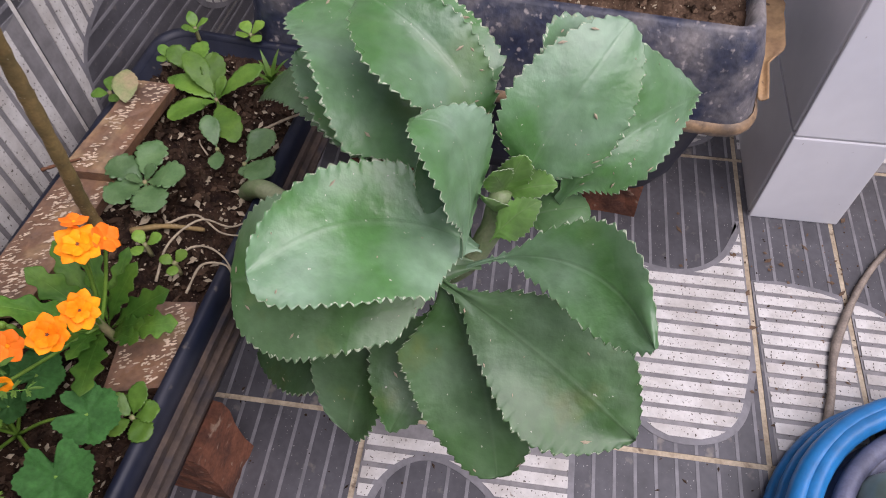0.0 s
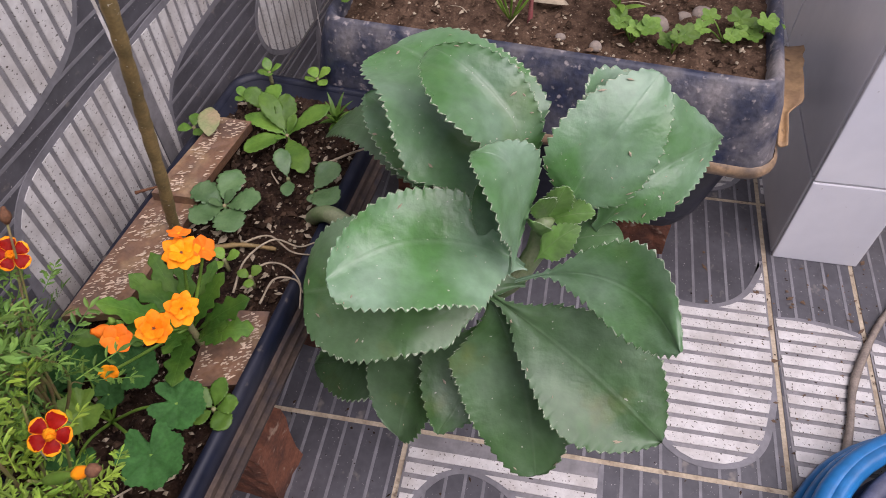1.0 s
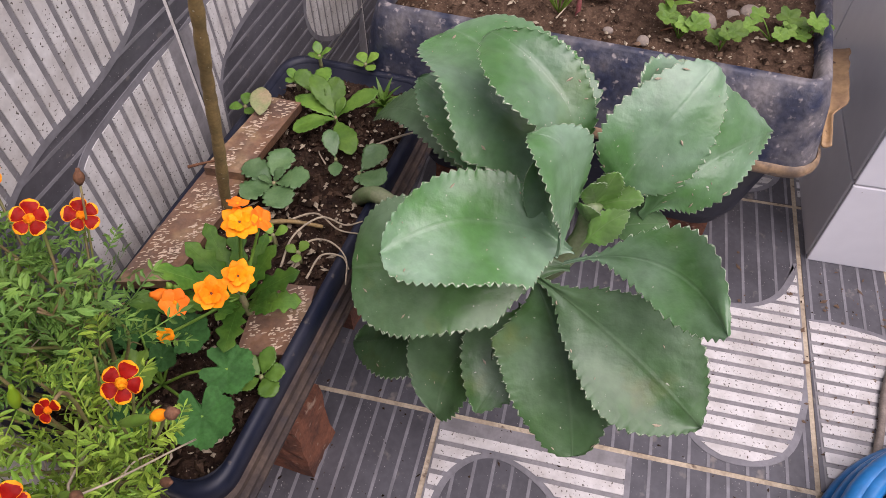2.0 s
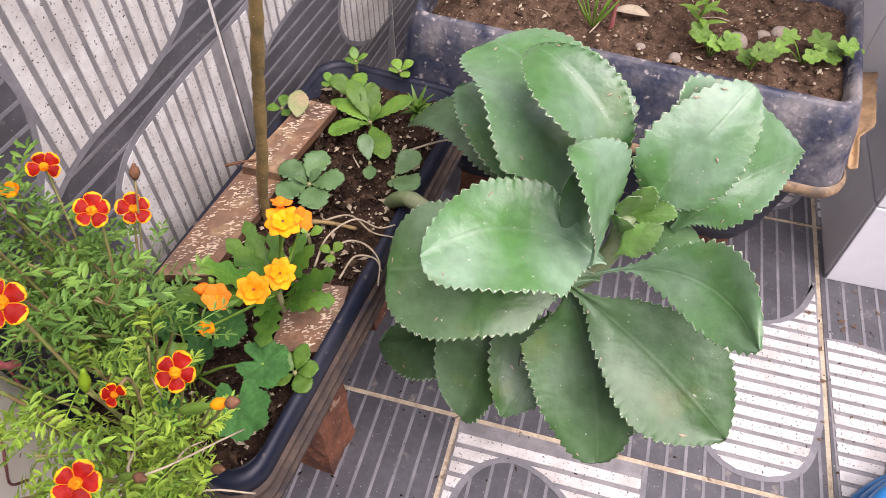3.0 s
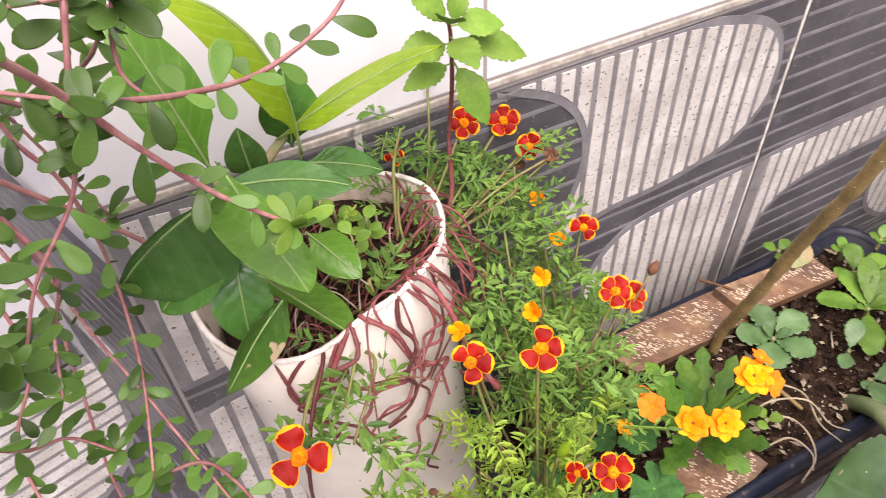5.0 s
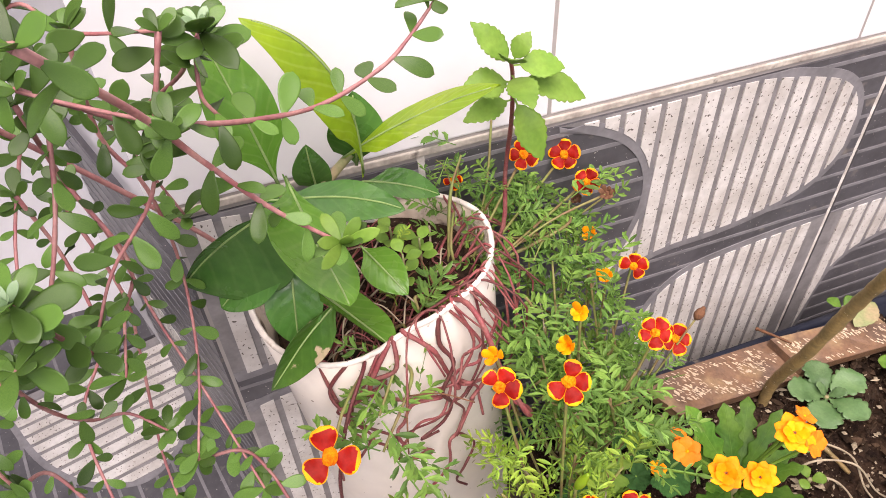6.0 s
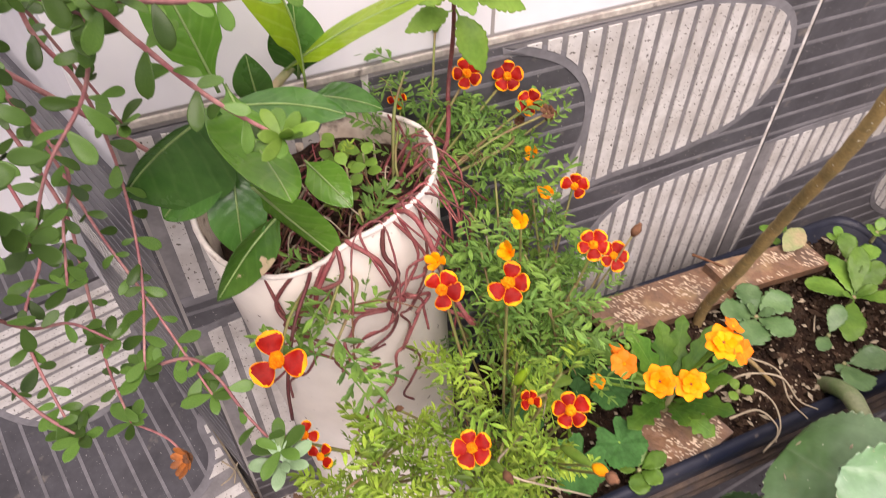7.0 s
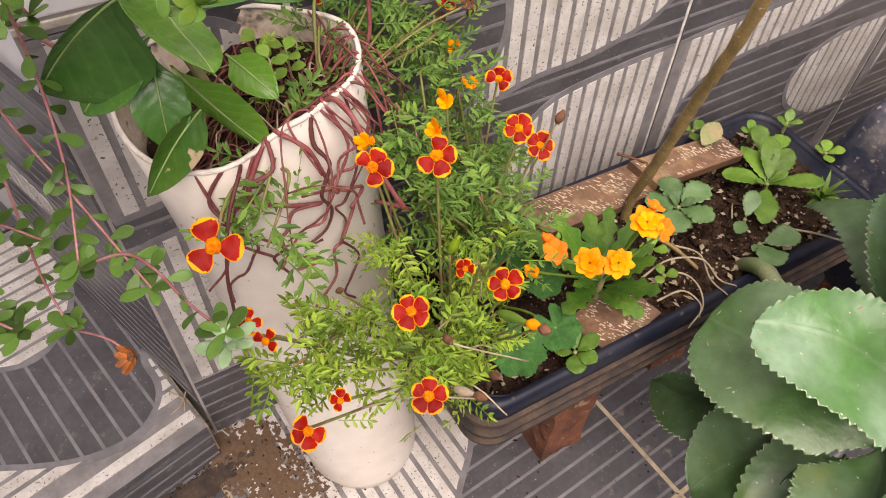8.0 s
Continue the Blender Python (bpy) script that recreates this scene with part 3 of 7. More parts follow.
def trough(name, length, width, height, flare, lip, mat, lip_mat, groove=True, wall_t=0.004, corner=0.03):
    """A moulded plastic trough, open on top. Returns the body mesh and the rim mesh."""
    def ring(l, w, z, c, seg=6):
        pts = []
        for sx, sy, a in ((1, 1, 0), (-1, 1, 90), (-1, -1, 180), (1, -1, 270)):
            for i in range(seg + 1):
                t = radians(a + 90 * i / seg)
                pts.append((sx * (w / 2 - c) + c * math.cos(t), sy * (l / 2 - c) + c * math.sin(t), z))
        return pts

    def skin(rows, mats, close_bottom):
        V, F = [], []
        n = len(rows[0])
        for r in rows:
            V += r
        for i in range(len(rows) - 1):
            for k in range(n):
                q = (k + 1) % n
                F.append((i * n + k, i * n + q, (i + 1) * n + q, (i + 1) * n + k))
        if close_bottom:
            F.append(tuple(range(n))[::-1])
        return V, F
    L, W, H = length, width, height
    body = [ring(L - flare, W - flare, 0, corner), ring(L - 0.012, W - 0.012, H - lip, corner), ring(L - 0.012 - 2 * wall_t, W - 0.012 - 2 * wall_t, H - 0.004, corner),
            ring(L - flare - 2 * wall_t, W - flare - 2 * wall_t, 0.006, corner)]
    V, F = skin(body, mat, True)
    n = len(body[0])
    F.append(tuple(range(3 * n, 4 * n)))
    b = mesh_of(name, V, F, mat)
    rim = [ring(L - 0.014, W - 0.014, H - lip - 0.001, corner), ring(L, W, H - lip, corner), ring(L + 0.002, W + 0.002, H - lip * 0.75, corner)]
    if groove:
        rim += [ring(L - 0.003, W - 0.003, H - lip * 0.62, corner), ring(L + 0.002, W + 0.002, H - lip * 0.5, corner)]
    rim += [ring(L + 0.003, W + 0.003, H - 0.006, corner), ring(L - 0.003, W - 0.003, H, corner), ring(L - 0.016, W - 0.016, H + 0.0005, corner - 0.004), ring(L - 0.021, W - 0.021, H - 0.008, corner - 0.006),
            ring(L - 0.022, W - 0.022, H - 0.03, corner - 0.006)]
    V, F = skin(rim, lip_mat, False)
    r = mesh_of("rim", V, F, lip_mat)
    return b, r


PL = pose(0.139, 0.738, 0.128, 0, 0, AX)
planter = thing("planter_box", PL, "dark navy plastic window-box planter resting on broken bricks", "planter")
b, r = trough("body", 0.53, 0.2, 0.172, 0.08, 0.05, M["planter_dark"], M["planter_dark"])
part("body", b, planter)
part("rim", r, planter, "rounded dark rim")


def ledge_mesh(L, W, zs, corner=0.03, seg=6):
    """Ridged muddy band under the rim: rows of (height, overhang)."""
    V, F, n = [], [], 4 * (seg + 1)
    for z, o in zs:
        for sx, sy, a in ((1, 1, 0), (-1, 1, 90), (-1, -1, 180), (1, -1, 270)):
            for i in range(seg + 1):
                t = radians(a + 90 * i / seg)
                V.append((sx * ((W + o) / 2 - corner) + corner * math.cos(t), sy * ((L + o) / 2 - corner) + corner * math.sin(t), z))
    for i in range(len(zs) - 1):
        for k in range(n):
            F.append((i * n + k, i * n + (k + 1) % n, (i + 1) * n + (k + 1) % n, (i + 1) * n + k))
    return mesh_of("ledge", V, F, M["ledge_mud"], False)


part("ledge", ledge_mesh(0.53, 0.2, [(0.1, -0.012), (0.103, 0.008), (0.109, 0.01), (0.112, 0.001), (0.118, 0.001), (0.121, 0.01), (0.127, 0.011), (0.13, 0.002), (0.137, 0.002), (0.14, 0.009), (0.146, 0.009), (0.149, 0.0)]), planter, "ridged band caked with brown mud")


def soil_mesh(name, length, width, bumps, seed, mat="soil"):
    V, F = [], []
    nx, ny = max(8, int(width / 0.0028)), max(8, int(length / 0.0028))
    for j in range(ny + 1):
        for i in range(nx + 1):
            x, y = (i / nx - 0.5) * width, (j / ny - 0.5) * length
            p = Vector((x * 26 + seed, y * 26, seed))
            z = bumps * (noise.noise(p) + 0.7 * noise.noise(p * 3.1) + 0.6 * noise.noise(p * 8.3) + 0.4 * noise.noise(p * 17))
            V.append((x, y, z))
    w = nx + 1
    for j in range(ny):
        for i in range(nx):
            F.append((j * w + i, j * w + i + 1, (j + 1) * w + i + 1, (j + 1) * w + i))
    return mesh_of(name, V, F, M[mat])


soil = new("soil", soil_mesh("soil", 0.506, 0.178, 0.008, 3.1))
soil.matrix_world = PL @ pose(0, 0, 0.152)
tagged(soil, "dark crumbly potting soil filling the long planter", "soil", kind="stuff")


def broken_brick(m, sx, sy, sz, seed):
    rnd = random.Random(seed)
    bm = bmesh.new()
    bmesh.ops.create_cube(bm, size=1, matrix=Matrix.Translation((0, 0, sz / 2)) @ Matrix.Diagonal((sx, sy, sz, 1)))
    bmesh.ops.subdivide_edges(bm, edges=bm.edges[:], cuts=4, use_grid_fill=True)
    for v in bm.verts:
        k = noise.noise_vector(v.co * 45 + Vector((seed, 0, 0)))
        v.co += Vector((k.x, k.y, k.z if v.co.z > 0.004 and v.co.z < sz - 0.004 else 0)) * 0.004
    ob = new("brick", from_bm("brick", bm, M["brick"]))
    ob.matrix_world = m
    return tagged(ob, "broken red clay brick under the planter", "brick", group="bricks under the planter")


broken_brick(pose(0.164, 0.628, 0, 0, 0, -5), 0.07, 0.062, 0.1275, 1)
broken_brick(pose(0.14, 0.84, 0, 0, 0, -8), 0.09, 0.06, 0.1275, 2)
broken_brick(pose(0.07, 0.58, 0, 0, 0, 5), 0.07, 0.06, 0.1275, 5)

# ---- weathered second planter ----
PL2 = pose(0.44, 1.124, 0.1, 0, 0, -5.2)
planter2 = thing("planter_trough", PL2, "weathered dark blue trough planter with flaking mud-stained front", "planter")


def worn_trough():
    """Wide sloping collar over a narrower tub."""
    def ring(l, w, z, c, seg=5):
        pts = []
        for sx, sy, a in ((1, 1, 0), (-1, 1, 90), (-1, -1, 180), (1, -1, 270)):
            for i in range(seg + 1):
                t = radians(a + 90 * i / seg)
                pts.append((sx * (l / 2 - c) + c * math.cos(t), sy * (w / 2 - c) + c * math.sin(t), z))
        return pts
    L, W = 0.56, 0.29
    def skin(rows):
        V, F = [], []
        n = len(rows[0])
        for r in rows:
            V += r
        for i in range(len(rows) - 1):
            for k in range(n):
                q = (k + 1) % n
                F.append((i * n + k, i * n + q, (i + 1) * n + q, (i + 1) * n + k))
        return V, F
    tub = skin([ring(L - 0.13, W - 0.1, 0, 0.04), ring(L - 0.1, W - 0.08, 0.03, 0.05), ring(L - 0.05, W - 0.05, 0.16, 0.05)])
    tub[1].append(tuple(range(24))[::-1])
    lip = skin([ring(L - 0.05, W - 0.05, 0.158, 0.04), ring(L - 0.004, W - 0.004, 0.158, 0.035), ring(L, W, 0.163, 0.035), ring(L, W, 0.17, 0.035), ring(L - 0.008, W - 0.008, 0.174, 0.035)])
    col = skin([ring(L - 0.009, W - 0.009, 0.172, 0.035), ring(L - 0.03, W - 0.03, 0.235, 0.03), ring(L - 0.05, W - 0.05, 0.268, 0.025), ring(L - 0.062, W - 0.062, 0.272, 0.02), ring(L - 0.075, W - 0.075, 0.262, 0.018), ring(L - 0.08, W - 0.08, 0.2, 0.018)])
    return tub, lip, col


tub, lip, col = worn_trough()
part("tub", mesh_of("tub", *tub, M["planter_dark"]), planter2)
part("lip", mesh_of("lip", *lip, M["planter_lip"]), planter2, "muddy brown double lip")
part("collar", mesh_of("collar", *col, M["planter_worn"]), planter2)
soil2 = new("soil", soil_mesh("soil", 0.215, 0.485, 0.005, 8.7, "soil_dry"))
soil2.matrix_world = PL2 @ pose(0, 0, 0.25)
tagged(soil2, "dry brown soil filling the weathered trough", "soil", kind="stuff")
for x in (-0.16, 0.16):
    broken_brick(PL2 @ pose(x, 0, -0.1), 0.09, 0.12, 0.0995, 7 + x)

# ---- tall white pot ----
POT = pose(0.05, 0.421, 0)
pot = thing("plant_pot", POT, "tall cream-white plastic pot with a roughly cut wavy rim", "plant pot")


def rim_z(a):
    """Height of the cut rim round the pot: low at the front, high elsewhere."""
    d = (a + 0.63 + math.pi) % (2 * math.pi) - math.pi
    return 0.568 - 0.028 * math.exp(-((d + 0.25) / 0.75) ** 2) + 0.006 * math.exp(-((d - 0.55) / 0.2) ** 2) + 0.002 * math.sin(5 * a)


def pot_mesh():
    V, F, n = [], [], 48
    rows = [(0.0, 0.048), (0.006, 0.061), (0.03, 0.068), (0.09, 0.07), (0.2, 0.07), (0.35, 0.071), (0.48, 0.0735), (0.566, 0.077)]
    lean = lambda z: -0.042 * z / 0.55
    def wavy(a):
        return rim_z(a) - 0.566
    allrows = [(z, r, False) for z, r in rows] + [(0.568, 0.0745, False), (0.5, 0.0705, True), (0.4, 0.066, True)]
    cutrow = len(rows) - 1
    for z, r, inner in allrows:
        for k in range(n):
            a = 2 * math.pi * k / n
            dz = wavy(a) if z > 0.54 else 0
            f = min(1, z / 0.5)
            V.append((r * (1 - 0.08 * f) * math.cos(a) + lean(z), r * (1 + 0.13 * f) * math.sin(a) - 0.033 * z / 0.55, z + dz))
    for i in range(len(allrows) - 1):
        for k in range(n):
            q = (k + 1) % n
            F.append((i * n + k, i * n + q, (i + 1) * n + q, (i + 1) * n + k))
    ring = V[cutrow * n:(cutrow + 2) * n]
    mid = [((Vector(ring[k]) + Vector(ring[n + k])) / 2) for k in range(n)]
    F.append(tuple(range(n))[::-1])
    RV_, RF_ = [], []
    for k in range(n):
        d = (mid[k] - Vector((lean(0.55), -0.033, mid[k].z))).normalized()
        for q in range(6):
            w = q * math.pi / 3
            RV_.append(mid[k] + d * (0.0022 * math.cos(w)) + Vector((0, 0, 0.002 * math.sin(w) + 0.0008 * noise.noise(Vector((k * 0.7, q, 1))))))
    for k in range(n):
        for q in range(6):
            a, c = k * 6, ((k + 1) % n) * 6
            RF_.append((a + q, c + q, c + (q + 1) % 6, a + (q + 1) % 6))
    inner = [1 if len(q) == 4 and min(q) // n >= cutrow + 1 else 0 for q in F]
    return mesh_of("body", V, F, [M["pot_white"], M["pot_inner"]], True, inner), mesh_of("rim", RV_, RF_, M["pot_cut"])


body_, rim_ = pot_mesh()
part("body", body_, pot)
part("rim", rim_, pot, "roughly cut pale edge")
V, F, rings, m = [(0, 0, 0)], [], 22, 56
for r in range(1, rings + 1):
    for k in range(m):
        a = 2 * math.pi * k / m
        p = Vector((0.067 * r / rings * math.cos(a), 0.077 * r / rings * math.sin(a), 0))
        V.append((p.x, p.y, 0.005 * noise.noise(p * 60) + 0.004 * noise.noise(p * 190) + 0.0025 * noise.noise(p * 420)))
F += [(0, 1 + k, 1 + (k + 1) % m) for k in range(m)]
for r in range(rings - 1):
    F += [(1 + r * m + k, 1 + (r + 1) * m + k, 1 + (r + 1) * m + (k + 1) % m, 1 + r * m + (k + 1) % m) for k in range(m)]
pot_soil = new("soil", mesh_of("soil", V, F, M["soil"]))
pot_soil.matrix_world = pose(0.0105, 0.388, 0.531, 12, 8, 0)
tagged(pot_soil, "dark soil in the white pot", "soil", kind="stuff")

# ---- the large succulent ----
BIG = thing("succulent_plant", pose(0.2, 0.82, 0.28), "large grey-green succulent with broad scalloped leaves leaning out of the planter", "succulent plant")
INV = BIG.matrix_world.inverted()


def big_part(name, mesh, label=""):
    ob = part(name, mesh, BIG, label)
    ob.matrix_parent_inverse = INV
    return ob


big_part("stem", tube("stem", [(0.215, 0.81, 0.272), (0.232, 0.795, 0.302), (0.255, 0.781, 0.321), (0.3, 0.757, 0.322), (0.36, 0.722, 0.318), (0.42, 0.706, 0.335), (0.45, 0.718, 0.37), (0.46, 0.735, 0.412)], 0.0085, 0.0085, M["succulent_stem"], 36, 10, 0.09), "knobbly pale stem")
fleck_v, fleck_f, fr = [], [], random.Random(77)
LEAF_ROWS = [-1, -0.975, -0.9, -0.72, -0.45, -0.2, 0, 0.2, 0.45, 0.72, 0.9, 0.975, 1]


def outline(s, blunt, skew):
    """Half width of a leaf along its rib, on a short neck; a low blunt makes the end square."""
    return max(0.0, math.sin(math.pi * min(s, 0.9999) ** skew)) ** blunt * (0.14 + 0.86 * min(1.0, s / 0.3) ** 1.4)


def broad_leaf(base, tip, mid, left, right, blunt, skew, seed, ns=170, pitch=0.0, tooth=0.0, thick=0.004, wave=0.09, sway=0.05):
    """A broad leaf whose rib bends through mid; left and right are the reach of its margins; pitch and tooth shape the scallops.
    Returns its upper points, lower points, faces, normal, width and rib."""
    b, t, c = Vector(base), Vector(tip), Vector(mid)
    ctrl = 2 * c - 0.5 * (b + t)
    rib = lambda s: b * (1 - s) ** 2 + ctrl * 2 * s * (1 - s) + t * s * s
    ax = t - b
    reach = []
    for q in (Vector(left), Vector(right)):
        s = max(0.3, min(0.85, (q - b).dot(ax) / ax.length_squared))
        reach.append((q - rib(s) - ax * ((q - rib(s)).dot(ax) / ax.length_squared)) / max(0.5, outline(s, blunt, skew)))
    wl, wr = reach
    nrm = (wl - wr).cross(ax).normalized()
    if nrm.dot(Vector((0.15, -0.45, 0.88))) < 0:
        nrm = -nrm
    width = wl.length + wr.length
    # rows at even steps along the margin, so that the scallops stay even round the blunt end
    fine = [(i / 800, outline(i / 800, blunt, skew)) for i in range(801)]
    run = [0.0]
    for (s0, h0), (s1, h1) in zip(fine, fine[1:]):
        run.append(run[-1] + math.hypot((s1 - s0) * ax.length, (h1 - h0) * width / 2))
    rows, at = [], 0
    for i in range(ns + 1):
        while at < 799 and run[at + 1] < run[-1] * i / ns:
            at += 1
        rows.append((fine[at][0] if i < ns else 1.0, run[-1] * i / ns))
    top, bot = [], []
    for s, arc in rows:
        h = max(0.06 if s < 0.5 else 0.0, outline(s, blunt, skew))
        for v in LEAF_ROWS:
            w, sd = (wl, 0.0) if v < 0 else (wr, 5.0)
            lift = nrm * w.dot(nrm)
            flat = w - lift
            a = abs(v)
            k = h * (1 + 0.07 * noise.noise(Vector((s * 3.4 + seed, sd, seed * 1.3))))
            if tooth and a > 0.95 and s > 0.1:
                saw = (arc / pitch + 0.4 * noise.noise(Vector((s * 5, sd, seed * 2.3)))) % 1.0
                bite = (saw / 0.7 if saw < 0.7 else (1 - saw) / 0.3) ** 0.8
                k += (bite - 0.5) * tooth / max(flat.length, 0.01) * (0.9 + 0.6 * noise.noise(Vector((s * 11, sd + 3, seed)))) * (1 if a == 1 else 0.6)
            p = rib(s) + flat * (a * k) + lift * (a ** 1.5 * h)
            p += nrm * width * (sway * noise.noise(Vector((2.6 * s + seed * 3.7, 1.5 * v, seed))) + wave * 0.35 * math.sin(8 * s + seed + sd * 0.4) * a * a * h)
            th = thick * (1 - 0.85 * a * a) * (0.35 + 0.65 * min(1, h * 2))
            top.append(p + nrm * th * 0.5)
            bot.append(p - nrm * th * 0.5)
    n0, faces = len(top), []
    for i in range(ns):
        for j in range(12):
            q = i * 13 + j
            faces += [(q, q + 1, q + 14, q + 13), (n0 + q + 13, n0 + q + 14, n0 + q + 1, n0 + q)]
    for i in range(ns):
        q, r = i * 13, i * 13 + 12
        faces += [(q, q + 13, n0 + q + 13, n0 + q), (r + 13, r, n0 + r, n0 + r + 13)]
    return top, bot, faces, nrm, width, rib


def big_leaf(base, tip, mid, left, right, blunt=0.5, skew=1.1, old=False, young=False, seed=0):
    """One scalloped leaf of the large succulent, with dry flecks that have fallen on it."""
    small = young or (Vector(left) - Vector(right)).length < 0.05
    ns = 70 if small else 190
    top, bot, faces, nrm, width, rib = broad_leaf(base, tip, mid, left, right, blunt, skew, seed, ns, 0.0052 if small else 0.008, 0.0026 if small else 0.0046, 0.002 if small else 0.004)
    idx = []
    for i in range(ns):
        for j in range(12):
            e = 1 if j in (0, 11) and noise.noise(Vector((i * 0.55, j, seed))) > 0.02 else 0
            idx += [e, e]
    idx += [1] * (2 * ns)
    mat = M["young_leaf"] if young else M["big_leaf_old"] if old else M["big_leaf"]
    big_part("leaf", leaf_coords(mesh_of("leaf", top + bot, faces, [mat, M["leaf_edge"]], True, idx), ns, 12))
    for _ in range(11 if width > 0.07 else 0):
        i, j = fr.randrange(30, ns - 20), fr.choice((2, 3, 4, 5, 7, 8, 9, 10))
        p, e1, e2 = top[i * 13 + j], (top[(i + 1) * 13 + j] - top[i * 13 + j]).normalized(), (top[i * 13 + j + 1] - top[i * 13 + j]).normalized()
        a, r = fr.uniform(0, 6.28), fr.choice((0.0006, 0.0008, 0.0012, 0.002))
        d1, d2 = e1 * math.cos(a) + e2 * math.sin(a), e2 * math.cos(a) - e1 * math.sin(a)
        q, k = p + nrm * 0.0003, len(fleck_v)
        fleck_v.extend([q + d1 * r * 1.6, q + d2 * r * 0.5 + nrm * r * 0.5, q - d1 * r * 1.4 + nrm * r * 0.6, q - d2 * r * 0.6, q + nrm * r * 0.7])
        fleck_f.extend([(k, k + 1, k + 4), (k + 1, k + 2, k + 4), (k + 2, k + 3, k + 4), (k + 3, k, k + 4), (k + 3, k + 2, k + 1, k)])


# the broad leaves: base, tip, middle of the rib, both margins
big_leaf((0.449, 0.696, 0.392), (0.309, 0.633, 0.432), (0.372, 0.692, 0.415), (0.374, 0.732, 0.437), (0.392, 0.633, 0.412), 0.41, 0.88, seed=1)
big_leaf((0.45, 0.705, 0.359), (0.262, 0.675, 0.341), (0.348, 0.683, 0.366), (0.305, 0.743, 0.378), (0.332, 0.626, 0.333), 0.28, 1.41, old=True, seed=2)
big_leaf((0.426, 0.746, 0.389), (0.312, 0.858, 0.472), (0.381, 0.805, 0.46), (0.319, 0.774, 0.472), (0.385, 0.869, 0.478), 0.25, 0.59, seed=3)
big_leaf((0.446, 0.753, 0.407), (0.356, 0.803, 0.513), (0.42, 0.77, 0.485), (0.363, 0.755, 0.514), (0.434, 0.785, 0.504), 0.49, 1.60, seed=4)
big_leaf((0.471, 0.742, 0.404), (0.529, 0.806, 0.508), (0.492, 0.756, 0.465), (0.463, 0.761, 0.493), (0.543, 0.771, 0.47), 0.50, 1.12, seed=5)
big_leaf((0.501, 0.748, 0.388), (0.596, 0.829, 0.432), (0.54, 0.776, 0.432), (0.553, 0.824, 0.478), (0.552, 0.76, 0.402), 0.79, 0.91, seed=6)
big_leaf((0.438, 0.682, 0.402), (0.403, 0.711, 0.498), (0.433, 0.714, 0.47), (0.407, 0.692, 0.504), (0.444, 0.735, 0.471), 0.50, 0.97, seed=7)
big_leaf((0.443, 0.672, 0.406), (0.556, 0.608, 0.443), (0.51, 0.66, 0.44), (0.524, 0.671, 0.47), (0.527, 0.617, 0.428), 0.78, 1.75, seed=8)
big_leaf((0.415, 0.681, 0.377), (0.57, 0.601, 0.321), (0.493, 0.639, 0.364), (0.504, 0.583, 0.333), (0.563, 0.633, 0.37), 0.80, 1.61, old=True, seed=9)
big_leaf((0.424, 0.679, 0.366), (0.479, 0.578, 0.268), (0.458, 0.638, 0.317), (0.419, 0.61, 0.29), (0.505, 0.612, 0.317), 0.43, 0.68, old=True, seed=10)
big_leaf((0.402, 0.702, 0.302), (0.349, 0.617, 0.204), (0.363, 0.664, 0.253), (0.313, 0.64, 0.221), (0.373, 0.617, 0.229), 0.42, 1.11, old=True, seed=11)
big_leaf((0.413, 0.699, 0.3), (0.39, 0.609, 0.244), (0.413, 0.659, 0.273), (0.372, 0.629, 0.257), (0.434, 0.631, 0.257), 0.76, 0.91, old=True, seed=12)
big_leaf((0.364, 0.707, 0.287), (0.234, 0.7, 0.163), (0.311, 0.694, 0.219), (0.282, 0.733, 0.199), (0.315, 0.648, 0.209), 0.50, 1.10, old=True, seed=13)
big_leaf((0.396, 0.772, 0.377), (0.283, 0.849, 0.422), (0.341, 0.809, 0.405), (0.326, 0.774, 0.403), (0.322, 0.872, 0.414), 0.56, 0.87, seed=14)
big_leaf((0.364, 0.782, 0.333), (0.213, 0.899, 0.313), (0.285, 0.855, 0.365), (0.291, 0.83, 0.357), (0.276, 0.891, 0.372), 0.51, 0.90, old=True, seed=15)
# the heart of the plant
big_leaf((0.44, 0.725, 0.36), (0.409, 0.722, 0.462), (0.424, 0.722, 0.412), (0.404, 0.71, 0.432), (0.43, 0.742, 0.432), seed=16)
big_leaf((0.455, 0.705, 0.39), (0.487, 0.716, 0.428), (0.47, 0.712, 0.412), (0.466, 0.72, 0.418), (0.48, 0.701, 0.412), 0.85, 1.0, young=True, seed=17)
big_leaf((0.461, 0.738, 0.405), (0.453, 0.716, 0.452), (0.457, 0.727, 0.43), (0.448, 0.718, 0.436), (0.465, 0.73, 0.44), 0.7, 1.2, young=True, seed=18)
big_leaf((0.461, 0.736, 0.405), (0.497, 0.732, 0.427), (0.479, 0.733, 0.42), (0.476, 0.742, 0.428), (0.482, 0.722, 0.422), young=True, seed=19)
big_leaf((0.461, 0.736, 0.405), (0.472, 0.738, 0.447), (0.466, 0.737, 0.426), (0.458, 0.736, 0.437), (0.479, 0.736, 0.435), 0.5, 1.3, young=True, seed=20)
big_leaf((0.458, 0.728, 0.395), (0.45, 0.7, 0.445), (0.454, 0.713, 0.42), (0.446, 0.713, 0.43), (0.462, 0.708, 0.432), young=True, seed=21)
big_leaf((0.47, 0.735, 0.378), (0.525, 0.748, 0.385), (0.5, 0.742, 0.386), (0.495, 0.765, 0.388), (0.505, 0.72, 0.385), old=True, seed=22)

leaf_litter = new("leaf_litter", mesh_of("leaf_litter", fleck_v, fleck_f, M["straw"], False))
tagged(leaf_litter, "pale dry flecks lying on the succulent leaves", "debris", kind="stuff")

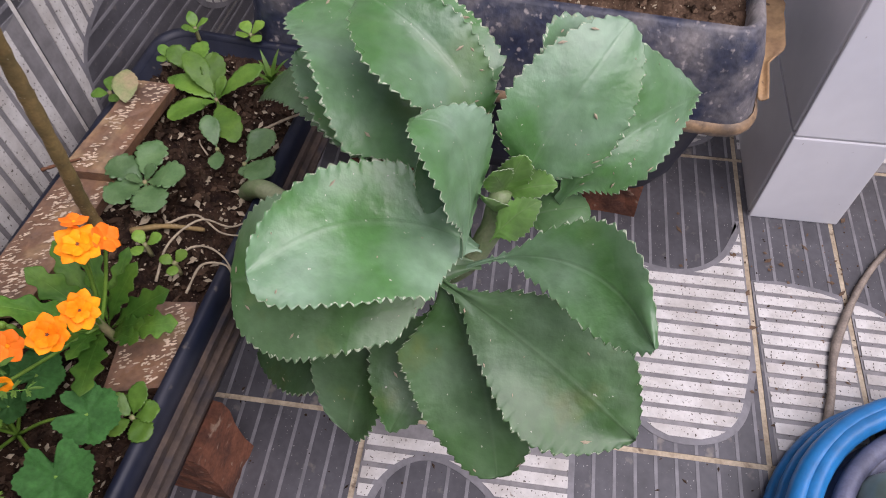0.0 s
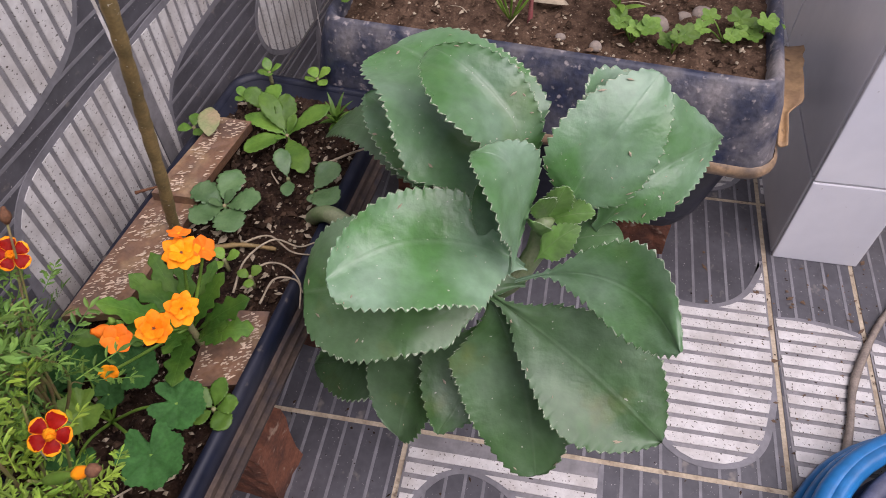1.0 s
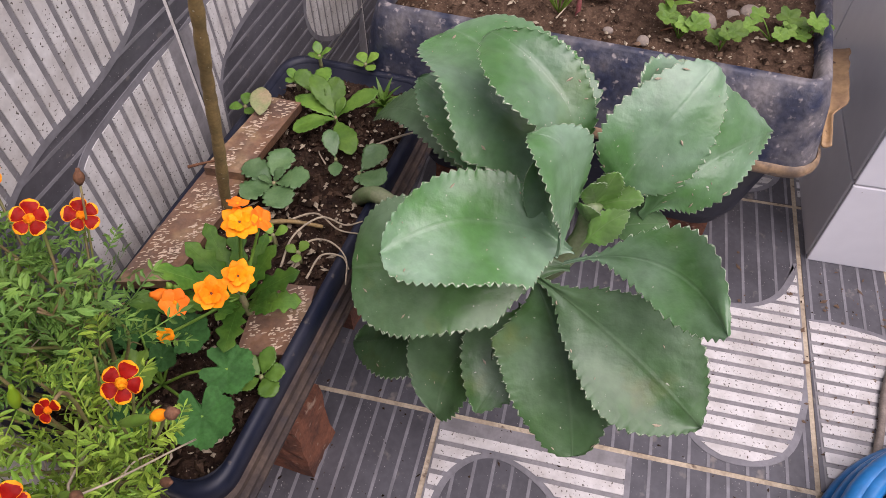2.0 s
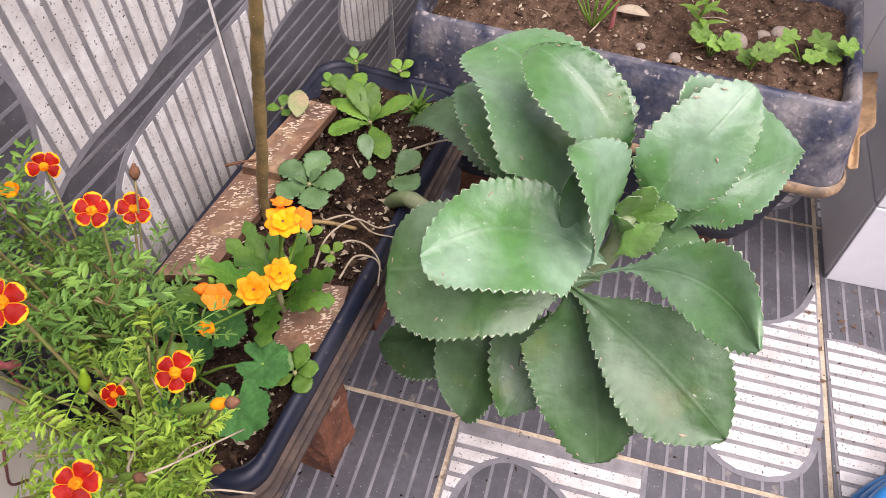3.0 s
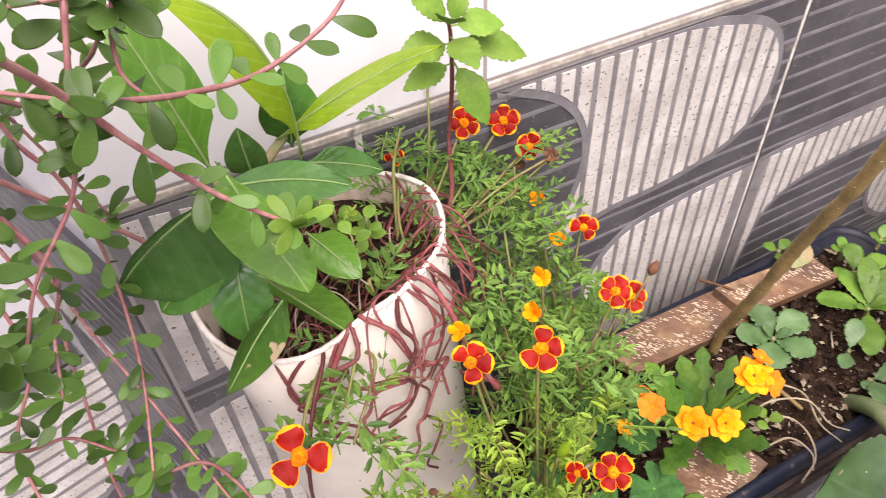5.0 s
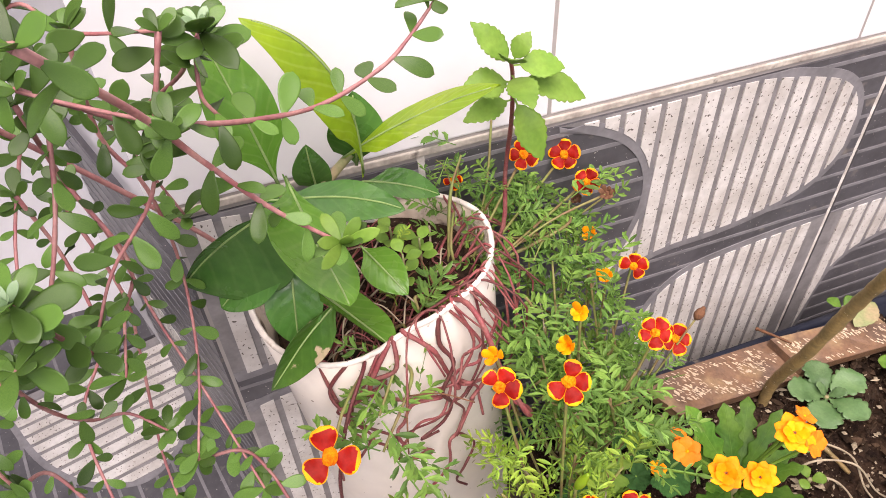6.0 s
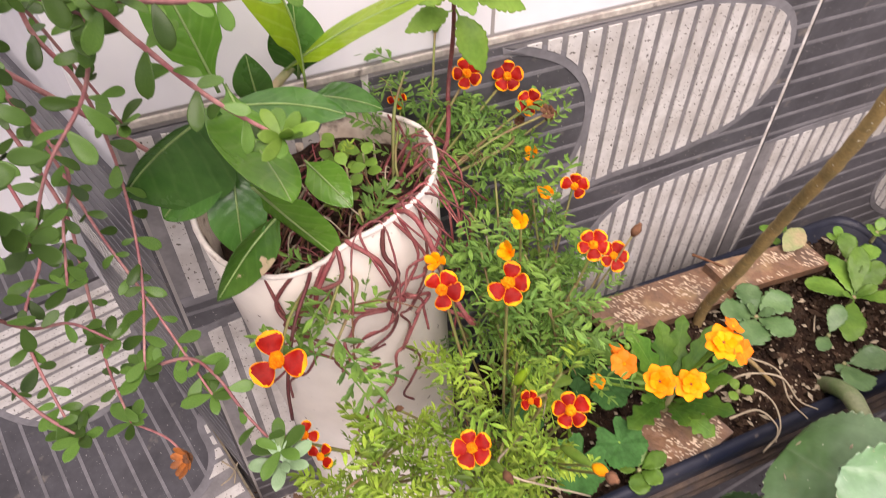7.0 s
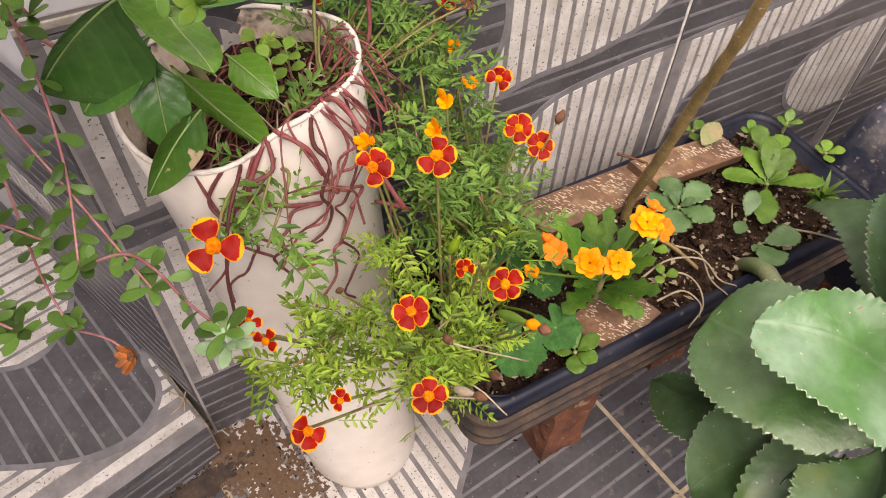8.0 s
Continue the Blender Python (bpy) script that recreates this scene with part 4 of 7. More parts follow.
# ---- planks, trunk, litter in the long planter ----
def worn_plank(corners, thick, seed, label):
    """A board from four top corners (anticlockwise); pale chips are flecks of bare wood standing just proud of the paint."""
    rnd = random.Random(seed)
    c = [Vector(p) for p in corners]
    n = (c[1] - c[0]).cross(c[3] - c[0]).normalized()
    if n.z < 0:
        n = -n
    nu, nv = 10, 24
    V, F = [], []

    def at(u, v):
        return (c[0] * (1 - u) + c[1] * u) * (1 - v) + (c[3] * (1 - u) + c[2] * u) * v
    for layer in (0, 1):
        for j in range(nv + 1):
            for i in range(nu + 1):
                u, v = i / nu, j / nv
                e = 0.0009 * noise.noise(Vector((u * 5, v * 9, seed)))
                V.append(at(u, v) + n * (e - layer * thick))
    w, k = nu + 1, (nu + 1) * (nv + 1)
    for j in range(nv):
        for i in range(nu):
            a = j * w + i
            F.append((a, a + 1, a + w + 1, a + w))
            F.append((k + a + w, k + a + w + 1, k + a + 1, k + a))
    for j in range(nv):
        a, b2 = j * w, j * w + nu
        F += [(a + w, a, k + a, k + a + w), (b2, b2 + w, k + b2 + w, k + b2)]
    for i in range(nu):
        a, b2 = i, nv * w + i
        F += [(a, a + 1, k + a + 1, k + a), (b2 + 1, b2, k + b2, k + b2 + 1)]
    ob = new("plank", mesh_of("plank", V, F, [M["wood_worn"]], False))
    # flecks
    FV, FF = [], []
    L, W = (c[3] - c[0]).length, (c[1] - c[0]).length
    du, dv = (c[1] - c[0]).normalized(), (c[3] - c[0]).normalized()
    for _ in range(int(L * W * 60000)):
        u, v = rnd.uniform(0.08, 0.95), rnd.uniform(0.02, 0.98)
        if noise.noise(Vector((u * 3, v * 4, seed * 1.7))) < -0.12 + 0.35 * (0.5 - v):
            continue
        p = at(u, v) + n * 0.0011
        a, b2 = rnd.choice((0.001, 0.0014, 0.002, 0.0028)), rnd.uniform(0.0005, 0.0011)
        t = rnd.uniform(0.05, 0.55)
        x, y = du * math.cos(t) + dv * math.sin(t), dv * math.cos(t) - du * math.sin(t)
        q = len(FV)
        for s_ in range(6):
            w_ = s_ * math.pi / 3
            FV.append(p + x * (a * math.cos(w_)) + y * (b2 * math.sin(w_) * rnd.uniform(0.6, 1.3)))
        FF.append(tuple(range(q, q + 6)))
    if FV:
        fl = part("bare_wood", mesh_of("bare_wood", FV, FF, M["plank_fleck"], False), ob, "pale flecks of bare wood")
        fl["kind"] = "stuff"
    return tagged(ob, label, "plank", group="planks in the planter")


M["plank_fleck"] = material("plank_fleck", (0.58, 0.46, 0.33), 0.6, 0.2, 80)
worn_plank([(0.06, 0.784, 0.317), (0.102, 0.788, 0.312), (0.123, 0.906, 0.314), (0.085, 0.904, 0.318)], 0.012, 1, "short weathered brown board with flaked pale flecks on the planter")
worn_plank([(0.037, 0.634, 0.308), (0.085, 0.65, 0.303), (0.104, 0.796, 0.3), (0.056, 0.8, 0.305)], 0.012, 2, "weathered brown board with flaked paint along the planter rim")
worn_plank([(0.174, 0.592, 0.296), (0.227, 0.606, 0.293), (0.218, 0.68, 0.293), (0.166, 0.672, 0.296)], 0.011, 3, "small brown board lying across the planter rim")

trunk = thing("bare_stem", pose(0.1, 0.748, 0.27), "thin bare greenish-brown stem standing in the planter", "stem")
way = [(0.1, 0.748, 0.27), (0.104, 0.744, 0.32), (0.13, 0.728, 0.41), (0.153, 0.714, 0.5), (0.183, 0.692, 0.6), (0.2, 0.68, 0.7), (0.21, 0.672, 0.82), (0.22, 0.66, 1.0), (0.225, 0.655, 1.25)]
tk = part("stem", tube("stem", way, 0.0056, 0.0046, M["bark"], 90, 10, 0.12), trunk)
tk.matrix_parent_inverse = trunk.matrix_world.inverted()


def litter(name, label, pts, r, mat, seed=0, cat="root"):
    ob = new(name, tube(name, pts, r, r * 0.6, mat, 20, 6, 0.15, seed))
    return tagged(ob, label, cat)


litter("twig", "short dark twig caught in the notch between the boards", [(0.04, 0.785, 0.312), (0.056, 0.79, 0.316), (0.075, 0.797, 0.319)], 0.0018, M["dry"], 2, "twig")
litter("twig", "brown twig lying on the soil", [(0.135, 0.742, 0.293), (0.165, 0.75, 0.295), (0.2, 0.752, 0.293)], 0.0032, M["bark"], 1, "twig")
for k, pts in enumerate([
        [(0.176, 0.695, 0.292), (0.18, 0.725, 0.305), (0.2, 0.752, 0.308), (0.225, 0.752, 0.302), (0.24, 0.762, 0.3)],
        [(0.186, 0.698, 0.291), (0.196, 0.722, 0.303), (0.217, 0.726, 0.306), (0.24, 0.71, 0.306), (0.247, 0.685, 0.298)],
        [(0.205, 0.688, 0.291), (0.214, 0.71, 0.302), (0.235, 0.712, 0.304), (0.246, 0.7, 0.302)],
        [(0.16, 0.752, 0.292), (0.19, 0.762, 0.3), (0.22, 0.745, 0.302), (0.243, 0.745, 0.301)]]):
    litter("dry_root", "pale dry root lying on the soil", pts, 0.0012, M["straw"], k)
litter("dry_root", "pale dry root hanging over the planter rim", [(0.22, 0.87, 0.3), (0.25, 0.88, 0.312), (0.28, 0.9, 0.31)], 0.0015, M["straw"], 8)

def scatter(name, label, m, lx, ly, z, count, sizes, mat, seed, flat=1.0):
    """Loose irregular bits strewn over a patch."""
    rr = random.Random(seed)
    V, F = [], []
    for _ in range(count):
        g_ = (lambda q: max(-1.6, min(1.6, rr.gauss(0, 0.6))) * q) if flat < 0.5 else (lambda q: rr.uniform(-q, q))
        p = m @ Vector((g_(lx), g_(ly), z + rr.uniform(0, 0.002) * (flat > 0.5)))
        r = rr.choice(sizes)
        a = rr.uniform(0, 6.28)
        ex, ey = Vector((math.cos(a), math.sin(a), 0)), Vector((-math.sin(a), math.cos(a), 0))
        st = rr.choice((1.0, 1.2, 2.4))
        k = len(V)
        V += [p + ex * (r * st * rr.uniform(0.6, 1)), p + ey * (r * rr.uniform(0.5, 1)), p - ex * (r * st * rr.uniform(0.6, 1)), p - ey * (r * rr.uniform(0.5, 1)), p + Vector((0, 0, 0.8 * r * flat)), p - Vector((0, 0, 0.4 * r * flat))]
        F += [(k, k + 1, k + 4), (k + 1, k + 2, k + 4), (k + 2, k + 3, k + 4), (k + 3, k, k + 4), (k + 1, k, k + 5), (k + 2, k + 1, k + 5), (k + 3, k + 2, k + 5), (k, k + 3, k + 5)]
    ob = new(name, mesh_of(name, V, F, mat, False))
    return tagged(ob, label, "debris" if flat < 0.5 else "soil", kind="stuff")


def mud_film(label, m, lx, ly, seed, bare=0.0, cell=0.002, mat="mud"):
    """A thin crust of dried mud with a ragged edge and holes."""
    V, F, seen = [], [], {}
    nx, ny = int(lx / cell), int(ly / cell)

    def corner_at(i, j):
        if (i, j) not in seen:
            seen[i, j] = len(V)
            w = Vector((i * 7.1, j * 5.3, seed))
            V.append(m @ Vector(((i + 0.45 * noise.noise(w)) * cell, (j + 0.45 * noise.noise(w + Vector((9, 4, 2)))) * cell, 0.0021)))
        return seen[i, j]
    for i in range(-nx, nx):
        for j in range(-ny, ny):
            p = Vector((i * cell, j * cell, seed * 3.1))
            edge = (i / nx) ** 2 + (j / ny) ** 2
            if 0.3 * noise.noise(p * 26) + 0.5 * noise.noise(p * 110) + 0.5 * noise.noise(p * 260) > edge + bare - 0.3:
                F.append((corner_at(i, j), corner_at(i + 1, j), corner_at(i + 1, j + 1), corner_at(i, j + 1)))
    return tagged(new("mud_stain", mesh_of("mud_stain", V, F, M[mat], False)), label, "mud", kind="stuff")


mud_film("brown crust of mud round the foot of the white pot", pose(0.01, 0.3, 0, 0, 0, 20), 0.14, 0.08, 1, -0.06, 0.0018)
scatter("soil_crumbs", "loose crumbs of dark soil and bark in the planter", PL, 0.085, 0.245, 0.153, 2600, (0.001, 0.0014, 0.002, 0.003, 0.0035, 0.005), M["crumb"], 11)
scatter("grit", "pale grit and dry flecks on the potting soil", PL, 0.082, 0.24, 0.156, 700, (0.0006, 0.0008, 0.001, 0.0016, 0.0028, 0.0034), M["straw"], 12)
scatter("soil_crumbs", "dark crumbs and bark in the white pot", pose(0.0105, 0.388, 0.531, 12, 8, 0), 0.04, 0.046, 0.001, 420, (0.001, 0.0016, 0.0024, 0.0035), M["crumb"], 20)
scatter("soil_crumbs", "dry soil crumbs in the weathered trough", PL2, 0.235, 0.1, 0.252, 900, (0.001, 0.0014, 0.002, 0.003, 0.004), M["trough_crumb"], 13)
scatter("grit", "pale grit and dry flecks on the trough soil", PL2, 0.235, 0.1, 0.254, 260, (0.0008, 0.001, 0.0016, 0.003), M["straw"], 14)
scatter("floor_debris", "dark specks of soil on the floor tiles", pose(0.3, 0.6, 0), 0.35, 0.3, 0.0006, 420, (0.0006, 0.0009, 0.0012, 0.002), M["crumb"], 15, 0.35)
scatter("floor_debris", "dark specks of soil near the pier", pose(0.85, 0.85, 0), 0.16, 0.22, 0.0006, 260, (0.0006, 0.0009, 0.0012, 0.0018), M["crumb"], 16, 0.35)
scatter("mud_stain", "brown mud film round the foot of the white pot", pose(0.02, 0.3, 0), 0.11, 0.07, 0.0014, 420, (0.0008, 0.0012, 0.002, 0.003), M["mud"], 18, 0.1)
scatter("mud_stain", "brown dirt on the tiles near the pier", pose(0.86, 0.9, 0), 0.1, 0.2, 0.0014, 160, (0.001, 0.002, 0.0035), M["mud"], 19, 0.1)
scatter("floor_debris", "soil washed out round the foot of the white pot", pose(0.03, 0.32, 0), 0.1, 0.06, 0.0022, 160, (0.0008, 0.0012, 0.002), M["crumb"], 17, 0.35)


# ---- small plants ----
def plant(name, at, label, category, group=""):
    return thing(name, pose(*at), label, category, group)


def add(parent, name, mesh, label=""):
    ob = part(name, mesh, parent, label)
    ob.matrix_parent_inverse = parent.matrix_world.inverted()
    return ob


def rosette(name, at, leaves, mat, label, category="seedling", teeth=8, shape="obovate", tooth=0.085, group="", thick=0.0016, tilt=0.45, fold=0.15):
    """leaves: (azimuth in degrees, length, width, rise)."""
    ob = plant(name, at, label, category, group)
    c = Vector(at)
    add(ob, "stem", tube("stem", [c - Vector((0, 0, 0.012)), c, c + Vector((0, 0, 0.006))], 0.0024, 0.002, M["stem_pale"], 6, 6))
    for k, (az, ln, w, rise) in enumerate(leaves):
        d = Vector((math.cos(radians(az)), math.sin(radians(az)), 0))
        tip = c + d * ln + Vector((0, 0, rise))
        up = Vector((0, 0, 1)) - d * tilt * (1 if rise > 0 else -0.5)
        add(ob, "leaf", leaf("leaf", mat, c + Vector((0, 0, 0.003)), tip, w, up, 0.06, fold, shape, teeth=teeth, tooth=tooth, thick=thick, ns=48, nv=6, stalk=0.12, ripple=0.1, seed=k + len(leaves), sway=0.06))
    return ob


rosette("succulent_seedling", (0.134, 0.789, 0.3), [(10, 0.04, 0.032, 0.014), (88, 0.04, 0.032, 0.018), (160, 0.038, 0.032, 0.014), (232, 0.038, 0.032, 0.01), (305, 0.042, 0.034, 0.008), (60, 0.016, 0.012, 0.016), (200, 0.014, 0.011, 0.016)], M["seedling_leaf"], "grey-green scalloped succulent seedling in the soil", teeth=6, tooth=0.14, group="seedlings")
rosette("succulent_seedling", (0.165, 0.9, 0.3), [(35, 0.054, 0.027, 0.026), (105, 0.046, 0.026, 0.026), (160, 0.05, 0.026, 0.012), (215, 0.05, 0.029, 0.003), (305, 0.062, 0.028, 0.002), (70, 0.02, 0.013, 0.02), (255, 0.018, 0.011, 0.014), (135, 0.052, 0.025, 0.03)], M["spoon_leaf"], "bright green seedling with broad scalloped leaves", teeth=7, tooth=0.075, shape="obovate", group="seedlings")
rosette("succulent_seedling", (0.125, 0.935, 0.3), [(60, 0.03, 0.024, 0.024), (140, 0.03, 0.024, 0.02), (260, 0.03, 0.022, 0.012), (330, 0.028, 0.02, 0.01)], M["spoon_leaf"], "green scalloped seedling by the planter corner", group="seedlings")
rosette("succulent_seedling", (0.1, 0.95, 0.305), [(40, 0.014, 0.012, 0.012), (150, 0.014, 0.012, 0.012), (220, 0.014, 0.011, 0.006), (310, 0.014, 0.011, 0.008)], M["spoon_leaf"], "tiny seedling with round green leaves", teeth=0, shape="round", group="seedlings")
rosette("succulent_seedling", (0.118, 0.985, 0.315), [(20, 0.016, 0.012, 0.014), (120, 0.015, 0.012, 0.016), (200, 0.014, 0.011, 0.008), (290, 0.014, 0.011, 0.01)], M["spoon_leaf"], "tiny sprout at the far planter rim", teeth=0, shape="oval", group="seedlings")
rosette("succulent_seedling", (0.218, 0.822, 0.3), [(60, 0.04, 0.03, 0.016), (330, 0.038, 0.034, 0.016), (280, 0.014, 0.01, 0.004)], M["seedling_leaf"], "pale scalloped seedling at the foot of the large stem", group="seedlings")
rosette("succulent_seedling", (0.186, 0.838, 0.298), [(120, 0.032, 0.02, 0.02), (290, 0.03, 0.016, 0.01)], M["seedling_leaf"], "pale seedling with two leaves", group="seedlings")
rosette("succulent_seedling", (0.06, 0.89, 0.306), [(100, 0.018, 0.014, 0.01), (200, 0.018, 0.015, 0.006), (320, 0.016, 0.013, 0.004)], M["spoon_leaf"], "small seedling on the planter rim", group="seedlings")
rosette("succulent_seedling", (0.207, 0.575, 0.296), [(80, 0.024, 0.017, 0.018), (150, 0.022, 0.017, 0.014), (230, 0.02, 0.016, 0.006), (320, 0.024, 0.02, 0.006), (20, 0.022, 0.018, 0.01)], M["spoon_leaf"], "small bright seedling by the planter rim", group="seedlings")
rosette("succulent_seedling", (0.19, 0.71, 0.296), [(60, 0.014, 0.012, 0.008), (170, 0.013, 0.011, 0.008), (280, 0.013, 0.011, 0.005)], M["weed_leaf"], "tiny weed under the dry roots", group="seedlings")
rosette("succulent_seedling", (0.158, 0.725, 0.296), [(30, 0.016, 0.013, 0.01), (140, 0.015, 0.012, 0.01), (250, 0.015, 0.012, 0.008)], M["weed_leaf"], "tiny dark weed in the soil", group="seedlings")
rosette("succulent_seedling", (0.17, 1.0, 0.3), [(40, 0.018, 0.016, 0.014), (130, 0.018, 0.015, 0.01), (230, 0.016, 0.014, 0.012), (320, 0.018, 0.014, 0.006)], M["weed_leaf"], "little weed behind the planter", group="seedlings")
grassy = plant("spiky_seedling", (0.212, 0.935, 0.298), "small tuft of narrow pointed leaves", "seedling")
for k in range(16):
    a = k * 2.4
    c = Vector((0.212, 0.935, 0.298))
    add(grassy, "leaf", leaf("leaf", M["spoon_leaf"], c, c + Vector((math.cos(a) * 0.022, math.sin(a) * 0.022, 0.006 + 0.012 * (k % 3))), 0.005, (0, 0, 1), 0.1, 0.3, "lance", thick=0.001, ns=10, nv=4))
fallen = new("fallen_leaf", leaf("fallen_leaf", M["stem_pale"], (0.09, 0.868, 0.322), (0.079, 0.905, 0.33), 0.024, (0.2, -0.2, 1), 0.05, 0.15, "oval", teeth=6, tooth=0.05, thick=0.001, ns=24, nv=6))
tagged(fallen, "dry curled scalloped leaf lying on the board", "leaf")


def disc_leaf(name, mat, c, normal, toward, R, lobes=7, depth=0.09, cup=0.12, seed=0):
    """Rounded lobed leaf with a notch where the stalk joins."""
    rnd = random.Random(seed)
    n = Vector(normal).normalized()
    x = Vector(toward)
    x = (x - n * x.dot(n)).normalized()
    y = n.cross(x)
    c = Vector(c)
    V, F, m, rings = [c + n * 0.0], [], 126, 5
    for r in range(1, rings + 1):
        for k in range(m):
            t = -math.pi + 2 * math.pi * (k + 0.5) / m
            notch = 1 - 0.75 * math.exp(-((abs(t) - math.pi) / 0.22) ** 2)
            lob = 1 - depth * 1.35 * abs(math.sin(lobes * t / 2)) ** 3 - 0.06 * abs(math.sin(lobes * 2.5 * t))
            f = r / rings
            rad = R * f * (1 + (lob * notch - 1) * f ** 1.5)
            z = cup * R * f * f + 0.05 * R * f * math.cos(lobes * t) + 0.03 * R * f * math.sin(3 * t + seed)
            V.append(c + x * (rad * math.cos(t)) + y * (rad * math.sin(t)) + n * z)
    for k in range(m):
        F.append((0, 1 + k, 1 + (k + 1) % m))
    for r in range(rings - 1):
        for k in range(m):
            q = (k + 1) % m
            F.append((1 + r * m + k, 1 + (r + 1) * m + k, 1 + (r + 1) * m + q, 1 + r * m + q))
    return mesh_of(name, V, F, mat)


ger = plant("geranium_plant", (0.118, 0.555, 0.285), "geranium with dark green rounded lobed leaves in the planter", "geranium")
root = Vector((0.118, 0.555, 0.285))
for k, (c, R, az) in enumerate([((0.045, 0.585, 0.322), 0.021, 170), ((0.092, 0.586, 0.318), 0.023, 120), ((0.112, 0.545, 0.325), 0.02, 230), ((0.14, 0.588, 0.328), 0.021, 60), ((0.186, 0.566, 0.322), 0.024, 0), ((0.186, 0.52, 0.326), 0.027, 300), ((0.075, 0.56, 0.315), 0.02, 200), ((0.128, 0.5, 0.322), 0.022, 270), ((0.125, 0.565, 0.32), 0.014, 40)]):
    c = Vector(c)
    add(ger, "leaf", disc_leaf("leaf", M["geranium_leaf"] if k != 2 else M["weed_leaf"], c, (0.25, -0.25, 1), (math.cos(radians(az)), math.sin(radians(az)), 0), R, seed=k))
    add(ger, "stalk", tube("stalk", [root, (root + c) / 2 + Vector((0, 0, 0.008)), c], 0.0016, 0.0012, M["weed_leaf"], 10, 5))

# orange-flowered succulent with lobed leaves
ork = plant("flowering_succulent", (0.168, 0.64, 0.288), "succulent with lobed dark green leaves and orange flower heads", "flowering plant")
kc = Vector((0.168, 0.638, 0.29))
add(ork, "stem", tube("stem", [kc, kc + Vector((0.004, -0.006, 0.03)), kc + Vector((0.008, -0.01, 0.06))], 0.004, 0.003, M["stem_pale"], 10, 7))
for k, (tip, w) in enumerate([((0.096, 0.586, 0.362), 0.03), ((0.113, 0.614, 0.38), 0.03), ((0.122, 0.65, 0.372), 0.03), ((0.183, 0.573, 0.336), 0.03), ((0.217, 0.652, 0.308), 0.03), ((0.218, 0.662, 0.342), 0.03), ((0.196, 0.672, 0.362), 0.022), ((0.121, 0.684, 0.358), 0.026), ((0.205, 0.622, 0.332), 0.022),
                              ((0.15, 0.69, 0.372), 0.022), ((0.178, 0.69, 0.352), 0.02), ((0.172, 0.592, 0.352), 0.018), ((0.206, 0.636, 0.335), 0.02), ((0.126, 0.604, 0.345), 0.026)]):
    hgt = 0.018 + 0.004 * (k % 4)
    add(ork, "leaf", leaf_coords(leaf("leaf", M["dark_leaf"], kc + Vector((0, 0, hgt)), tip, w * 0.88, (0.2, -0.2, 1), 0.05, 0.12, "obovate", thick=0.0018, ns=48, nv=8, stalk=0.1, lobes=5, lobe=0.4, ripple=0.14, seed=k), 48, 8))


def blossom(parent, at, facing, r, petals, mat, disc, name="flower", seed=0, width=0.62, cup=0.25, double=False, disc_r=0.2, edge=None, skip=(), outline="petal"):
    """A flower: its disc is the part, each petal a part of the flower."""
    rnd = random.Random(seed)
    c, n = Vector(at), Vector(facing).normalized()
    x = n.orthogonal().normalized()
    y = n.cross(x)
    V, F = [], []
    m = 10
    for j in range(4):
        f = j / 3
        for k in range(m):
            a = 2 * math.pi * k / m
            rr = r * disc_r * math.cos(f * 1.45) * (1 + 0.18 * rnd.uniform(-1, 1))
            V.append(c + (x * math.cos(a) + y * math.sin(a)) * rr + n * (r * disc_r * 0.9 * math.sin(f * 1.45) * (1 + 0.25 * rnd.uniform(-1, 1))))
    for j in range(3):
        for k in range(m):
            q = (k + 1) % m
            F.append((j * m + k, j * m + q, (j + 1) * m + q, (j + 1) * m + k))
    F.append(tuple(3 * m + k for k in range(m)))
    fl = add(parent, name, mesh_of(name, V, F, disc, False))
    ph = rnd.uniform(0, 6.28)
    layers = [(petals, 1.0, 0.0, ph)] + ([(petals - 2, 0.62, 0.004, ph + 0.4)] if double else [])
    for cnt, sc, lift, p0 in layers:
        for k in range(cnt):
            if k in skip:
                continue
            a = p0 + 2 * math.pi * k / cnt + rnd.uniform(-0.08, 0.08)
            d = x * math.cos(a) + y * math.sin(a)
            L = r * sc * rnd.uniform(0.92, 1.06)
            b0 = c + d * (r * disc_r * 0.5) + n * lift * 0.5
            tip = c + d * L + n * (cup * L * rnd.uniform(0.3, 1.2) * (1.6 if sc < 1 else 1) + lift)
            w = 2 * L * math.sin(math.pi / cnt) * width * rnd.uniform(0.95, 1.1)
            v, f = leaf_data(b0, tip, w, n, rnd.uniform(-0.02, 0.06), -0.12, outline, thick=0.0006, ns=11, nv=10, ripple=0.12, seed=seed * 7 + k)
            if edge:
                idx = []
                for q in range(11 * 10):
                    i, j = divmod(q, 10)
                    e = 1 if j in (0, 9) or (j in (1, 8) and i >= 8) or i >= 9 or i < 1 else 0
                    idx += [e, e]
                idx += [1] * (len(f) - len(idx))
                me = mesh_of("petal", v, f, [mat, edge], True, idx)
            else:
                me = mesh_of("petal", v, f, mat)
            ob = new("petal", me)
            ob.parent = fl
    return fl


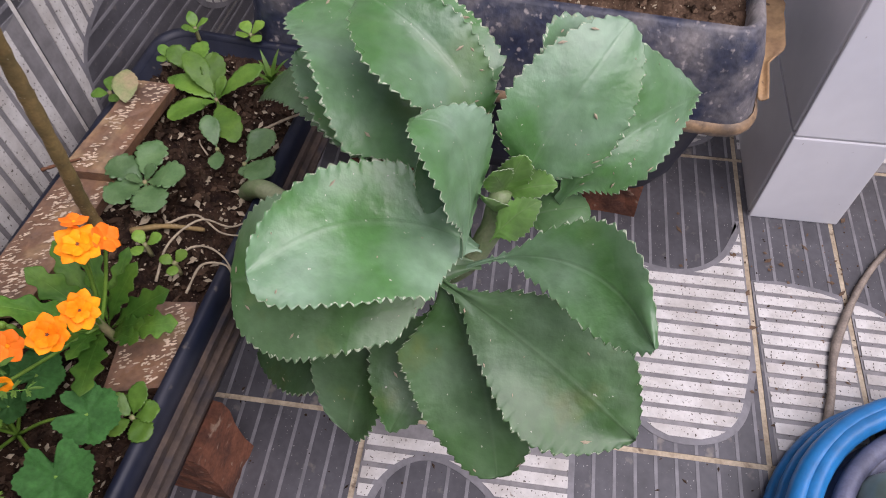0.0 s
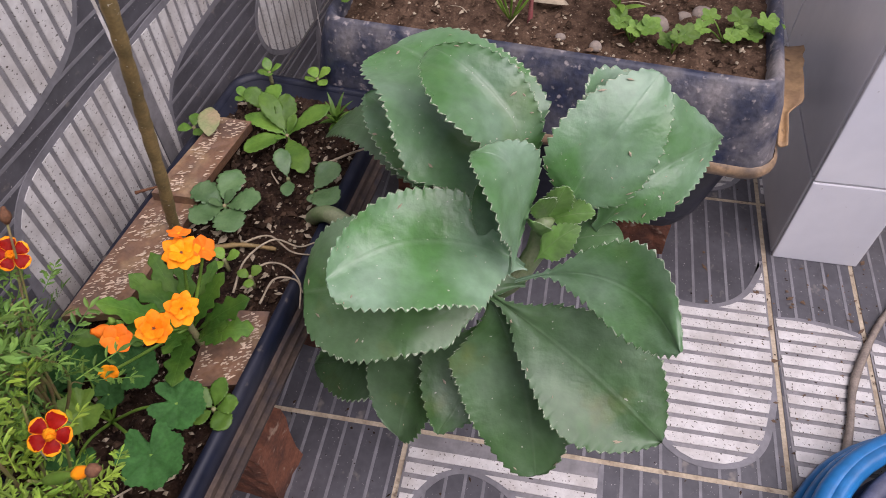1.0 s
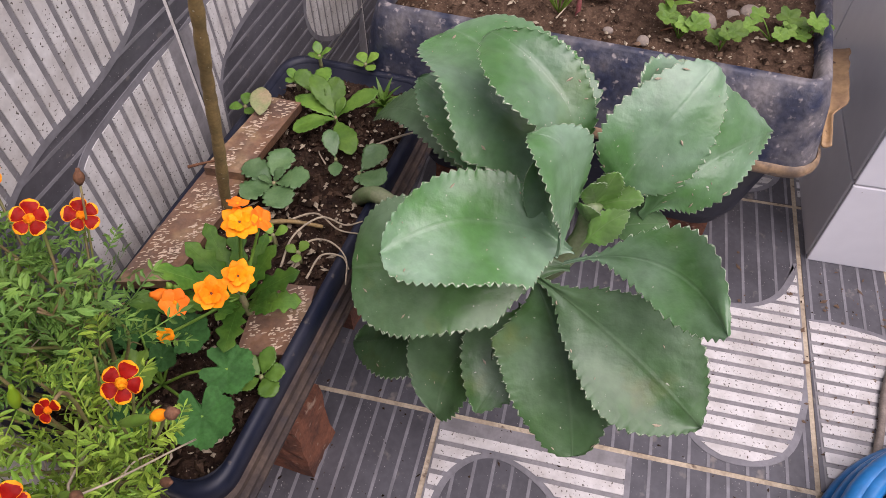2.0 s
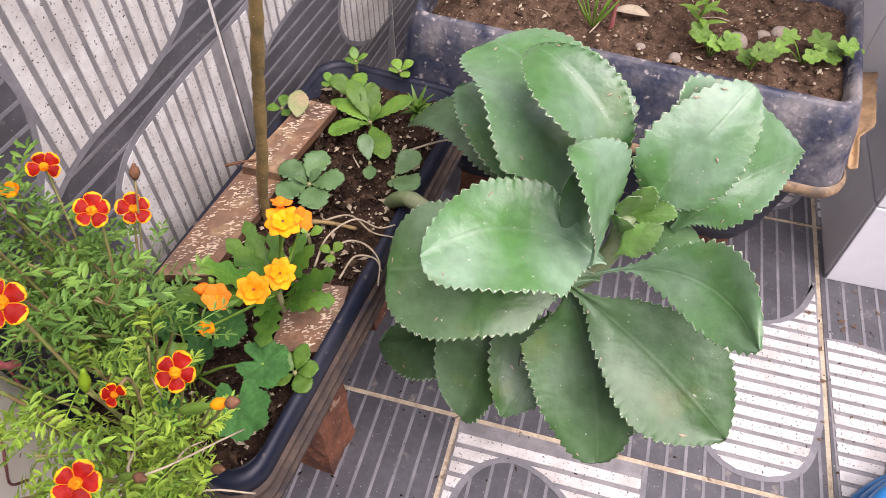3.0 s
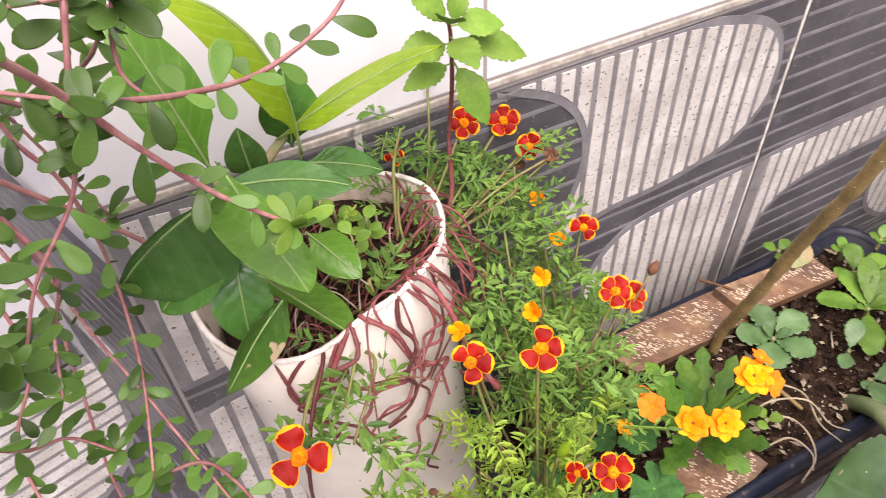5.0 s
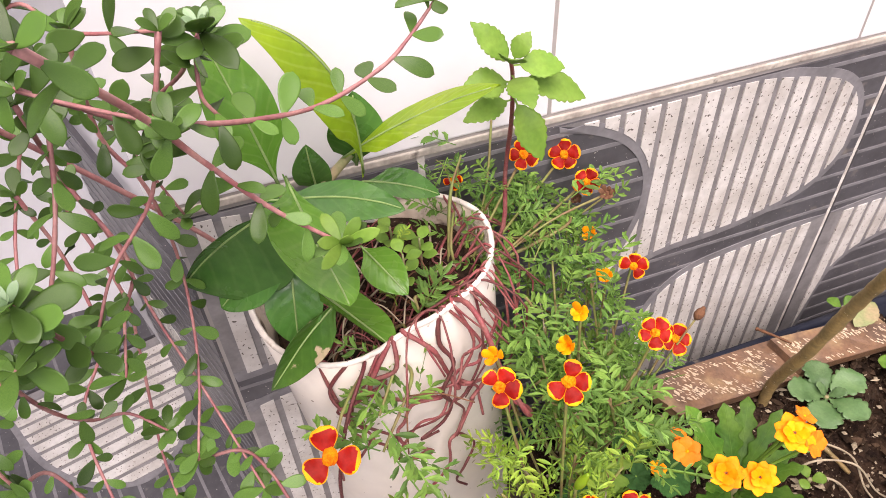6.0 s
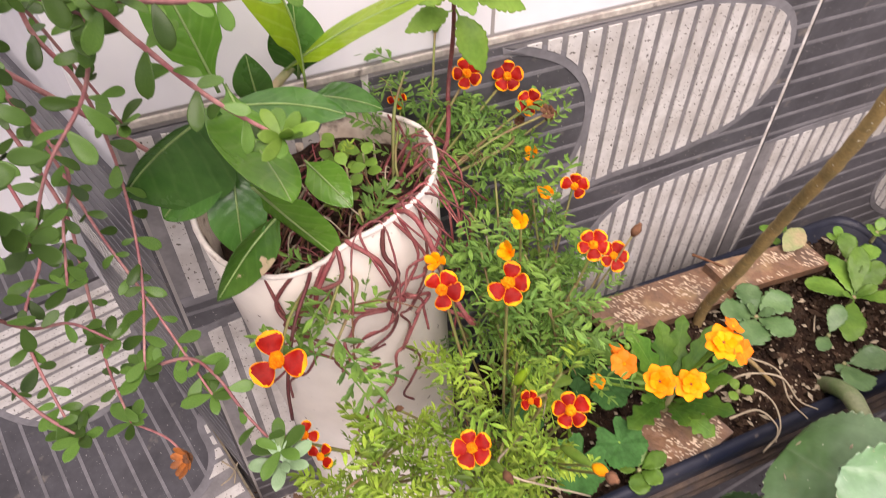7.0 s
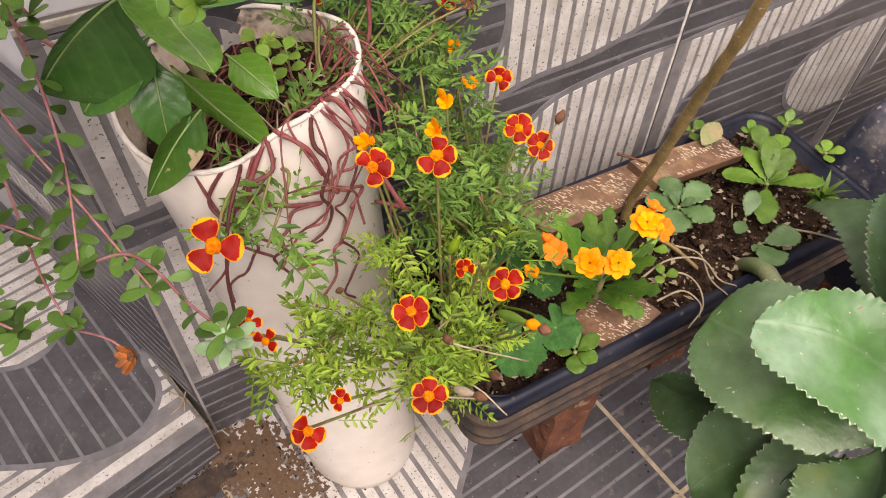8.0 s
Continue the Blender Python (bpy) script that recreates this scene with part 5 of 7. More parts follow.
for k, (at, fc, r, mt, pet) in enumerate([((0.188, 0.646, 0.42), (0.3, -0.4, 1), 0.017, "petal_orange", 8), ((0.184, 0.589, 0.4), (0.35, -0.5, 1), 0.0155, "petal_orange", 7), ((0.199, 0.607, 0.403), (0.4, -0.4, 1), 0.015, "petal_orange", 8),
                                         ((0.15, 0.584, 0.384), (0.3, -0.5, 1), 0.0135, "petal_coral", 6), ((0.2, 0.656, 0.415), (0.7, 0.1, 0.6), 0.012, "petal_coral", 6), ((0.183, 0.658, 0.428), (0.1, 0.5, 0.9), 0.01, "petal_coral", 5),
                                         ((0.143, 0.566, 0.362), (0.4, -0.7, 0.4), 0.009, "petal_edge", 5)]):
    blossom(ork, at, fc, r * 0.92, pet, M[mt], M["dry"] if k < 3 else M["petal_edge"], seed=k + 30, width=0.9, cup=0.28, double=k < 3, disc_r=0.13, outline="oval")
    add(ork, "stalk", tube("stalk", [kc + Vector((0.006, -0.008, 0.045)), (kc + Vector(at)) / 2 + Vector((0, 0, 0.015)), Vector(at) - Vector((0, 0, 0.001))], 0.0017, 0.0013, M["weed_leaf"], 10, 5))


def bud(parent, at, tipv, r, mat, name="bud"):
    a, b = Vector(at), Vector(tipv)
    return add(parent, name, leaf_bud(a, b, r, mat))


def leaf_bud(a, b, r, mat, name="bud"):
    V, F, n, m = [], [], 7, 8
    d = (b - a)
    x = d.orthogonal().normalized()
    y = d.normalized().cross(x)
    for i in range(n + 1):
        f = i / n
        rr = r * (0.35 + 0.65 * math.sin(math.pi * min(1, f * 1.05 + 0.05)))
        for k in range(m):
            t = 2 * math.pi * k / m
            V.append(a + d * f + (x * math.cos(t) + y * math.sin(t)) * rr)
    for i in range(n):
        for k in range(m):
            q = (k + 1) % m
            F.append((i * m + k, i * m + q, (i + 1) * m + q, (i + 1) * m + k))
    F += [tuple(range(m))[::-1], tuple(n * m + k for k in range(m))]
    return mesh_of(name, V, F, mat)


bud(ork, (0.14, 0.592, 0.378), (0.13, 0.584, 0.389), 0.006, M["petal_coral"])
bud(ork, (0.145, 0.598, 0.378), (0.143, 0.598, 0.386), 0.003, M["weed_leaf"])
bud(ork, (0.136, 0.6, 0.376), (0.134, 0.601, 0.383), 0.003, M["weed_leaf"])

# ---- marigolds ----
def pinnate(L, pairs, rnd):
    """Feathery leaf along +x, with oval leaflets in pairs. Returns arrays of corner points and faces."""
    V, F = [], []

    def leaflet(b0, d, ln, w):
        b0, d = Vector(b0), Vector(d).normalized()
        sd = d.cross(Vector((0, 0, 1))).normalized()
        k, dip = len(V), Vector((0, 0, -0.1 * ln))
        up = Vector((0, 0, w * 0.4))
        V.append(b0)
        for f0, h in ((0.25, 0.75), (0.5, 1.0), (0.78, 0.72)):
            V.append(b0 + d * ln * f0 + dip * f0 * f0)
            V.extend([V[-1] + sd * w * h * rnd.uniform(0.8, 1.15) + up * h, V[-1] - sd * w * h * rnd.uniform(0.8, 1.15) + up * h])
        V.append(b0 + d * ln + dip)
        for q in (1, -1):
            o = 1 if q > 0 else 2
            F.append((k, k + 1, k + 1 + o))
            F.append((k + 1, k + 4, k + 4 + o, k + 1 + o))
            F.append((k + 4, k + 7, k + 7 + o, k + 4 + o))
            F.append((k + 7, k + 10, k + 7 + o))
    sag = lambda f: -0.18 * L * f * f
    for i in range(pairs):
        f = 0.2 + 0.66 * i / max(1, pairs - 1)
        ln = L * 0.36 * (1 - 0.7 * abs(f - 0.5)) * rnd.uniform(0.7, 1.15)
        for sgn in (1, -1):
            b0, d = Vector((L * (f + rnd.uniform(-0.04, 0.04)), 0, sag(f))), Vector((0.7 + rnd.uniform(-0.25, 0.3), sgn, rnd.uniform(-0.1, 0.3))).normalized()
            leaflet(b0, d, ln, ln * rnd.uniform(0.12, 0.18))
            for f0 in (0.3, 0.55):
                if rnd.random() < 0.55:
                    o = rnd.choice((1, -1))
                    leaflet(b0 + d * ln * f0, Vector((d.x - 0.6 * o * d.y, d.y + 0.6 * o * d.x, 0.1)), ln * 0.45, ln * 0.085)
    leaflet((L * 0.88, 0, sag(0.88)), (1, rnd.uniform(-0.2, 0.2), -0.15), L * 0.3, L * 0.042)
    k = len(V)
    w = L * 0.012
    V.extend([Vector((0, w, 0)), Vector((0, -w, 0)), Vector((L * 0.92, -w, sag(0.92))), Vector((L * 0.92, w, sag(0.92)))])
    F.append((k, k + 1, k + 2, k + 3))
    return V, F


def frond_at(p, d, L, rnd, roll=1.3, pairs=0):
    v, f = pinnate(L, pairs or rnd.choice((3, 4, 4, 5)), rnd)
    d = Vector(d).normalized()
    q = d.to_track_quat("X", "Z") @ Euler((rnd.uniform(-roll, roll), rnd.uniform(-0.3, 0.3), 0)).to_quaternion()
    return [Vector(p) + q @ x for x in v], f


def marigold(name, root, tips, seed, label, low=0.42, per=9, spread=0.034, size=(0.02, 0.04), mat="marigold_leaf"):
    rnd = random.Random(seed)
    root = Vector(root)
    ob = plant(name, root, label, "marigold", "marigolds")
    fronds = []
    for k, tip in enumerate(tips):
        tip = Vector(tip)
        mid = root.lerp(tip, 0.5) + Vector((rnd.uniform(-0.03, 0.03), rnd.uniform(-0.03, 0.03), 0.02))
        pts = [root + Vector((rnd.uniform(-0.012, 0.012), rnd.uniform(-0.012, 0.012), 0)), mid, tip]
        add(ob, "stem", tube("stem", pts, 0.0017, 0.0009, M["marigold_stem"], 14, 5, 0.1, k))
        line = smooth_path(pts, 30)
        for _ in range(per):
            f = rnd.uniform(low, 1.0)
            p = line[min(29, int(f * 29))] + Vector((rnd.gauss(0, 1), rnd.gauss(0, 1), rnd.gauss(0, 0.8))) * spread * 0.38
            a = rnd.uniform(0, 6.28)
            d = Vector((math.cos(a), math.sin(a), rnd.uniform(-0.1, 0.8)))
            fronds.append(frond_at(p - Vector((0, 0, 0.006)), d, rnd.uniform(*size), rnd))
        # a few full-grown leaves spread open on top
        for q in range(2 if size[1] > 0.03 else 1):
            a = rnd.uniform(0, 6.28)
            fronds.append(frond_at(tip + Vector((rnd.gauss(0, 0.006), rnd.gauss(0, 0.006), 0.004)), Vector((math.cos(a), math.sin(a), 0.12)), size[1] * rnd.uniform(0.8, 1.1), rnd, 0.3, 5))
        for _ in range(2 if size[1] > 0.04 else 1):
            q = line[rnd.randrange(10, 28)]
            e = q + Vector((rnd.uniform(-0.035, 0.035), rnd.uniform(-0.035, 0.035), rnd.uniform(-0.02, 0.025)))
            add(ob, "dry_stalk", tube("dry_stalk", [q, q.lerp(e, 0.5) + Vector((0, 0, 0.006)), e], 0.0007, 0.0005, M[rnd.choice(("straw", "dry", "marigold_stem"))], 8, 4, 0.2, k))
    v, f = join(fronds)
    fo = add(ob, "foliage", mesh_of("foliage", v, f, M[mat], False), "feathery bright green foliage")
    fo["kind"] = "stuff"
    return ob


mg1 = marigold("marigold_plant", (0.135, 0.485, 0.285), [
    (0.188, 0.31, 0.485), (0.193, 0.322, 0.5), (0.177, 0.345, 0.48), (0.178, 0.369, 0.485), (0.164, 0.403, 0.493), (0.143, 0.425, 0.49), (0.217, 0.359, 0.495),
    (0.23, 0.378, 0.49), (0.209, 0.417, 0.485), (0.154, 0.465, 0.476), (0.173, 0.49, 0.47), (0.235, 0.424, 0.485), (0.2, 0.45, 0.47), (0.185, 0.332, 0.478), (0.24, 0.4, 0.46), (0.16, 0.34, 0.45), (0.22, 0.44, 0.44)], 5,
    "bushy marigold with feathery leaves and red flowers edged with yellow", low=0.66, per=12, size=(0.017, 0.033))
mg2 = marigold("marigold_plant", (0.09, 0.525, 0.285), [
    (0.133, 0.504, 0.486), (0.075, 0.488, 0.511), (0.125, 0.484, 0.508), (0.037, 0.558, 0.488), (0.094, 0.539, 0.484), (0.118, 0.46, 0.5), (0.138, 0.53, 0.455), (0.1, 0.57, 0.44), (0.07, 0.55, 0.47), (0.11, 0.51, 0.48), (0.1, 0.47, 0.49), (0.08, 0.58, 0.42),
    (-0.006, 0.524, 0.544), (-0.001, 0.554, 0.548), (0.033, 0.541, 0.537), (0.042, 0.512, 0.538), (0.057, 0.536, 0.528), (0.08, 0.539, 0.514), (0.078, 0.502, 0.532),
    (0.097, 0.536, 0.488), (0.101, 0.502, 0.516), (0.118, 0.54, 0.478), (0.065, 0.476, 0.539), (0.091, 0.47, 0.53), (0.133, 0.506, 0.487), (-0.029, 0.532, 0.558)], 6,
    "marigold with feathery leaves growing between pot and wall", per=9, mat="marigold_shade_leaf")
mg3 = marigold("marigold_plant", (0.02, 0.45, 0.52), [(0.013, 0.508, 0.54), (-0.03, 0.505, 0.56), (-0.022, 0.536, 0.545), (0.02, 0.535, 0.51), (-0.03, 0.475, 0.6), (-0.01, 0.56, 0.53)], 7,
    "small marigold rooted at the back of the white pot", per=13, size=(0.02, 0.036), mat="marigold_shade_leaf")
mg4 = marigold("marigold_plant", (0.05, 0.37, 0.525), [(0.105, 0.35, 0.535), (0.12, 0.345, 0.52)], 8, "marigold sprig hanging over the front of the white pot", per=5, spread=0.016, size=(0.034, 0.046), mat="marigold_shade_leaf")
marigold("marigold_plant", (0.045, 0.42, 0.525), [(0.055, 0.4, 0.556), (0.06, 0.415, 0.55)], 9, "marigold seedling in the pot soil", per=4, size=(0.016, 0.026))
for k, (host, at, fc, r, n, skip) in enumerate([
        (mg4, (0.127, 0.313, 0.55), (0.6, -0.2, 0.8), 0.0178, 3, ()), (mg1, (0.145, 0.41, 0.576), (0.7, -0.35, 0.7), 0.0135, 5, (2,)), (mg1, (0.163, 0.443, 0.582), (0.55, -0.4, 0.8), 0.0145, 5, (1,)),
        (mg2, (0.124, 0.543, 0.527), (0.4, -0.5, 0.9), 0.0125, 5, ()), (mg2, (0.1, 0.594, 0.466), (0.6, -0.4, 0.8), 0.014, 5, ()), (mg2, (0.048, 0.586, 0.504), (0.6, -0.5, 0.5), 0.0125, 5, (0,)),
        (mg1, (0.204, 0.474, 0.479), (0.3, -0.5, 1), 0.0145, 5, ()), (mg1, (0.224, 0.385, 0.543), (0.5, -0.35, 1), 0.0118, 5, ()), (mg1, (0.261, 0.372, 0.518), (0.4, -0.3, 1), 0.0118, 5, ()),
        (mg1, (0.215, 0.315, 0.46), (0.6, 0.2, 0.9), 0.0135, 5, (3,)), (mg3, (-0.022, 0.523, 0.589), (0.7, -0.5, 0.5), 0.0135, 5, ()), (mg3, (-0.036, 0.57, 0.564), (0.7, -0.5, 0.6), 0.0145, 5, ()),
        (mg3, (-0.006, 0.572, 0.556), (0.64, -0.49, 0.6), 0.0125, 5, ()), (mg1, (0.211, 0.432, 0.534), (0.2, -0.8, 0.8), 0.0075, 5, (0,)), (mg3, (-0.03, 0.468, 0.58), (0.6, -0.5, 0.3), 0.009, 4, (1,)),
        (mg1, (0.15, 0.314, 0.5), (0.5, 0.3, 0.9), 0.0095, 4, ()), (mg1, (0.162, 0.318, 0.49), (0.4, -0.5, 0.7), 0.01, 4, (1,)), (mg1, (0.213, 0.34, 0.47), (0.3, -0.6, 0.9), 0.0085, 5, (2,))]):
    blossom(host, at, fc, r * (1 if n == 3 else 0.92), n, M["petal_red"], M["flower_disc"], seed=k + 60, width=0.7 if n == 5 else 0.5, cup=0.1, disc_r=0.29, edge=M["petal_edge"], skip=skip)
    hp = host.matrix_world.translation
    add(host, "stalk", tube("stalk", [hp + Vector((0, 0, 0.004)), hp.lerp(Vector(at), 0.45) + Vector((0.012, -0.012, 0.01)), Vector(at) - Vector(fc).normalized() * 0.02, Vector(at)], 0.001, 0.0012, M["marigold_stem"], 14, 5))
    bud(host, Vector(at) - Vector(fc).normalized() * 0.013, at, r * 0.2, M["weed_leaf"], )
for k, (host, at) in enumerate([(mg2, (0.119, 0.481, 0.574)), (mg2, (0.022, 0.561, 0.526)), (mg2, (0.133, 0.464, 0.568)), (mg1, (0.123, 0.42, 0.572)), (mg2, (0.06, 0.55, 0.52))]):
    blossom(host, at, (0.3, -0.5, 0.7), 0.0058, 5, M["petal_yellow"], M["flower_disc"], seed=k + 90, width=0.8, cup=2.4, disc_r=0.22)
    hp = host.matrix_world.translation
    add(host, "stalk", tube("stalk", [hp + Vector((0, 0, 0.03)), hp.lerp(Vector(at), 0.6), at], 0.0009, 0.001, M["marigold_stem"], 12, 5))
for k, (host, a, b, r, mt) in enumerate([(mg1, (0.232, 0.443, 0.505), (0.258, 0.443, 0.526), 0.0034, "weed_leaf"), (mg1, (0.257, 0.443, 0.525), (0.267, 0.445, 0.531), 0.0034, "petal_edge"), (mg1, (0.266, 0.444, 0.53), (0.273, 0.446, 0.533), 0.0036, "dry"), (mg1, (0.218, 0.403, 0.5), (0.233, 0.402, 0.515), 0.0024, "weed_leaf"), (mg1, (0.233, 0.402, 0.515), (0.243, 0.4, 0.522), 0.0028, "dry"),
                                        (mg1, (0.232, 0.432, 0.448), (0.248, 0.43, 0.465), 0.0024, "weed_leaf"), (mg1, (0.247, 0.43, 0.464), (0.258, 0.428, 0.476), 0.003, "dry"), (mg1, (0.255, 0.394, 0.494), (0.269, 0.399, 0.503), 0.003, "straw"), (mg1, (0.268, 0.399, 0.502), (0.276, 0.401, 0.507), 0.003, "dry"), (mg2, (0.105, 0.603, 0.49), (0.106, 0.607, 0.502), 0.004, "dry"),
                                        (mg1, (0.2, 0.428, 0.54), (0.203, 0.432, 0.556), 0.003, "shrub_lime"), (mg1, (0.16, 0.37, 0.5), (0.166, 0.372, 0.508), 0.0022, "dry"), (mg3, (-0.004, 0.59, 0.535), (0.002, 0.595, 0.545), 0.004, "dry")]):
    bud(host, a, b, r, M[mt], "spent_bud")
    hp = host.matrix_world.translation
    add(host, "stalk", tube("stalk", [hp + Vector((0, 0, 0.03)), hp.lerp(Vector(a), 0.6), a], 0.0009, 0.0009, M["marigold_stem"], 10, 5))
# withered heads: a dark knot with shrivelled petals
for k, (host, at, r) in enumerate([(mg3, (0.021, 0.571, 0.564), 0.0055), (mg3, (-0.018, 0.574, 0.529), 0.005)]):
    blossom(host, at, (0.4, -0.5, 0.7), r, 7, M["dry"], M["dry"], "withered_flower", 110 + k, 0.8, 1.6, disc_r=0.4)
    hp = host.matrix_world.translation
    add(host, "stalk", tube("stalk", [hp, hp.lerp(Vector(at), 0.55) + Vector((0, 0, 0.01)), at], 0.0009, 0.001, M["marigold_stem"], 12, 5))
tall = Vector((-0.046, 0.51, 0.628))
add(mg3, "stalk", tube("stalk", [mg3.matrix_world.translation, (-0.02, 0.49, 0.57), tall - Vector((0.002, 0, 0.012))], 0.001, 0.001, M["marigold_stem"], 14, 5))
bud(mg3, tall - Vector((0.002, 0, 0.014)), tall, 0.0036, M["weed_leaf"])
bud(mg3, tall - Vector((0.0002, 0, 0.002)), tall + Vector((0.001, 0, 0.006)), 0.0032, M["petal_edge"], "bud_tip")
for k, pts in enumerate([[(0.2, 0.44, 0.47), (0.225, 0.405, 0.5), (0.25, 0.46, 0.455)], [(0.22, 0.35, 0.46), (0.24, 0.375, 0.48), (0.262, 0.41, 0.475)], [(0.2, 0.4, 0.43), (0.24, 0.42, 0.45), (0.268, 0.43, 0.44)]]):
    add(mg1, "dry_stalk", tube("dry_stalk", pts, 0.0009, 0.0007, M["straw"], 10, 4))

# ---- red stems spilling over the pot rim ----
tangle = plant("trailing_plant", (0.03, 0.41, 0.525), "tangle of bare dark red stems spilling over the pot rim", "trailing plant")
rnd = random.Random(21)
PC = Vector((0.0105, 0.388))


def on_pot(a, z, off=0.002):
    """A point on the pot's outer face."""
    return (0.05 - 0.042 * z / 0.55 + (0.07 + off) * math.cos(a), 0.421 - 0.033 * z / 0.55 + (0.085 + off) * math.sin(a), z)


for k in range(12):
    a = radians(-40 + 8.2 * k + rnd.uniform(-8, 8))
    b = a + rnd.uniform(-0.5, 0.5)
    pts = [on_pot(b, rim_z(b) - 0.03, -0.016 - 0.02 * rnd.random()), on_pot((a + b) / 2, rim_z(a) - 0.012, -0.01), on_pot(a, rim_z(a) + 0.002, -0.001)]
    z, turn = rim_z(a) - 0.012, rnd.choice((-1, 1))
    for q in range(rnd.choice((5, 7, 9, 11, 14))):
        z -= rnd.uniform(-0.004, 0.03)
        a += turn * rnd.uniform(0.02, 0.24)
        if rnd.random() < 0.45:
            turn = -turn
        pts.append(on_pot(a, z, rnd.uniform(0.002, 0.012)))
    add(tangle, "stem", tube("stem", pts, rnd.choice((0.001, 0.0012, 0.0015, 0.0019)), 0.001, M["red_stem"], 6 * len(pts), 6, 0.12, k))
for k in range(20):
    a = radians(rnd.uniform(-5, 110))
    b = a + rnd.uniform(-0.5, 0.5)
    pts = [on_pot(a, rim_z(a) - 0.03, -0.02 - 0.02 * rnd.random()), on_pot(a, rim_z(a) - 0.006, -0.012), on_pot(b, rim_z(b) + 0.002, 0.001), on_pot(b + rnd.uniform(-0.2, 0.2), 0.55 - 0.03 * rnd.random(), 0.014 + 0.024 * rnd.random())]
    if k % 2:
        pts.append(on_pot(b + rnd.uniform(-0.5, 0.5), 0.52 - 0.05 * rnd.random(), 0.012))
    add(tangle, "stem", tube("stem", pts, rnd.uniform(0.0007, 0.0014), 0.0007, M["red_stem"], 16, 5, 0.2, k + 40))


def pot_soil_z(x, y):
    return 0.531 + 0.212 * (y - 0.388) - 0.14 * (x - 0.0105)


for k in range(110):
    a, r = rnd.uniform(0, 6.28), rnd.uniform(0.0, 0.055)
    c = PC + Vector((math.cos(a), math.sin(a))) * r
    e = c + Vector((rnd.uniform(-0.05, 0.05), rnd.uniform(-0.05, 0.05)))
    if (e - PC).length > 0.058:
        e = PC + (e - PC).normalized() * 0.058
    mx, my = (c.x + e.x) / 2 + rnd.uniform(-0.008, 0.008), (c.y + e.y) / 2 + rnd.uniform(-0.008, 0.008)
    pts = [(c.x, c.y, pot_soil_z(c.x, c.y)), (mx, my, pot_soil_z(mx, my) + 0.004 + 0.018 * rnd.random()), (e.x, e.y, pot_soil_z(e.x, e.y) + 0.001)]
    add(tangle, "twig", tube("twig", pts, rnd.choice((0.0006, 0.0009, 0.0012)), 0.0005, M[("dry", "red_stem", "straw", "red_stem", "red_stem")[k % 5]], 10, 4, 0.25, k))
add(tangle, "stem", tube("stem", [(0.05, 0.41, 0.53), (0.072, 0.42, 0.572), (0.095, 0.425, 0.572), (0.115, 0.43, 0.54), (0.13, 0.44, 0.51), (0.115, 0.45, 0.49), (0.09, 0.44, 0.48)], 0.0019, 0.0016, M["red_stem"], 26, 7, 0.14), "thick dark red stem")
add(tangle, "stem", tube("stem", [(0.05, 0.36, 0.53), (0.078, 0.352, 0.55), (0.098, 0.332, 0.535), (0.11, 0.318, 0.5), (0.112, 0.314, 0.46)], 0.0014, 0.0011, M["red_stem"], 24, 6, 0.1))

# ---- glossy shrub in the pot ----
shrub = plant("leafy_shrub", (0.0, 0.375, 0.525), "young shrub with large glossy leaves and lime-green new growth", "shrub")
add(shrub, "trunk", tube("trunk", [(0.005, 0.37, 0.52), (0.01, 0.362, 0.57), (0.005, 0.352, 0.615), (-0.012, 0.37, 0.625), (-0.028, 0.395, 0.632)], 0.0042, 0.003, M["stem_pale"], 24, 7))
add(shrub, "trunk", tube("trunk", [(0.006, 0.36, 0.58), (0.016, 0.345, 0.63), (0.02, 0.337, 0.652)], 0.0032, 0.0026, M["stem_pale"], 12, 7))
def shrub_leaf(kind, seed, base, tip, mid, left, right, blunt=0.75, skew=1.05, label=""):
    """A glossy leaf with its raised midrib."""
    top, bot, faces, nrm, width, rib = broad_leaf(base, tip, mid, left, right, blunt, skew, seed, 60, thick=0.0013, wave=0.08, sway=0.04)
    lf = add(shrub, "leaf", leaf_coords(mesh_of("leaf", top + bot, faces, M[kind]), 60, 12), label)
    vn = new("vein", tube("vein", [top[i * 13 + 6] + nrm * 0.0002 for i in (1, 15, 30, 45, 57)], 0.0009, 0.0004, M["vein"], 18, 5))
    vn.parent = lf


def plain_shrub_leaf(kind, seed, base, tip, width, facing):
    b, t = Vector(base), Vector(tip)
    sd = (t - b).cross(Vector(facing)).normalized()
    up = sd.cross(t - b).normalized()
    c = (b + t) / 2 + up * 0.07 * (t - b).length
    shrub_leaf(kind, seed, b, t, c, c - sd * width / 2 + up * 0.003, c + sd * width / 2 + up * 0.003)


shrub_leaf("shrub_mid", 1, (0.004, 0.343, 0.652), (0.123, 0.341, 0.656), (0.078, 0.34, 0.655), (0.07, 0.354, 0.657), (0.077, 0.317, 0.677), 0.64, 1.15)
shrub_leaf("shrub_leaf", 2, (0.053, 0.329, 0.669), (0.014, 0.269, 0.604), (0.032, 0.299, 0.642), (0.044, 0.311, 0.601), (0.031, 0.291, 0.643), 0.8, 1.11)
shrub_leaf("shrub_leaf", 3, (0.01, 0.323, 0.644), (0.067, 0.393, 0.653), (0.037, 0.366, 0.65), (0.026, 0.369, 0.654), (0.051, 0.357, 0.648), 0.73, 1.07)
shrub_leaf("shrub_mid", 4, (0.079, 0.331, 0.638), (0.076, 0.375, 0.553), (0.067, 0.355, 0.585), (0.072, 0.37, 0.586), (0.057, 0.348, 0.581), 0.75, 0.88)
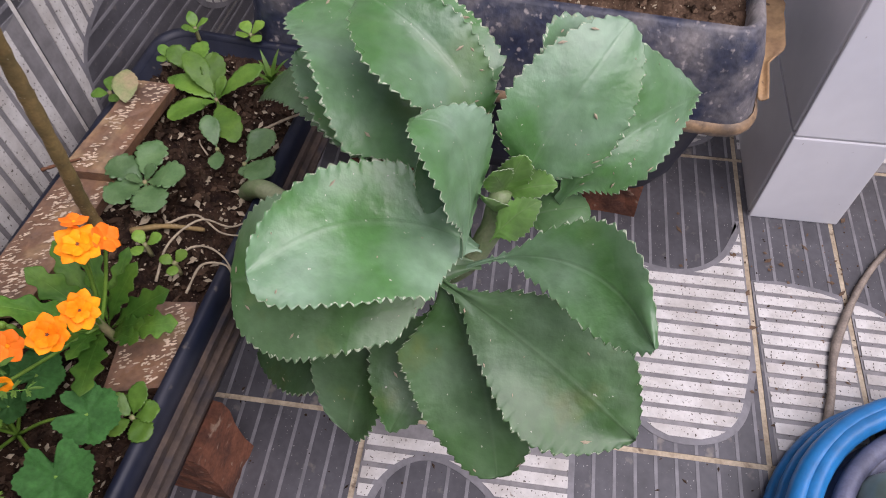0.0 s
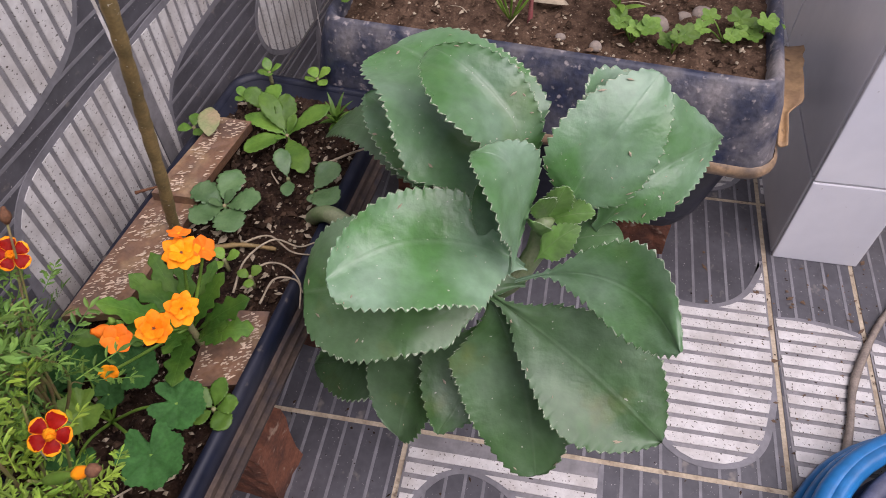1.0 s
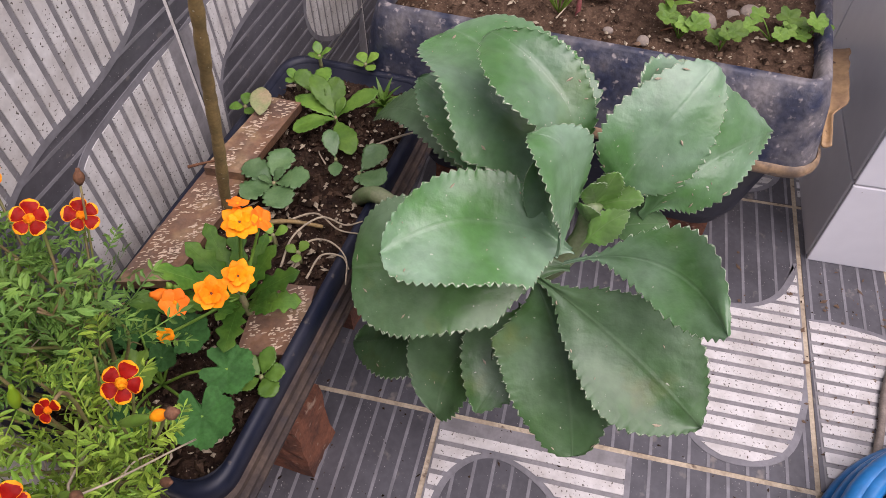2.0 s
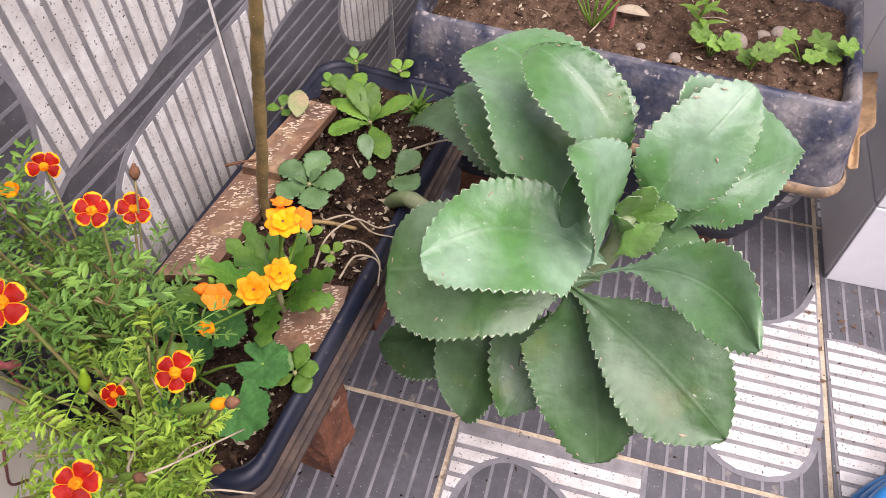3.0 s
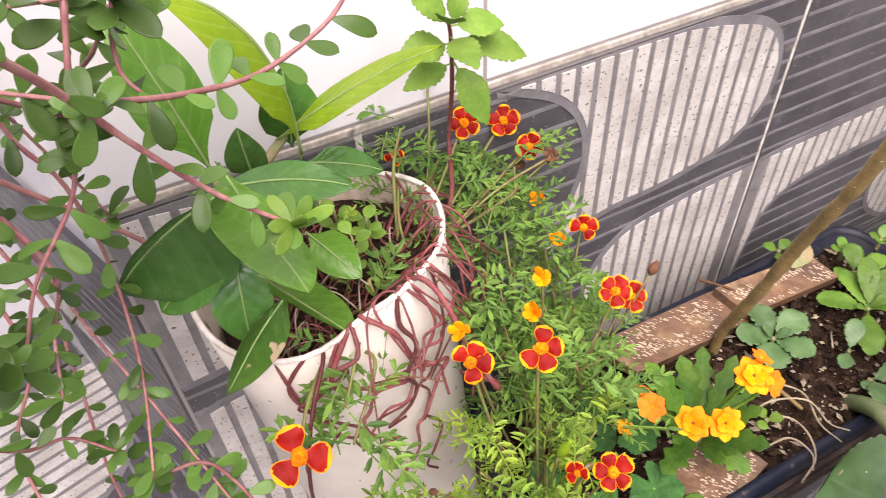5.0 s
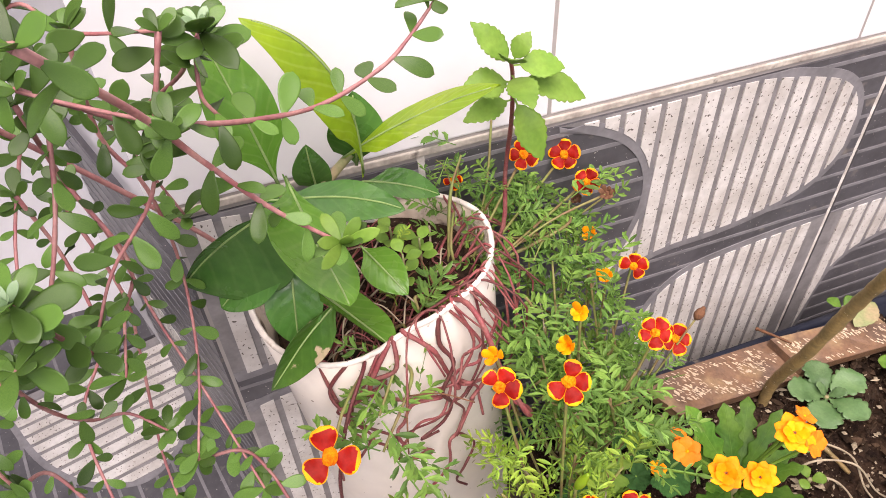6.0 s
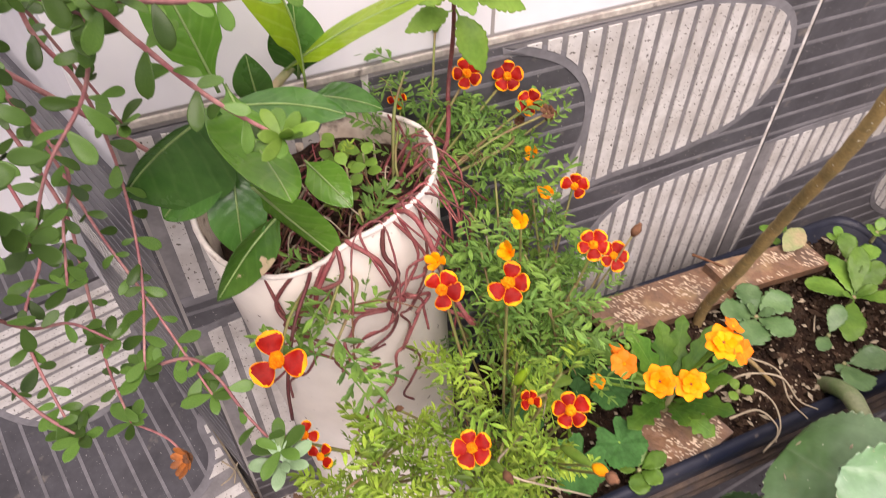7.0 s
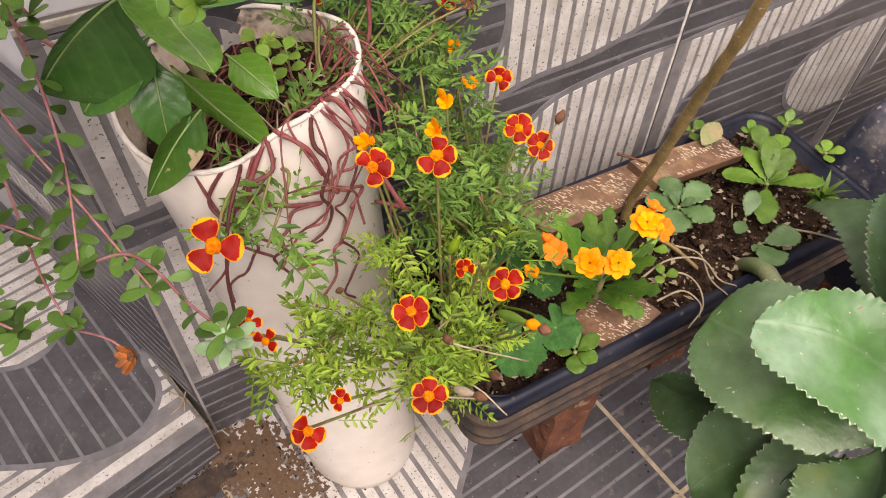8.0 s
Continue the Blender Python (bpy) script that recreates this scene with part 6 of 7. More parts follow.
shrub_leaf("shrub_damaged", 5, (0.047, 0.358, 0.588), (0.067, 0.296, 0.548), (0.061, 0.323, 0.574), (0.067, 0.333, 0.561), (0.067, 0.311, 0.579), 0.89, 1.21, "leaf with dry tan blotches")
shrub_leaf("shrub_lime", 6, (-0.009, 0.394, 0.624), (-0.004, 0.34, 0.747), (-0.002, 0.382, 0.704), (0.012, 0.369, 0.688), (-0.009, 0.386, 0.697), 0.76, 0.98, "lime-green new leaf")
shrub_leaf("shrub_lime", 7, (-0.025, 0.385, 0.63), (0.051, 0.46, 0.703), (0.012, 0.421, 0.67), (-0.001, 0.431, 0.673), (0.024, 0.411, 0.667), 0.82, 1.08, "lime-green new leaf")
plain_shrub_leaf("shrub_mid", 8, (0.016, 0.337, 0.655), (-0.012, 0.32, 0.742), 0.036, (0.8, 0.0, 0.4))
plain_shrub_leaf("shrub_leaf", 9, (-0.028, 0.396, 0.62), (-0.02, 0.398, 0.68), 0.036, (0.9, -0.2, 0.2))
plain_shrub_leaf("shrub_leaf", 10, (-0.02, 0.366, 0.615), (-0.012, 0.362, 0.658), 0.024, (0.8, -0.3, 0.4))
plain_shrub_leaf("shrub_leaf", 11, (-0.02, 0.395, 0.612), (0.004, 0.442, 0.6), 0.024, (0.3, 0, 1))
plain_shrub_leaf("shrub_leaf", 12, (0.03, 0.332, 0.62), (0.056, 0.32, 0.566), 0.034, (0.9, -0.2, 0.4))
plain_shrub_leaf("shrub_leaf", 13, (0.03, 0.338, 0.628), (0.028, 0.285, 0.59), 0.04, (0.5, -0.4, 0.9))
plain_shrub_leaf("shrub_mid", 14, (0.01, 0.38, 0.585), (0.052, 0.395, 0.57), 0.026, (0.5, -0.3, 0.9))

# small weed shoots inside the pot
shoot = plant("weed", (0.02, 0.42, 0.526), "soft green weed shoots in the pot soil", "weed")
for k, (b0, hgt) in enumerate([((0.02, 0.405, 0.526), 0.06), ((0.0, 0.425, 0.526), 0.05), ((-0.015, 0.41, 0.526), 0.055)]):
    bv = Vector(b0)
    tp = bv + Vector((0.012, -0.004, hgt))
    add(shoot, "stem", tube("stem", [bv, bv.lerp(tp, 0.5) + Vector((0.003, 0, 0)), tp], 0.001, 0.0008, M["stem_pale"], 8, 5))
    for q in range(6):
        a = q * 1.9 + k
        c = bv.lerp(tp, 0.55 + 0.09 * q)
        add(shoot, "leaf", leaf("leaf", M["weed_leaf"], c, c + Vector((math.cos(a) * 0.013, math.sin(a) * 0.013, 0.004)), 0.009, (0.2, -0.1, 1), 0.05, 0.15, "oval", thick=0.0006, ns=12, nv=6, stalk=0.15))

# nettle-leaved weed standing behind the pot
nettle = plant("nettle_weed", (0.012, 0.47, 0.526), "upright weed with toothed light green leaves", "weed")
add(nettle, "stem", tube("stem", [(0.012, 0.465, 0.526), (0.02, 0.482, 0.565), (0.008, 0.49, 0.605), (0.014, 0.49, 0.65), (0.022, 0.485, 0.685), (0.028, 0.48, 0.7)], 0.0019, 0.0012, M["red_stem"], 20, 6))
for k, (b0, t0, w) in enumerate([((0.027, 0.481, 0.697), (0.012, 0.462, 0.722), 0.016), ((0.027, 0.481, 0.697), (0.045, 0.47, 0.712), 0.016), ((0.027, 0.482, 0.697), (0.036, 0.512, 0.692), 0.018), ((0.024, 0.486, 0.685), (0.038, 0.528, 0.668), 0.02), ((0.022, 0.485, 0.683), (0.018, 0.452, 0.684), 0.02),
                                 ((0.018, 0.488, 0.67), (0.04, 0.498, 0.632), 0.02), ((0.026, 0.482, 0.69), (0.058, 0.478, 0.686), 0.018), ((0.018, 0.488, 0.668), (0.015, 0.455, 0.66), 0.016), ((0.028, 0.481, 0.7), (0.028, 0.492, 0.716), 0.012)]):
    add(nettle, "leaf", leaf("leaf", M["weed_leaf"], b0, t0, w, (0.5, -0.2, 0.9), 0.06, 0.18, "lance", teeth=9, tooth=0.1, thick=0.0006, ns=32, nv=6, stalk=0.12, ripple=0.08, seed=k))

# ---- fleshy creeper hanging into the view ----
creeper = plant("jade_creeper", (-0.005, 0.345, 0.525), "fleshy creeper with reddish stems and small spoon-shaped leaves", "creeper")
v, f = leaf_data((0, 0, 0), (1, 0, 0), 0.5, (0, 0, 1), -0.03, 0.2, "spoon", thick=0.07, ns=12, nv=6)
jl = [mesh_of("leaf", v, f, M["jade_leaf"])]
v, f = leaf_data((0, 0, 0), (1, 0, 0), 0.42, (0, 0, 1), 0.05, 0.26, "spoon", thick=0.06, ns=12, nv=6)
jl.append(mesh_of("leaf", v, f, M["jade_leaf"]))
pale_leaf = mesh_of("leaf", v, f, M["pale_jade"])
rnd = random.Random(33)
CI = creeper.matrix_world.inverted()


def fleshy_leaf(p, d, up, ln, pale=False):
    ob = new("leaf", pale_leaf if pale else rnd.choice(jl))
    ob.parent = creeper
    x = Vector(d).normalized()
    z = (Vector(up) - x * Vector(up).dot(x)).normalized()
    y = z.cross(x)
    m = Matrix((x, y, z)).transposed().to_4x4()
    ob.matrix_basis = CI @ Matrix.Translation(p) @ m @ Matrix.Diagonal((ln, ln, ln, 1))


def jade_stem(k, r0, r1, *pts, leafy=True, tuft=True, size=1.0):
    """One shoot: its stem, leaves in opposite pairs and, where it ends free, a tuft."""
    turn = rnd.uniform(0, 3)
    add(creeper, "stem", tube("stem", pts, r0 * 0.88, r1 * 0.88, M["pink_stem"], 26, 7, 0.08, k))
    if not leafy:
        return
    p0, p1 = Vector(pts[0]), Vector(pts[1])
    for q in range(4):
        w = q * 1.57 + k
        fleshy_leaf(p0, (p0 - p1).normalized() * 0.6 + Vector((math.cos(w), math.sin(w), 0.2)), (0.6, 0, 0.7), rnd.uniform(0.01, 0.016))
    line = smooth_path(pts, 60)
    step, run = 0.0125, 0.004
    for a, b in zip(line, line[1:]):
        run += (b - a).length
        if run > step:
            run = 0
            turn += 1.57
            t = (b - a).normalized()
            x = t.orthogonal().normalized()
            y = t.cross(x)
            for sgn in (1, -1):
                if rnd.random() < 0.22:
                    continue
                d = (x * math.cos(turn) + y * math.sin(turn)) * sgn
                n = Vector((0.65 + rnd.gauss(0, 0.35), rnd.gauss(0, 0.35), 0.7 + rnd.gauss(0, 0.25))).normalized()
                flat = d - n * d.dot(n) * 0.75
                fleshy_leaf(a, flat + t * 0.4, n, size * rnd.uniform(0.009, 0.0165))
    end = line[-1]
    if tuft:
        for q in range(6):
            w = q * 1.05 + rnd.random()
            fleshy_leaf(end, Vector((math.cos(w), math.sin(w), 0.5 - 0.1 * q)), (0, 0, 1), rnd.uniform(0.012, 0.02))


jade_stem(0, 0.0017, 0.001, (0.169, 0.265, 0.828), (0.133, 0.284, 0.784), (0.114, 0.299, 0.748), (0.109, 0.32, 0.713), (0.111, 0.345, 0.685), size=1.2)
jade_stem(1, 0.0014, 0.0009, (0.118, 0.292, 0.769), (0.105, 0.32, 0.755), (0.093, 0.351, 0.746), (0.087, 0.381, 0.752), (0.082, 0.397, 0.76), (0.077, 0.412, 0.771), size=1.2)
jade_stem(2, 0.0014, 0.0009, (0.078, 0.299, 0.785), (0.082, 0.287, 0.752), (0.068, 0.274, 0.708), (0.073, 0.247, 0.679), (0.083, 0.231, 0.655), size=1.2)
jade_stem(3, 0.0014, 0.0009, (0.039, 0.266, 0.776), (0.039, 0.262, 0.728), (0.037, 0.272, 0.692), (0.023, 0.272, 0.626), (0.043, 0.262, 0.569), (0.082, 0.244, 0.531))
jade_stem(4, 0.0014, 0.0009, (0.082, 0.244, 0.531), (0.09, 0.269, 0.535), (0.11, 0.28, 0.534), (0.137, 0.287, 0.528), (0.166, 0.297, 0.524))
jade_stem(5, 0.0014, 0.0009, (0.059, 0.24, 0.761), (0.016, 0.237, 0.693), (-0.008, 0.241, 0.636), (0.017, 0.248, 0.59), (0.05, 0.259, 0.556), (0.111, 0.274, 0.521))
jade_stem(6, 0.0014, 0.0009, (-0.007, 0.209, 0.681), (-0.01, 0.214, 0.629), (0.014, 0.215, 0.584), (0.052, 0.195, 0.566), (0.105, 0.2, 0.535))
jade_stem(7, 0.0014, 0.0009, (0.086, 0.187, 0.65), (0.072, 0.191, 0.604), (0.059, 0.2, 0.572), (0.053, 0.217, 0.559), (0.065, 0.234, 0.546))
jade_stem(8, 0.0014, 0.0009, (-0.011, 0.243, 0.745), (-0.02, 0.258, 0.713), (-0.024, 0.269, 0.676), (-0.01, 0.283, 0.636))
jade_stem(9, 0.0014, 0.0009, (0.083, 0.247, 0.778), (0.079, 0.27, 0.758), (0.077, 0.289, 0.741), size=1.2)
jade_stem(10, 0.0014, 0.0009, (0.046, 0.245, 0.74), (0.06, 0.236, 0.712), (0.101, 0.225, 0.697), (0.14, 0.214, 0.703), size=1.2)
jade_stem(11, 0.0014, 0.0009, (0.099, 0.168, 0.588), (0.089, 0.18, 0.579), (0.103, 0.193, 0.551), (0.116, 0.205, 0.539))
jade_stem(12, 0.002, 0.0017, (-0.005, 0.345, 0.524), (-0.03, 0.29, 0.6), (-0.025, 0.22, 0.7), (0.03, 0.19, 0.78), (0.1, 0.22, 0.84), (0.169, 0.265, 0.828), leafy=False)
jade_stem(13, 0.0012, 0.0009, (-0.025, 0.22, 0.7), (0.0, 0.2, 0.66), (0.05, 0.19, 0.63), (0.086, 0.187, 0.65), tuft=False)
jade_stem(14, 0.0012, 0.0009, (0.03, 0.19, 0.78), (0.05, 0.22, 0.79), (0.083, 0.247, 0.778), (0.118, 0.292, 0.769), tuft=False, size=1.2)
jade_stem(15, 0.0012, 0.0009, (0.0, 0.2, 0.74), (-0.005, 0.22, 0.76), (0.01, 0.25, 0.78), (0.039, 0.266, 0.776), (0.078, 0.299, 0.785), tuft=False, size=1.2)
jade_stem(16, 0.0012, 0.0009, (0.086, 0.187, 0.65), (0.1, 0.17, 0.62), (0.099, 0.168, 0.588), tuft=False)
jade_stem(17, 0.0014, 0.0009, (-0.02, 0.225, 0.66), (0.0, 0.235, 0.6), (0.01, 0.23, 0.56), (0.04, 0.22, 0.5), (0.07, 0.22, 0.47))
jade_stem(18, 0.0014, 0.0009, (0.016, 0.237, 0.693), (0.035, 0.25, 0.65), (0.03, 0.235, 0.61), (0.05, 0.225, 0.585))
jade_stem(20, 0.0014, 0.0011, (-0.019, 0.284, 0.705), (0.012, 0.304, 0.733), (0.042, 0.315, 0.764), tuft=False, size=1.2)
jade_stem(21, 0.0014, 0.0011, (0.11, 0.231, 0.67), (0.123, 0.225, 0.702), (0.131, 0.222, 0.725), tuft=False, size=1.2)
jade_stem(22, 0.0012, 0.0009, (0.069, 0.314, 0.777), (0.073, 0.309, 0.766), (0.079, 0.307, 0.755), (0.082, 0.312, 0.745), tuft=False, size=1.5)
for at, ln in (((0.069, 0.314, 0.777), 0.023), ((0.131, 0.222, 0.725), 0.022)):
    for q in range(10):
        w = q * 2.4
        fleshy_leaf(Vector(at) - Vector((0, 0, 0.0025 * (q % 4))), Vector((math.cos(w), math.sin(w), 0.7 - 0.13 * q)), (0.5, 0, 0.8), ln * rnd.uniform(0.75, 1.1))
    for q in range(4):
        fleshy_leaf(Vector(at) + Vector((0, 0, 0.001)), Vector((math.cos(q * 1.57 + 0.5), math.sin(q * 1.57 + 0.5), 1.2)), (0.5, 0, 0.8), ln * 0.42, True)
for q in range(6):
    add(creeper, "leaf", leaf("leaf", M["weed_leaf"], (0.111, 0.345, 0.685), Vector((0.113, 0.347, 0.685)) + Vector((math.cos(q * 2.4) * 0.5, math.sin(q * 2.4), 0.9 - 0.16 * q)).normalized() * (0.012 + 0.0018 * q), 0.0065, (0.8, 0, 0.5), 0.05, 0.2, "spoon", thick=0.0012, ns=12, nv=6), "bright young leaf")
ros = Vector((0.172, 0.296, 0.522))
for q in range(8):
    w = q * 2.4
    fleshy_leaf(ros - Vector((0, 0, 0.0015 * (q % 4))), Vector((math.cos(w), math.sin(w), 0.55 - 0.08 * q)), (0.2, 0, 1), 0.012 + 0.0012 * q, True)
blossom(creeper, (0.114, 0.246, 0.472), (0.4, -0.5, 0.7), 0.0095, 8, M["withered"], M["dry"], "withered_flower", 112, 0.7, 1.3, disc_r=0.4)
add(creeper, "stalk", tube("stalk", [(0.07, 0.22, 0.47), (0.095, 0.238, 0.475), (0.114, 0.246, 0.472)], 0.0008, 0.0008, M["pink_stem"], 8, 5))


# ---- weeds, stones in the trough ----
def clover(name, at, n, R, seed, label):
    rr = random.Random(seed)
    c = Vector(at)
    ob = plant(name, c, label, "weed", "trough weeds")
    for k in range(n):
        a = k * 2.4
        e = c + Vector((math.cos(a) * R * rr.uniform(0.4, 1), math.sin(a) * R * rr.uniform(0.3, 0.8), rr.uniform(0.012, 0.03)))
        add(ob, "leaf", disc_leaf("leaf", M["clover_leaf"], e, (0.1, -0.35, 1), (math.cos(a), math.sin(a), 0), rr.uniform(0.01, 0.016), 5, 0.2, 0.1, k))
        add(ob, "stalk", tube("stalk", [c, c.lerp(e, 0.6) + Vector((0, 0, 0.004)), e], 0.0009, 0.0007, M["weed_leaf"], 6, 4))
    return ob


clover("clover_weed", (0.53, 1.062, 0.35), 7, 0.034, 1, "low weed with small rounded green leaves")
clover("clover_weed", (0.632, 1.078, 0.35), 6, 0.03, 2, "low weed with small rounded green leaves")
clover("clover_weed", (0.67, 1.09, 0.35), 3, 0.02, 3, "single rounded weed leaf at the trough rim")
clover("clover_weed", (0.575, 1.05, 0.35), 3, 0.012, 5, "tiny green weed sprout in the trough")
clover("clover_weed", (0.2, 1.08, 0.37), 6, 0.035, 6, "weed hanging over the trough corner")
herb = plant("herb_weed", (0.51, 1.105, 0.35), "upright weed with narrow bright green leaves", "weed")
add(herb, "stem", tube("stem", [(0.51, 1.105, 0.35), (0.512, 1.102, 0.38), (0.514, 1.1, 0.405)], 0.0018, 0.0012, M["weed_leaf"], 8, 5))
for k in range(10):
    a, z = k * 2.4, 0.365 + 0.0042 * k
    c = Vector((0.512, 1.102, z))
    add(herb, "leaf", leaf("leaf", M["weed_leaf"], c, c + Vector((math.cos(a) * 0.03, math.sin(a) * 0.03, 0.008)), 0.009, (0, 0, 1), 0.06, 0.2, "lance", thick=0.0006, ns=14, nv=4))
grass = plant("grass_tuft", (0.39, 1.085, 0.35), "thin tuft of grass blades", "grass")
for k in range(9):
    a = k * 0.8
    c = Vector((0.39, 1.085, 0.35))
    add(grass, "blade", leaf("blade", M["weed_leaf"], c, c + Vector((math.cos(a) * 0.03, math.sin(a) * 0.02, 0.05 + 0.006 * (k % 4))), 0.0026, (0, -1, 0.3), 0.1, 0.2, "lance", thick=0.0004, ns=12, nv=2))
litter("stick", "dark red stick standing in the trough", [(0.412, 1.085, 0.34), (0.413, 1.09, 0.4), (0.416, 1.095, 0.47)], 0.0035, M["red_stem"], 3, "stick")
for k, (at, r) in enumerate([((0.56, 1.1, 0.352), 0.014), ((0.59, 1.12, 0.352), 0.009), ((0.49, 1.045, 0.354), 0.008), ((0.45, 1.06, 0.352), 0.006), ((0.61, 1.13, 0.352), 0.012)]):
    bm = bmesh.new()
    bmesh.ops.create_icosphere(bm, subdivisions=2, radius=r)
    for vv in bm.verts:
        vv.co *= 1 + 0.25 * noise.noise(vv.co * 90 + Vector((k, 0, 0)))
        vv.co.z *= 0.6
    st = new("stone", from_bm("stone", bm, M["stone"], True))
    st.matrix_world = pose(*at)
    tagged(st, "small pale stone on the trough soil", "stone", group="stones")
dl = new("dry_leaf", leaf("dry_leaf", M["straw"], (0.41, 1.12, 0.356), (0.455, 1.112, 0.36), 0.016, (0, -0.2, 1), 0.1, 0.2, "oval", thick=0.0006, ns=16, nv=6))
tagged(dl, "dry tan leaf lying on the trough soil", "leaf")

rs = random.Random(91)
for k in range(22):
    host, lx, ly, z0 = (PL2, 0.2, 0.08, 0.2575) if k < 12 else (PL, 0.07, 0.2, 0.1605)
    a, ln = rs.uniform(0, 6.28), rs.uniform(0.012, 0.04)
    c = Vector((rs.uniform(-lx, lx), rs.uniform(-ly, ly), z0))
    d = Vector((math.cos(a), math.sin(a), 0)) * ln
    ob = litter("dry_stalk", "thin dry stalk lying on the soil", [host @ c, host @ (c + d * 0.5 + Vector((rs.uniform(-0.004, 0.004), 0, 0.003))), host @ (c + d)], rs.choice((0.0005, 0.0007, 0.001)), M["straw"] if k % 3 else M["dry"], k, "stalk")
    ob["group"] = "dry stalks"

# ---- hoses, cable, board by the pier ----
def coil(name, centre, rings, r, mat, label, seed, tail=None):
    rr = random.Random(seed)
    pts = []
    for k, (R, z) in enumerate(rings):
        for i in range(14):
            a = 2 * math.pi * i / 14 + 0.5
            f = i / 14
            R2, z2 = rings[min(k + 1, len(rings) - 1)]
            rad = R + (R2 - R) * f + rr.uniform(-0.003, 0.003)
            pts.append((centre[0] + rad * math.cos(a), centre[1] + rad * 0.92 * math.sin(a), z + (z2 - z) * f))
    if tail:
        pts += tail
    ob = new(name, tube(name, pts, r, r, mat, len(pts) * 4, 10))
    return tagged(ob, label, "hose")


coil("garden_hose", (0.985, 0.6), [(0.225, 0.012), (0.205, 0.014), (0.22, 0.034), (0.2, 0.037), (0.215, 0.057), (0.197, 0.06)], 0.0112, M["hose_blue"], "coiled bright blue garden hose on the floor", 1)
coil("garden_hose", (0.99, 0.605), [(0.178, 0.011), (0.158, 0.011), (0.176, 0.032), (0.156, 0.034), (0.17, 0.054)], 0.0105, M["hose_grey"], "coiled grey braided hose inside the blue coil", 2)
litter("cable", "dirty grey cable lying on the floor", [(0.84, 0.72, 0.006), (0.864, 0.801, 0.006), (0.878, 0.865, 0.006), (0.904, 0.925, 0.006), (0.935, 0.98, 0.006), (0.98, 1.036, 0.006), (1.06, 1.1, 0.006), (1.2, 1.15, 0.006)], 0.006, M["cable"], 4, "cable")
bottle = thing("bottle", pose(0.885, 0.665, 0.0), "green-grey plastic bottle standing inside the hose coil", "bottle")
V, F, m = [], [], 20
prof = [(0.0, 0.034), (0.004, 0.037), (0.06, 0.037), (0.085, 0.03), (0.1, 0.014), (0.118, 0.013)]
for z, r in prof:
    V += [(r * math.cos(2 * math.pi * k / m), r * math.sin(2 * math.pi * k / m), z) for k in range(m)]
for i in range(len(prof) - 1):
    F += [(i * m + k, i * m + (k + 1) % m, (i + 1) * m + (k + 1) % m, (i + 1) * m + k) for k in range(m)]
F += [tuple(range(m))[::-1], tuple((len(prof) - 1) * m + k for k in range(m))]
part("body", mesh_of("body", V, F, M["glass_green"]), bottle)
sheet_v, sheet_f = [], []
for j in range(25):
    f = j / 24
    half = (0.0045 if f < 0.3 else 0.0045 + 0.013 * min(1, (f - 0.3) / 0.12)) * (1 + 0.12 * noise.noise(Vector((f * 14, 2, 1))))
    for i in range(7):
        u = i / 3 - 1
        y = 1.0 + 0.19 * f
        sheet_v.append((0.711 + 0.022 * f + half * (u + 0.35) , y, 0.2765 + 0.004 * u * u + 0.002 * noise.noise(Vector((f * 9, u, 3)))))
for j in range(24):
    for i in range(6):
        a = j * 7 + i
        sheet_f.append((a, a + 1, a + 8, a + 7))
sheet = new("dry_husk", mesh_of("dry_husk", sheet_v, sheet_f, M["brown_board"]))
sheet.modifiers.new("thickness", "SOLIDIFY").thickness = 0.002
tagged(sheet, "curled tan dry husk lying along the trough lip", "husk")

# ---- left: raised threshold, reveal and white wall beyond ----
STEP = 0.075
SF = WALL @ pose(0, -0.031, 0, 0, 0, 103.3)  # local x runs into the opening along the reveal
STEP_FIELDS = [[(0.0, 0.0), (0.33, 0.0), (0.293, 0.03), (0.195, 0.028), (0.127, 0.076), (0.095, 0.157), (0.126, 0.278), (0.2, 0.386), (0.245, 0.434), (0.35, 0.6), (0.0, 0.6)],
               [(0.88, 0.03), (0.811, 0.05), (0.655, 0.067), (0.568, 0.117), (0.516, 0.174), (0.488, 0.25), (0.523, 0.328), (0.6, 0.42), (0.75, 0.5), (1.0, 0.55), (1.0, 0.03)]]
RISER = [(0.0, 0.0), (0.64, 0.0), (0.52, 0.04), (0.4, 0.09), (0.25, 0.12), (0.0, 0.13)]
step = new("step", box_mesh("step", 1.0, 1.383, STEP - TH, M["grout"], 0))
step.matrix_world = SF @ pose(0.5 + TH, 0.6915, 0)
tagged(step, "raised threshold paved with grey and white relief tiles", "step", kind="structure")
for i in range(3):
    for j in range(2):
        t = new("tile", tile_mesh("tile", STEP_FIELDS if (i + j) % 2 == 0 else [UPPER, LOWER]))
        t.parent = step
        t.matrix_world = SF @ pose(TILE * j, TILE * i, STEP - TH)
for i in range(3):
    t = new("tile", tile_mesh("tile", [RISER], 0, 1, 0.0, (STEP - TH) / TILE))
    t.parent = step
    t.matrix_world = SF @ pose(TH, TILE * (i + 1), 0, 0, 0, -90) @ UPRIGHT
scatter("floor_debris", "black dirt along the foot of the threshold", SF @ pose(-0.008, 0.12, 0), 0.008, 0.15, 0.0006, 520, (0.0008, 0.0012, 0.0018, 0.0028), M["crumb"], 23, 0.35)
mud_film("dark mud along the foot of the threshold", SF @ pose(-0.022, 0.13, 0.0008), 0.024, 0.2, 3, -0.3, mat="ledge_mud")
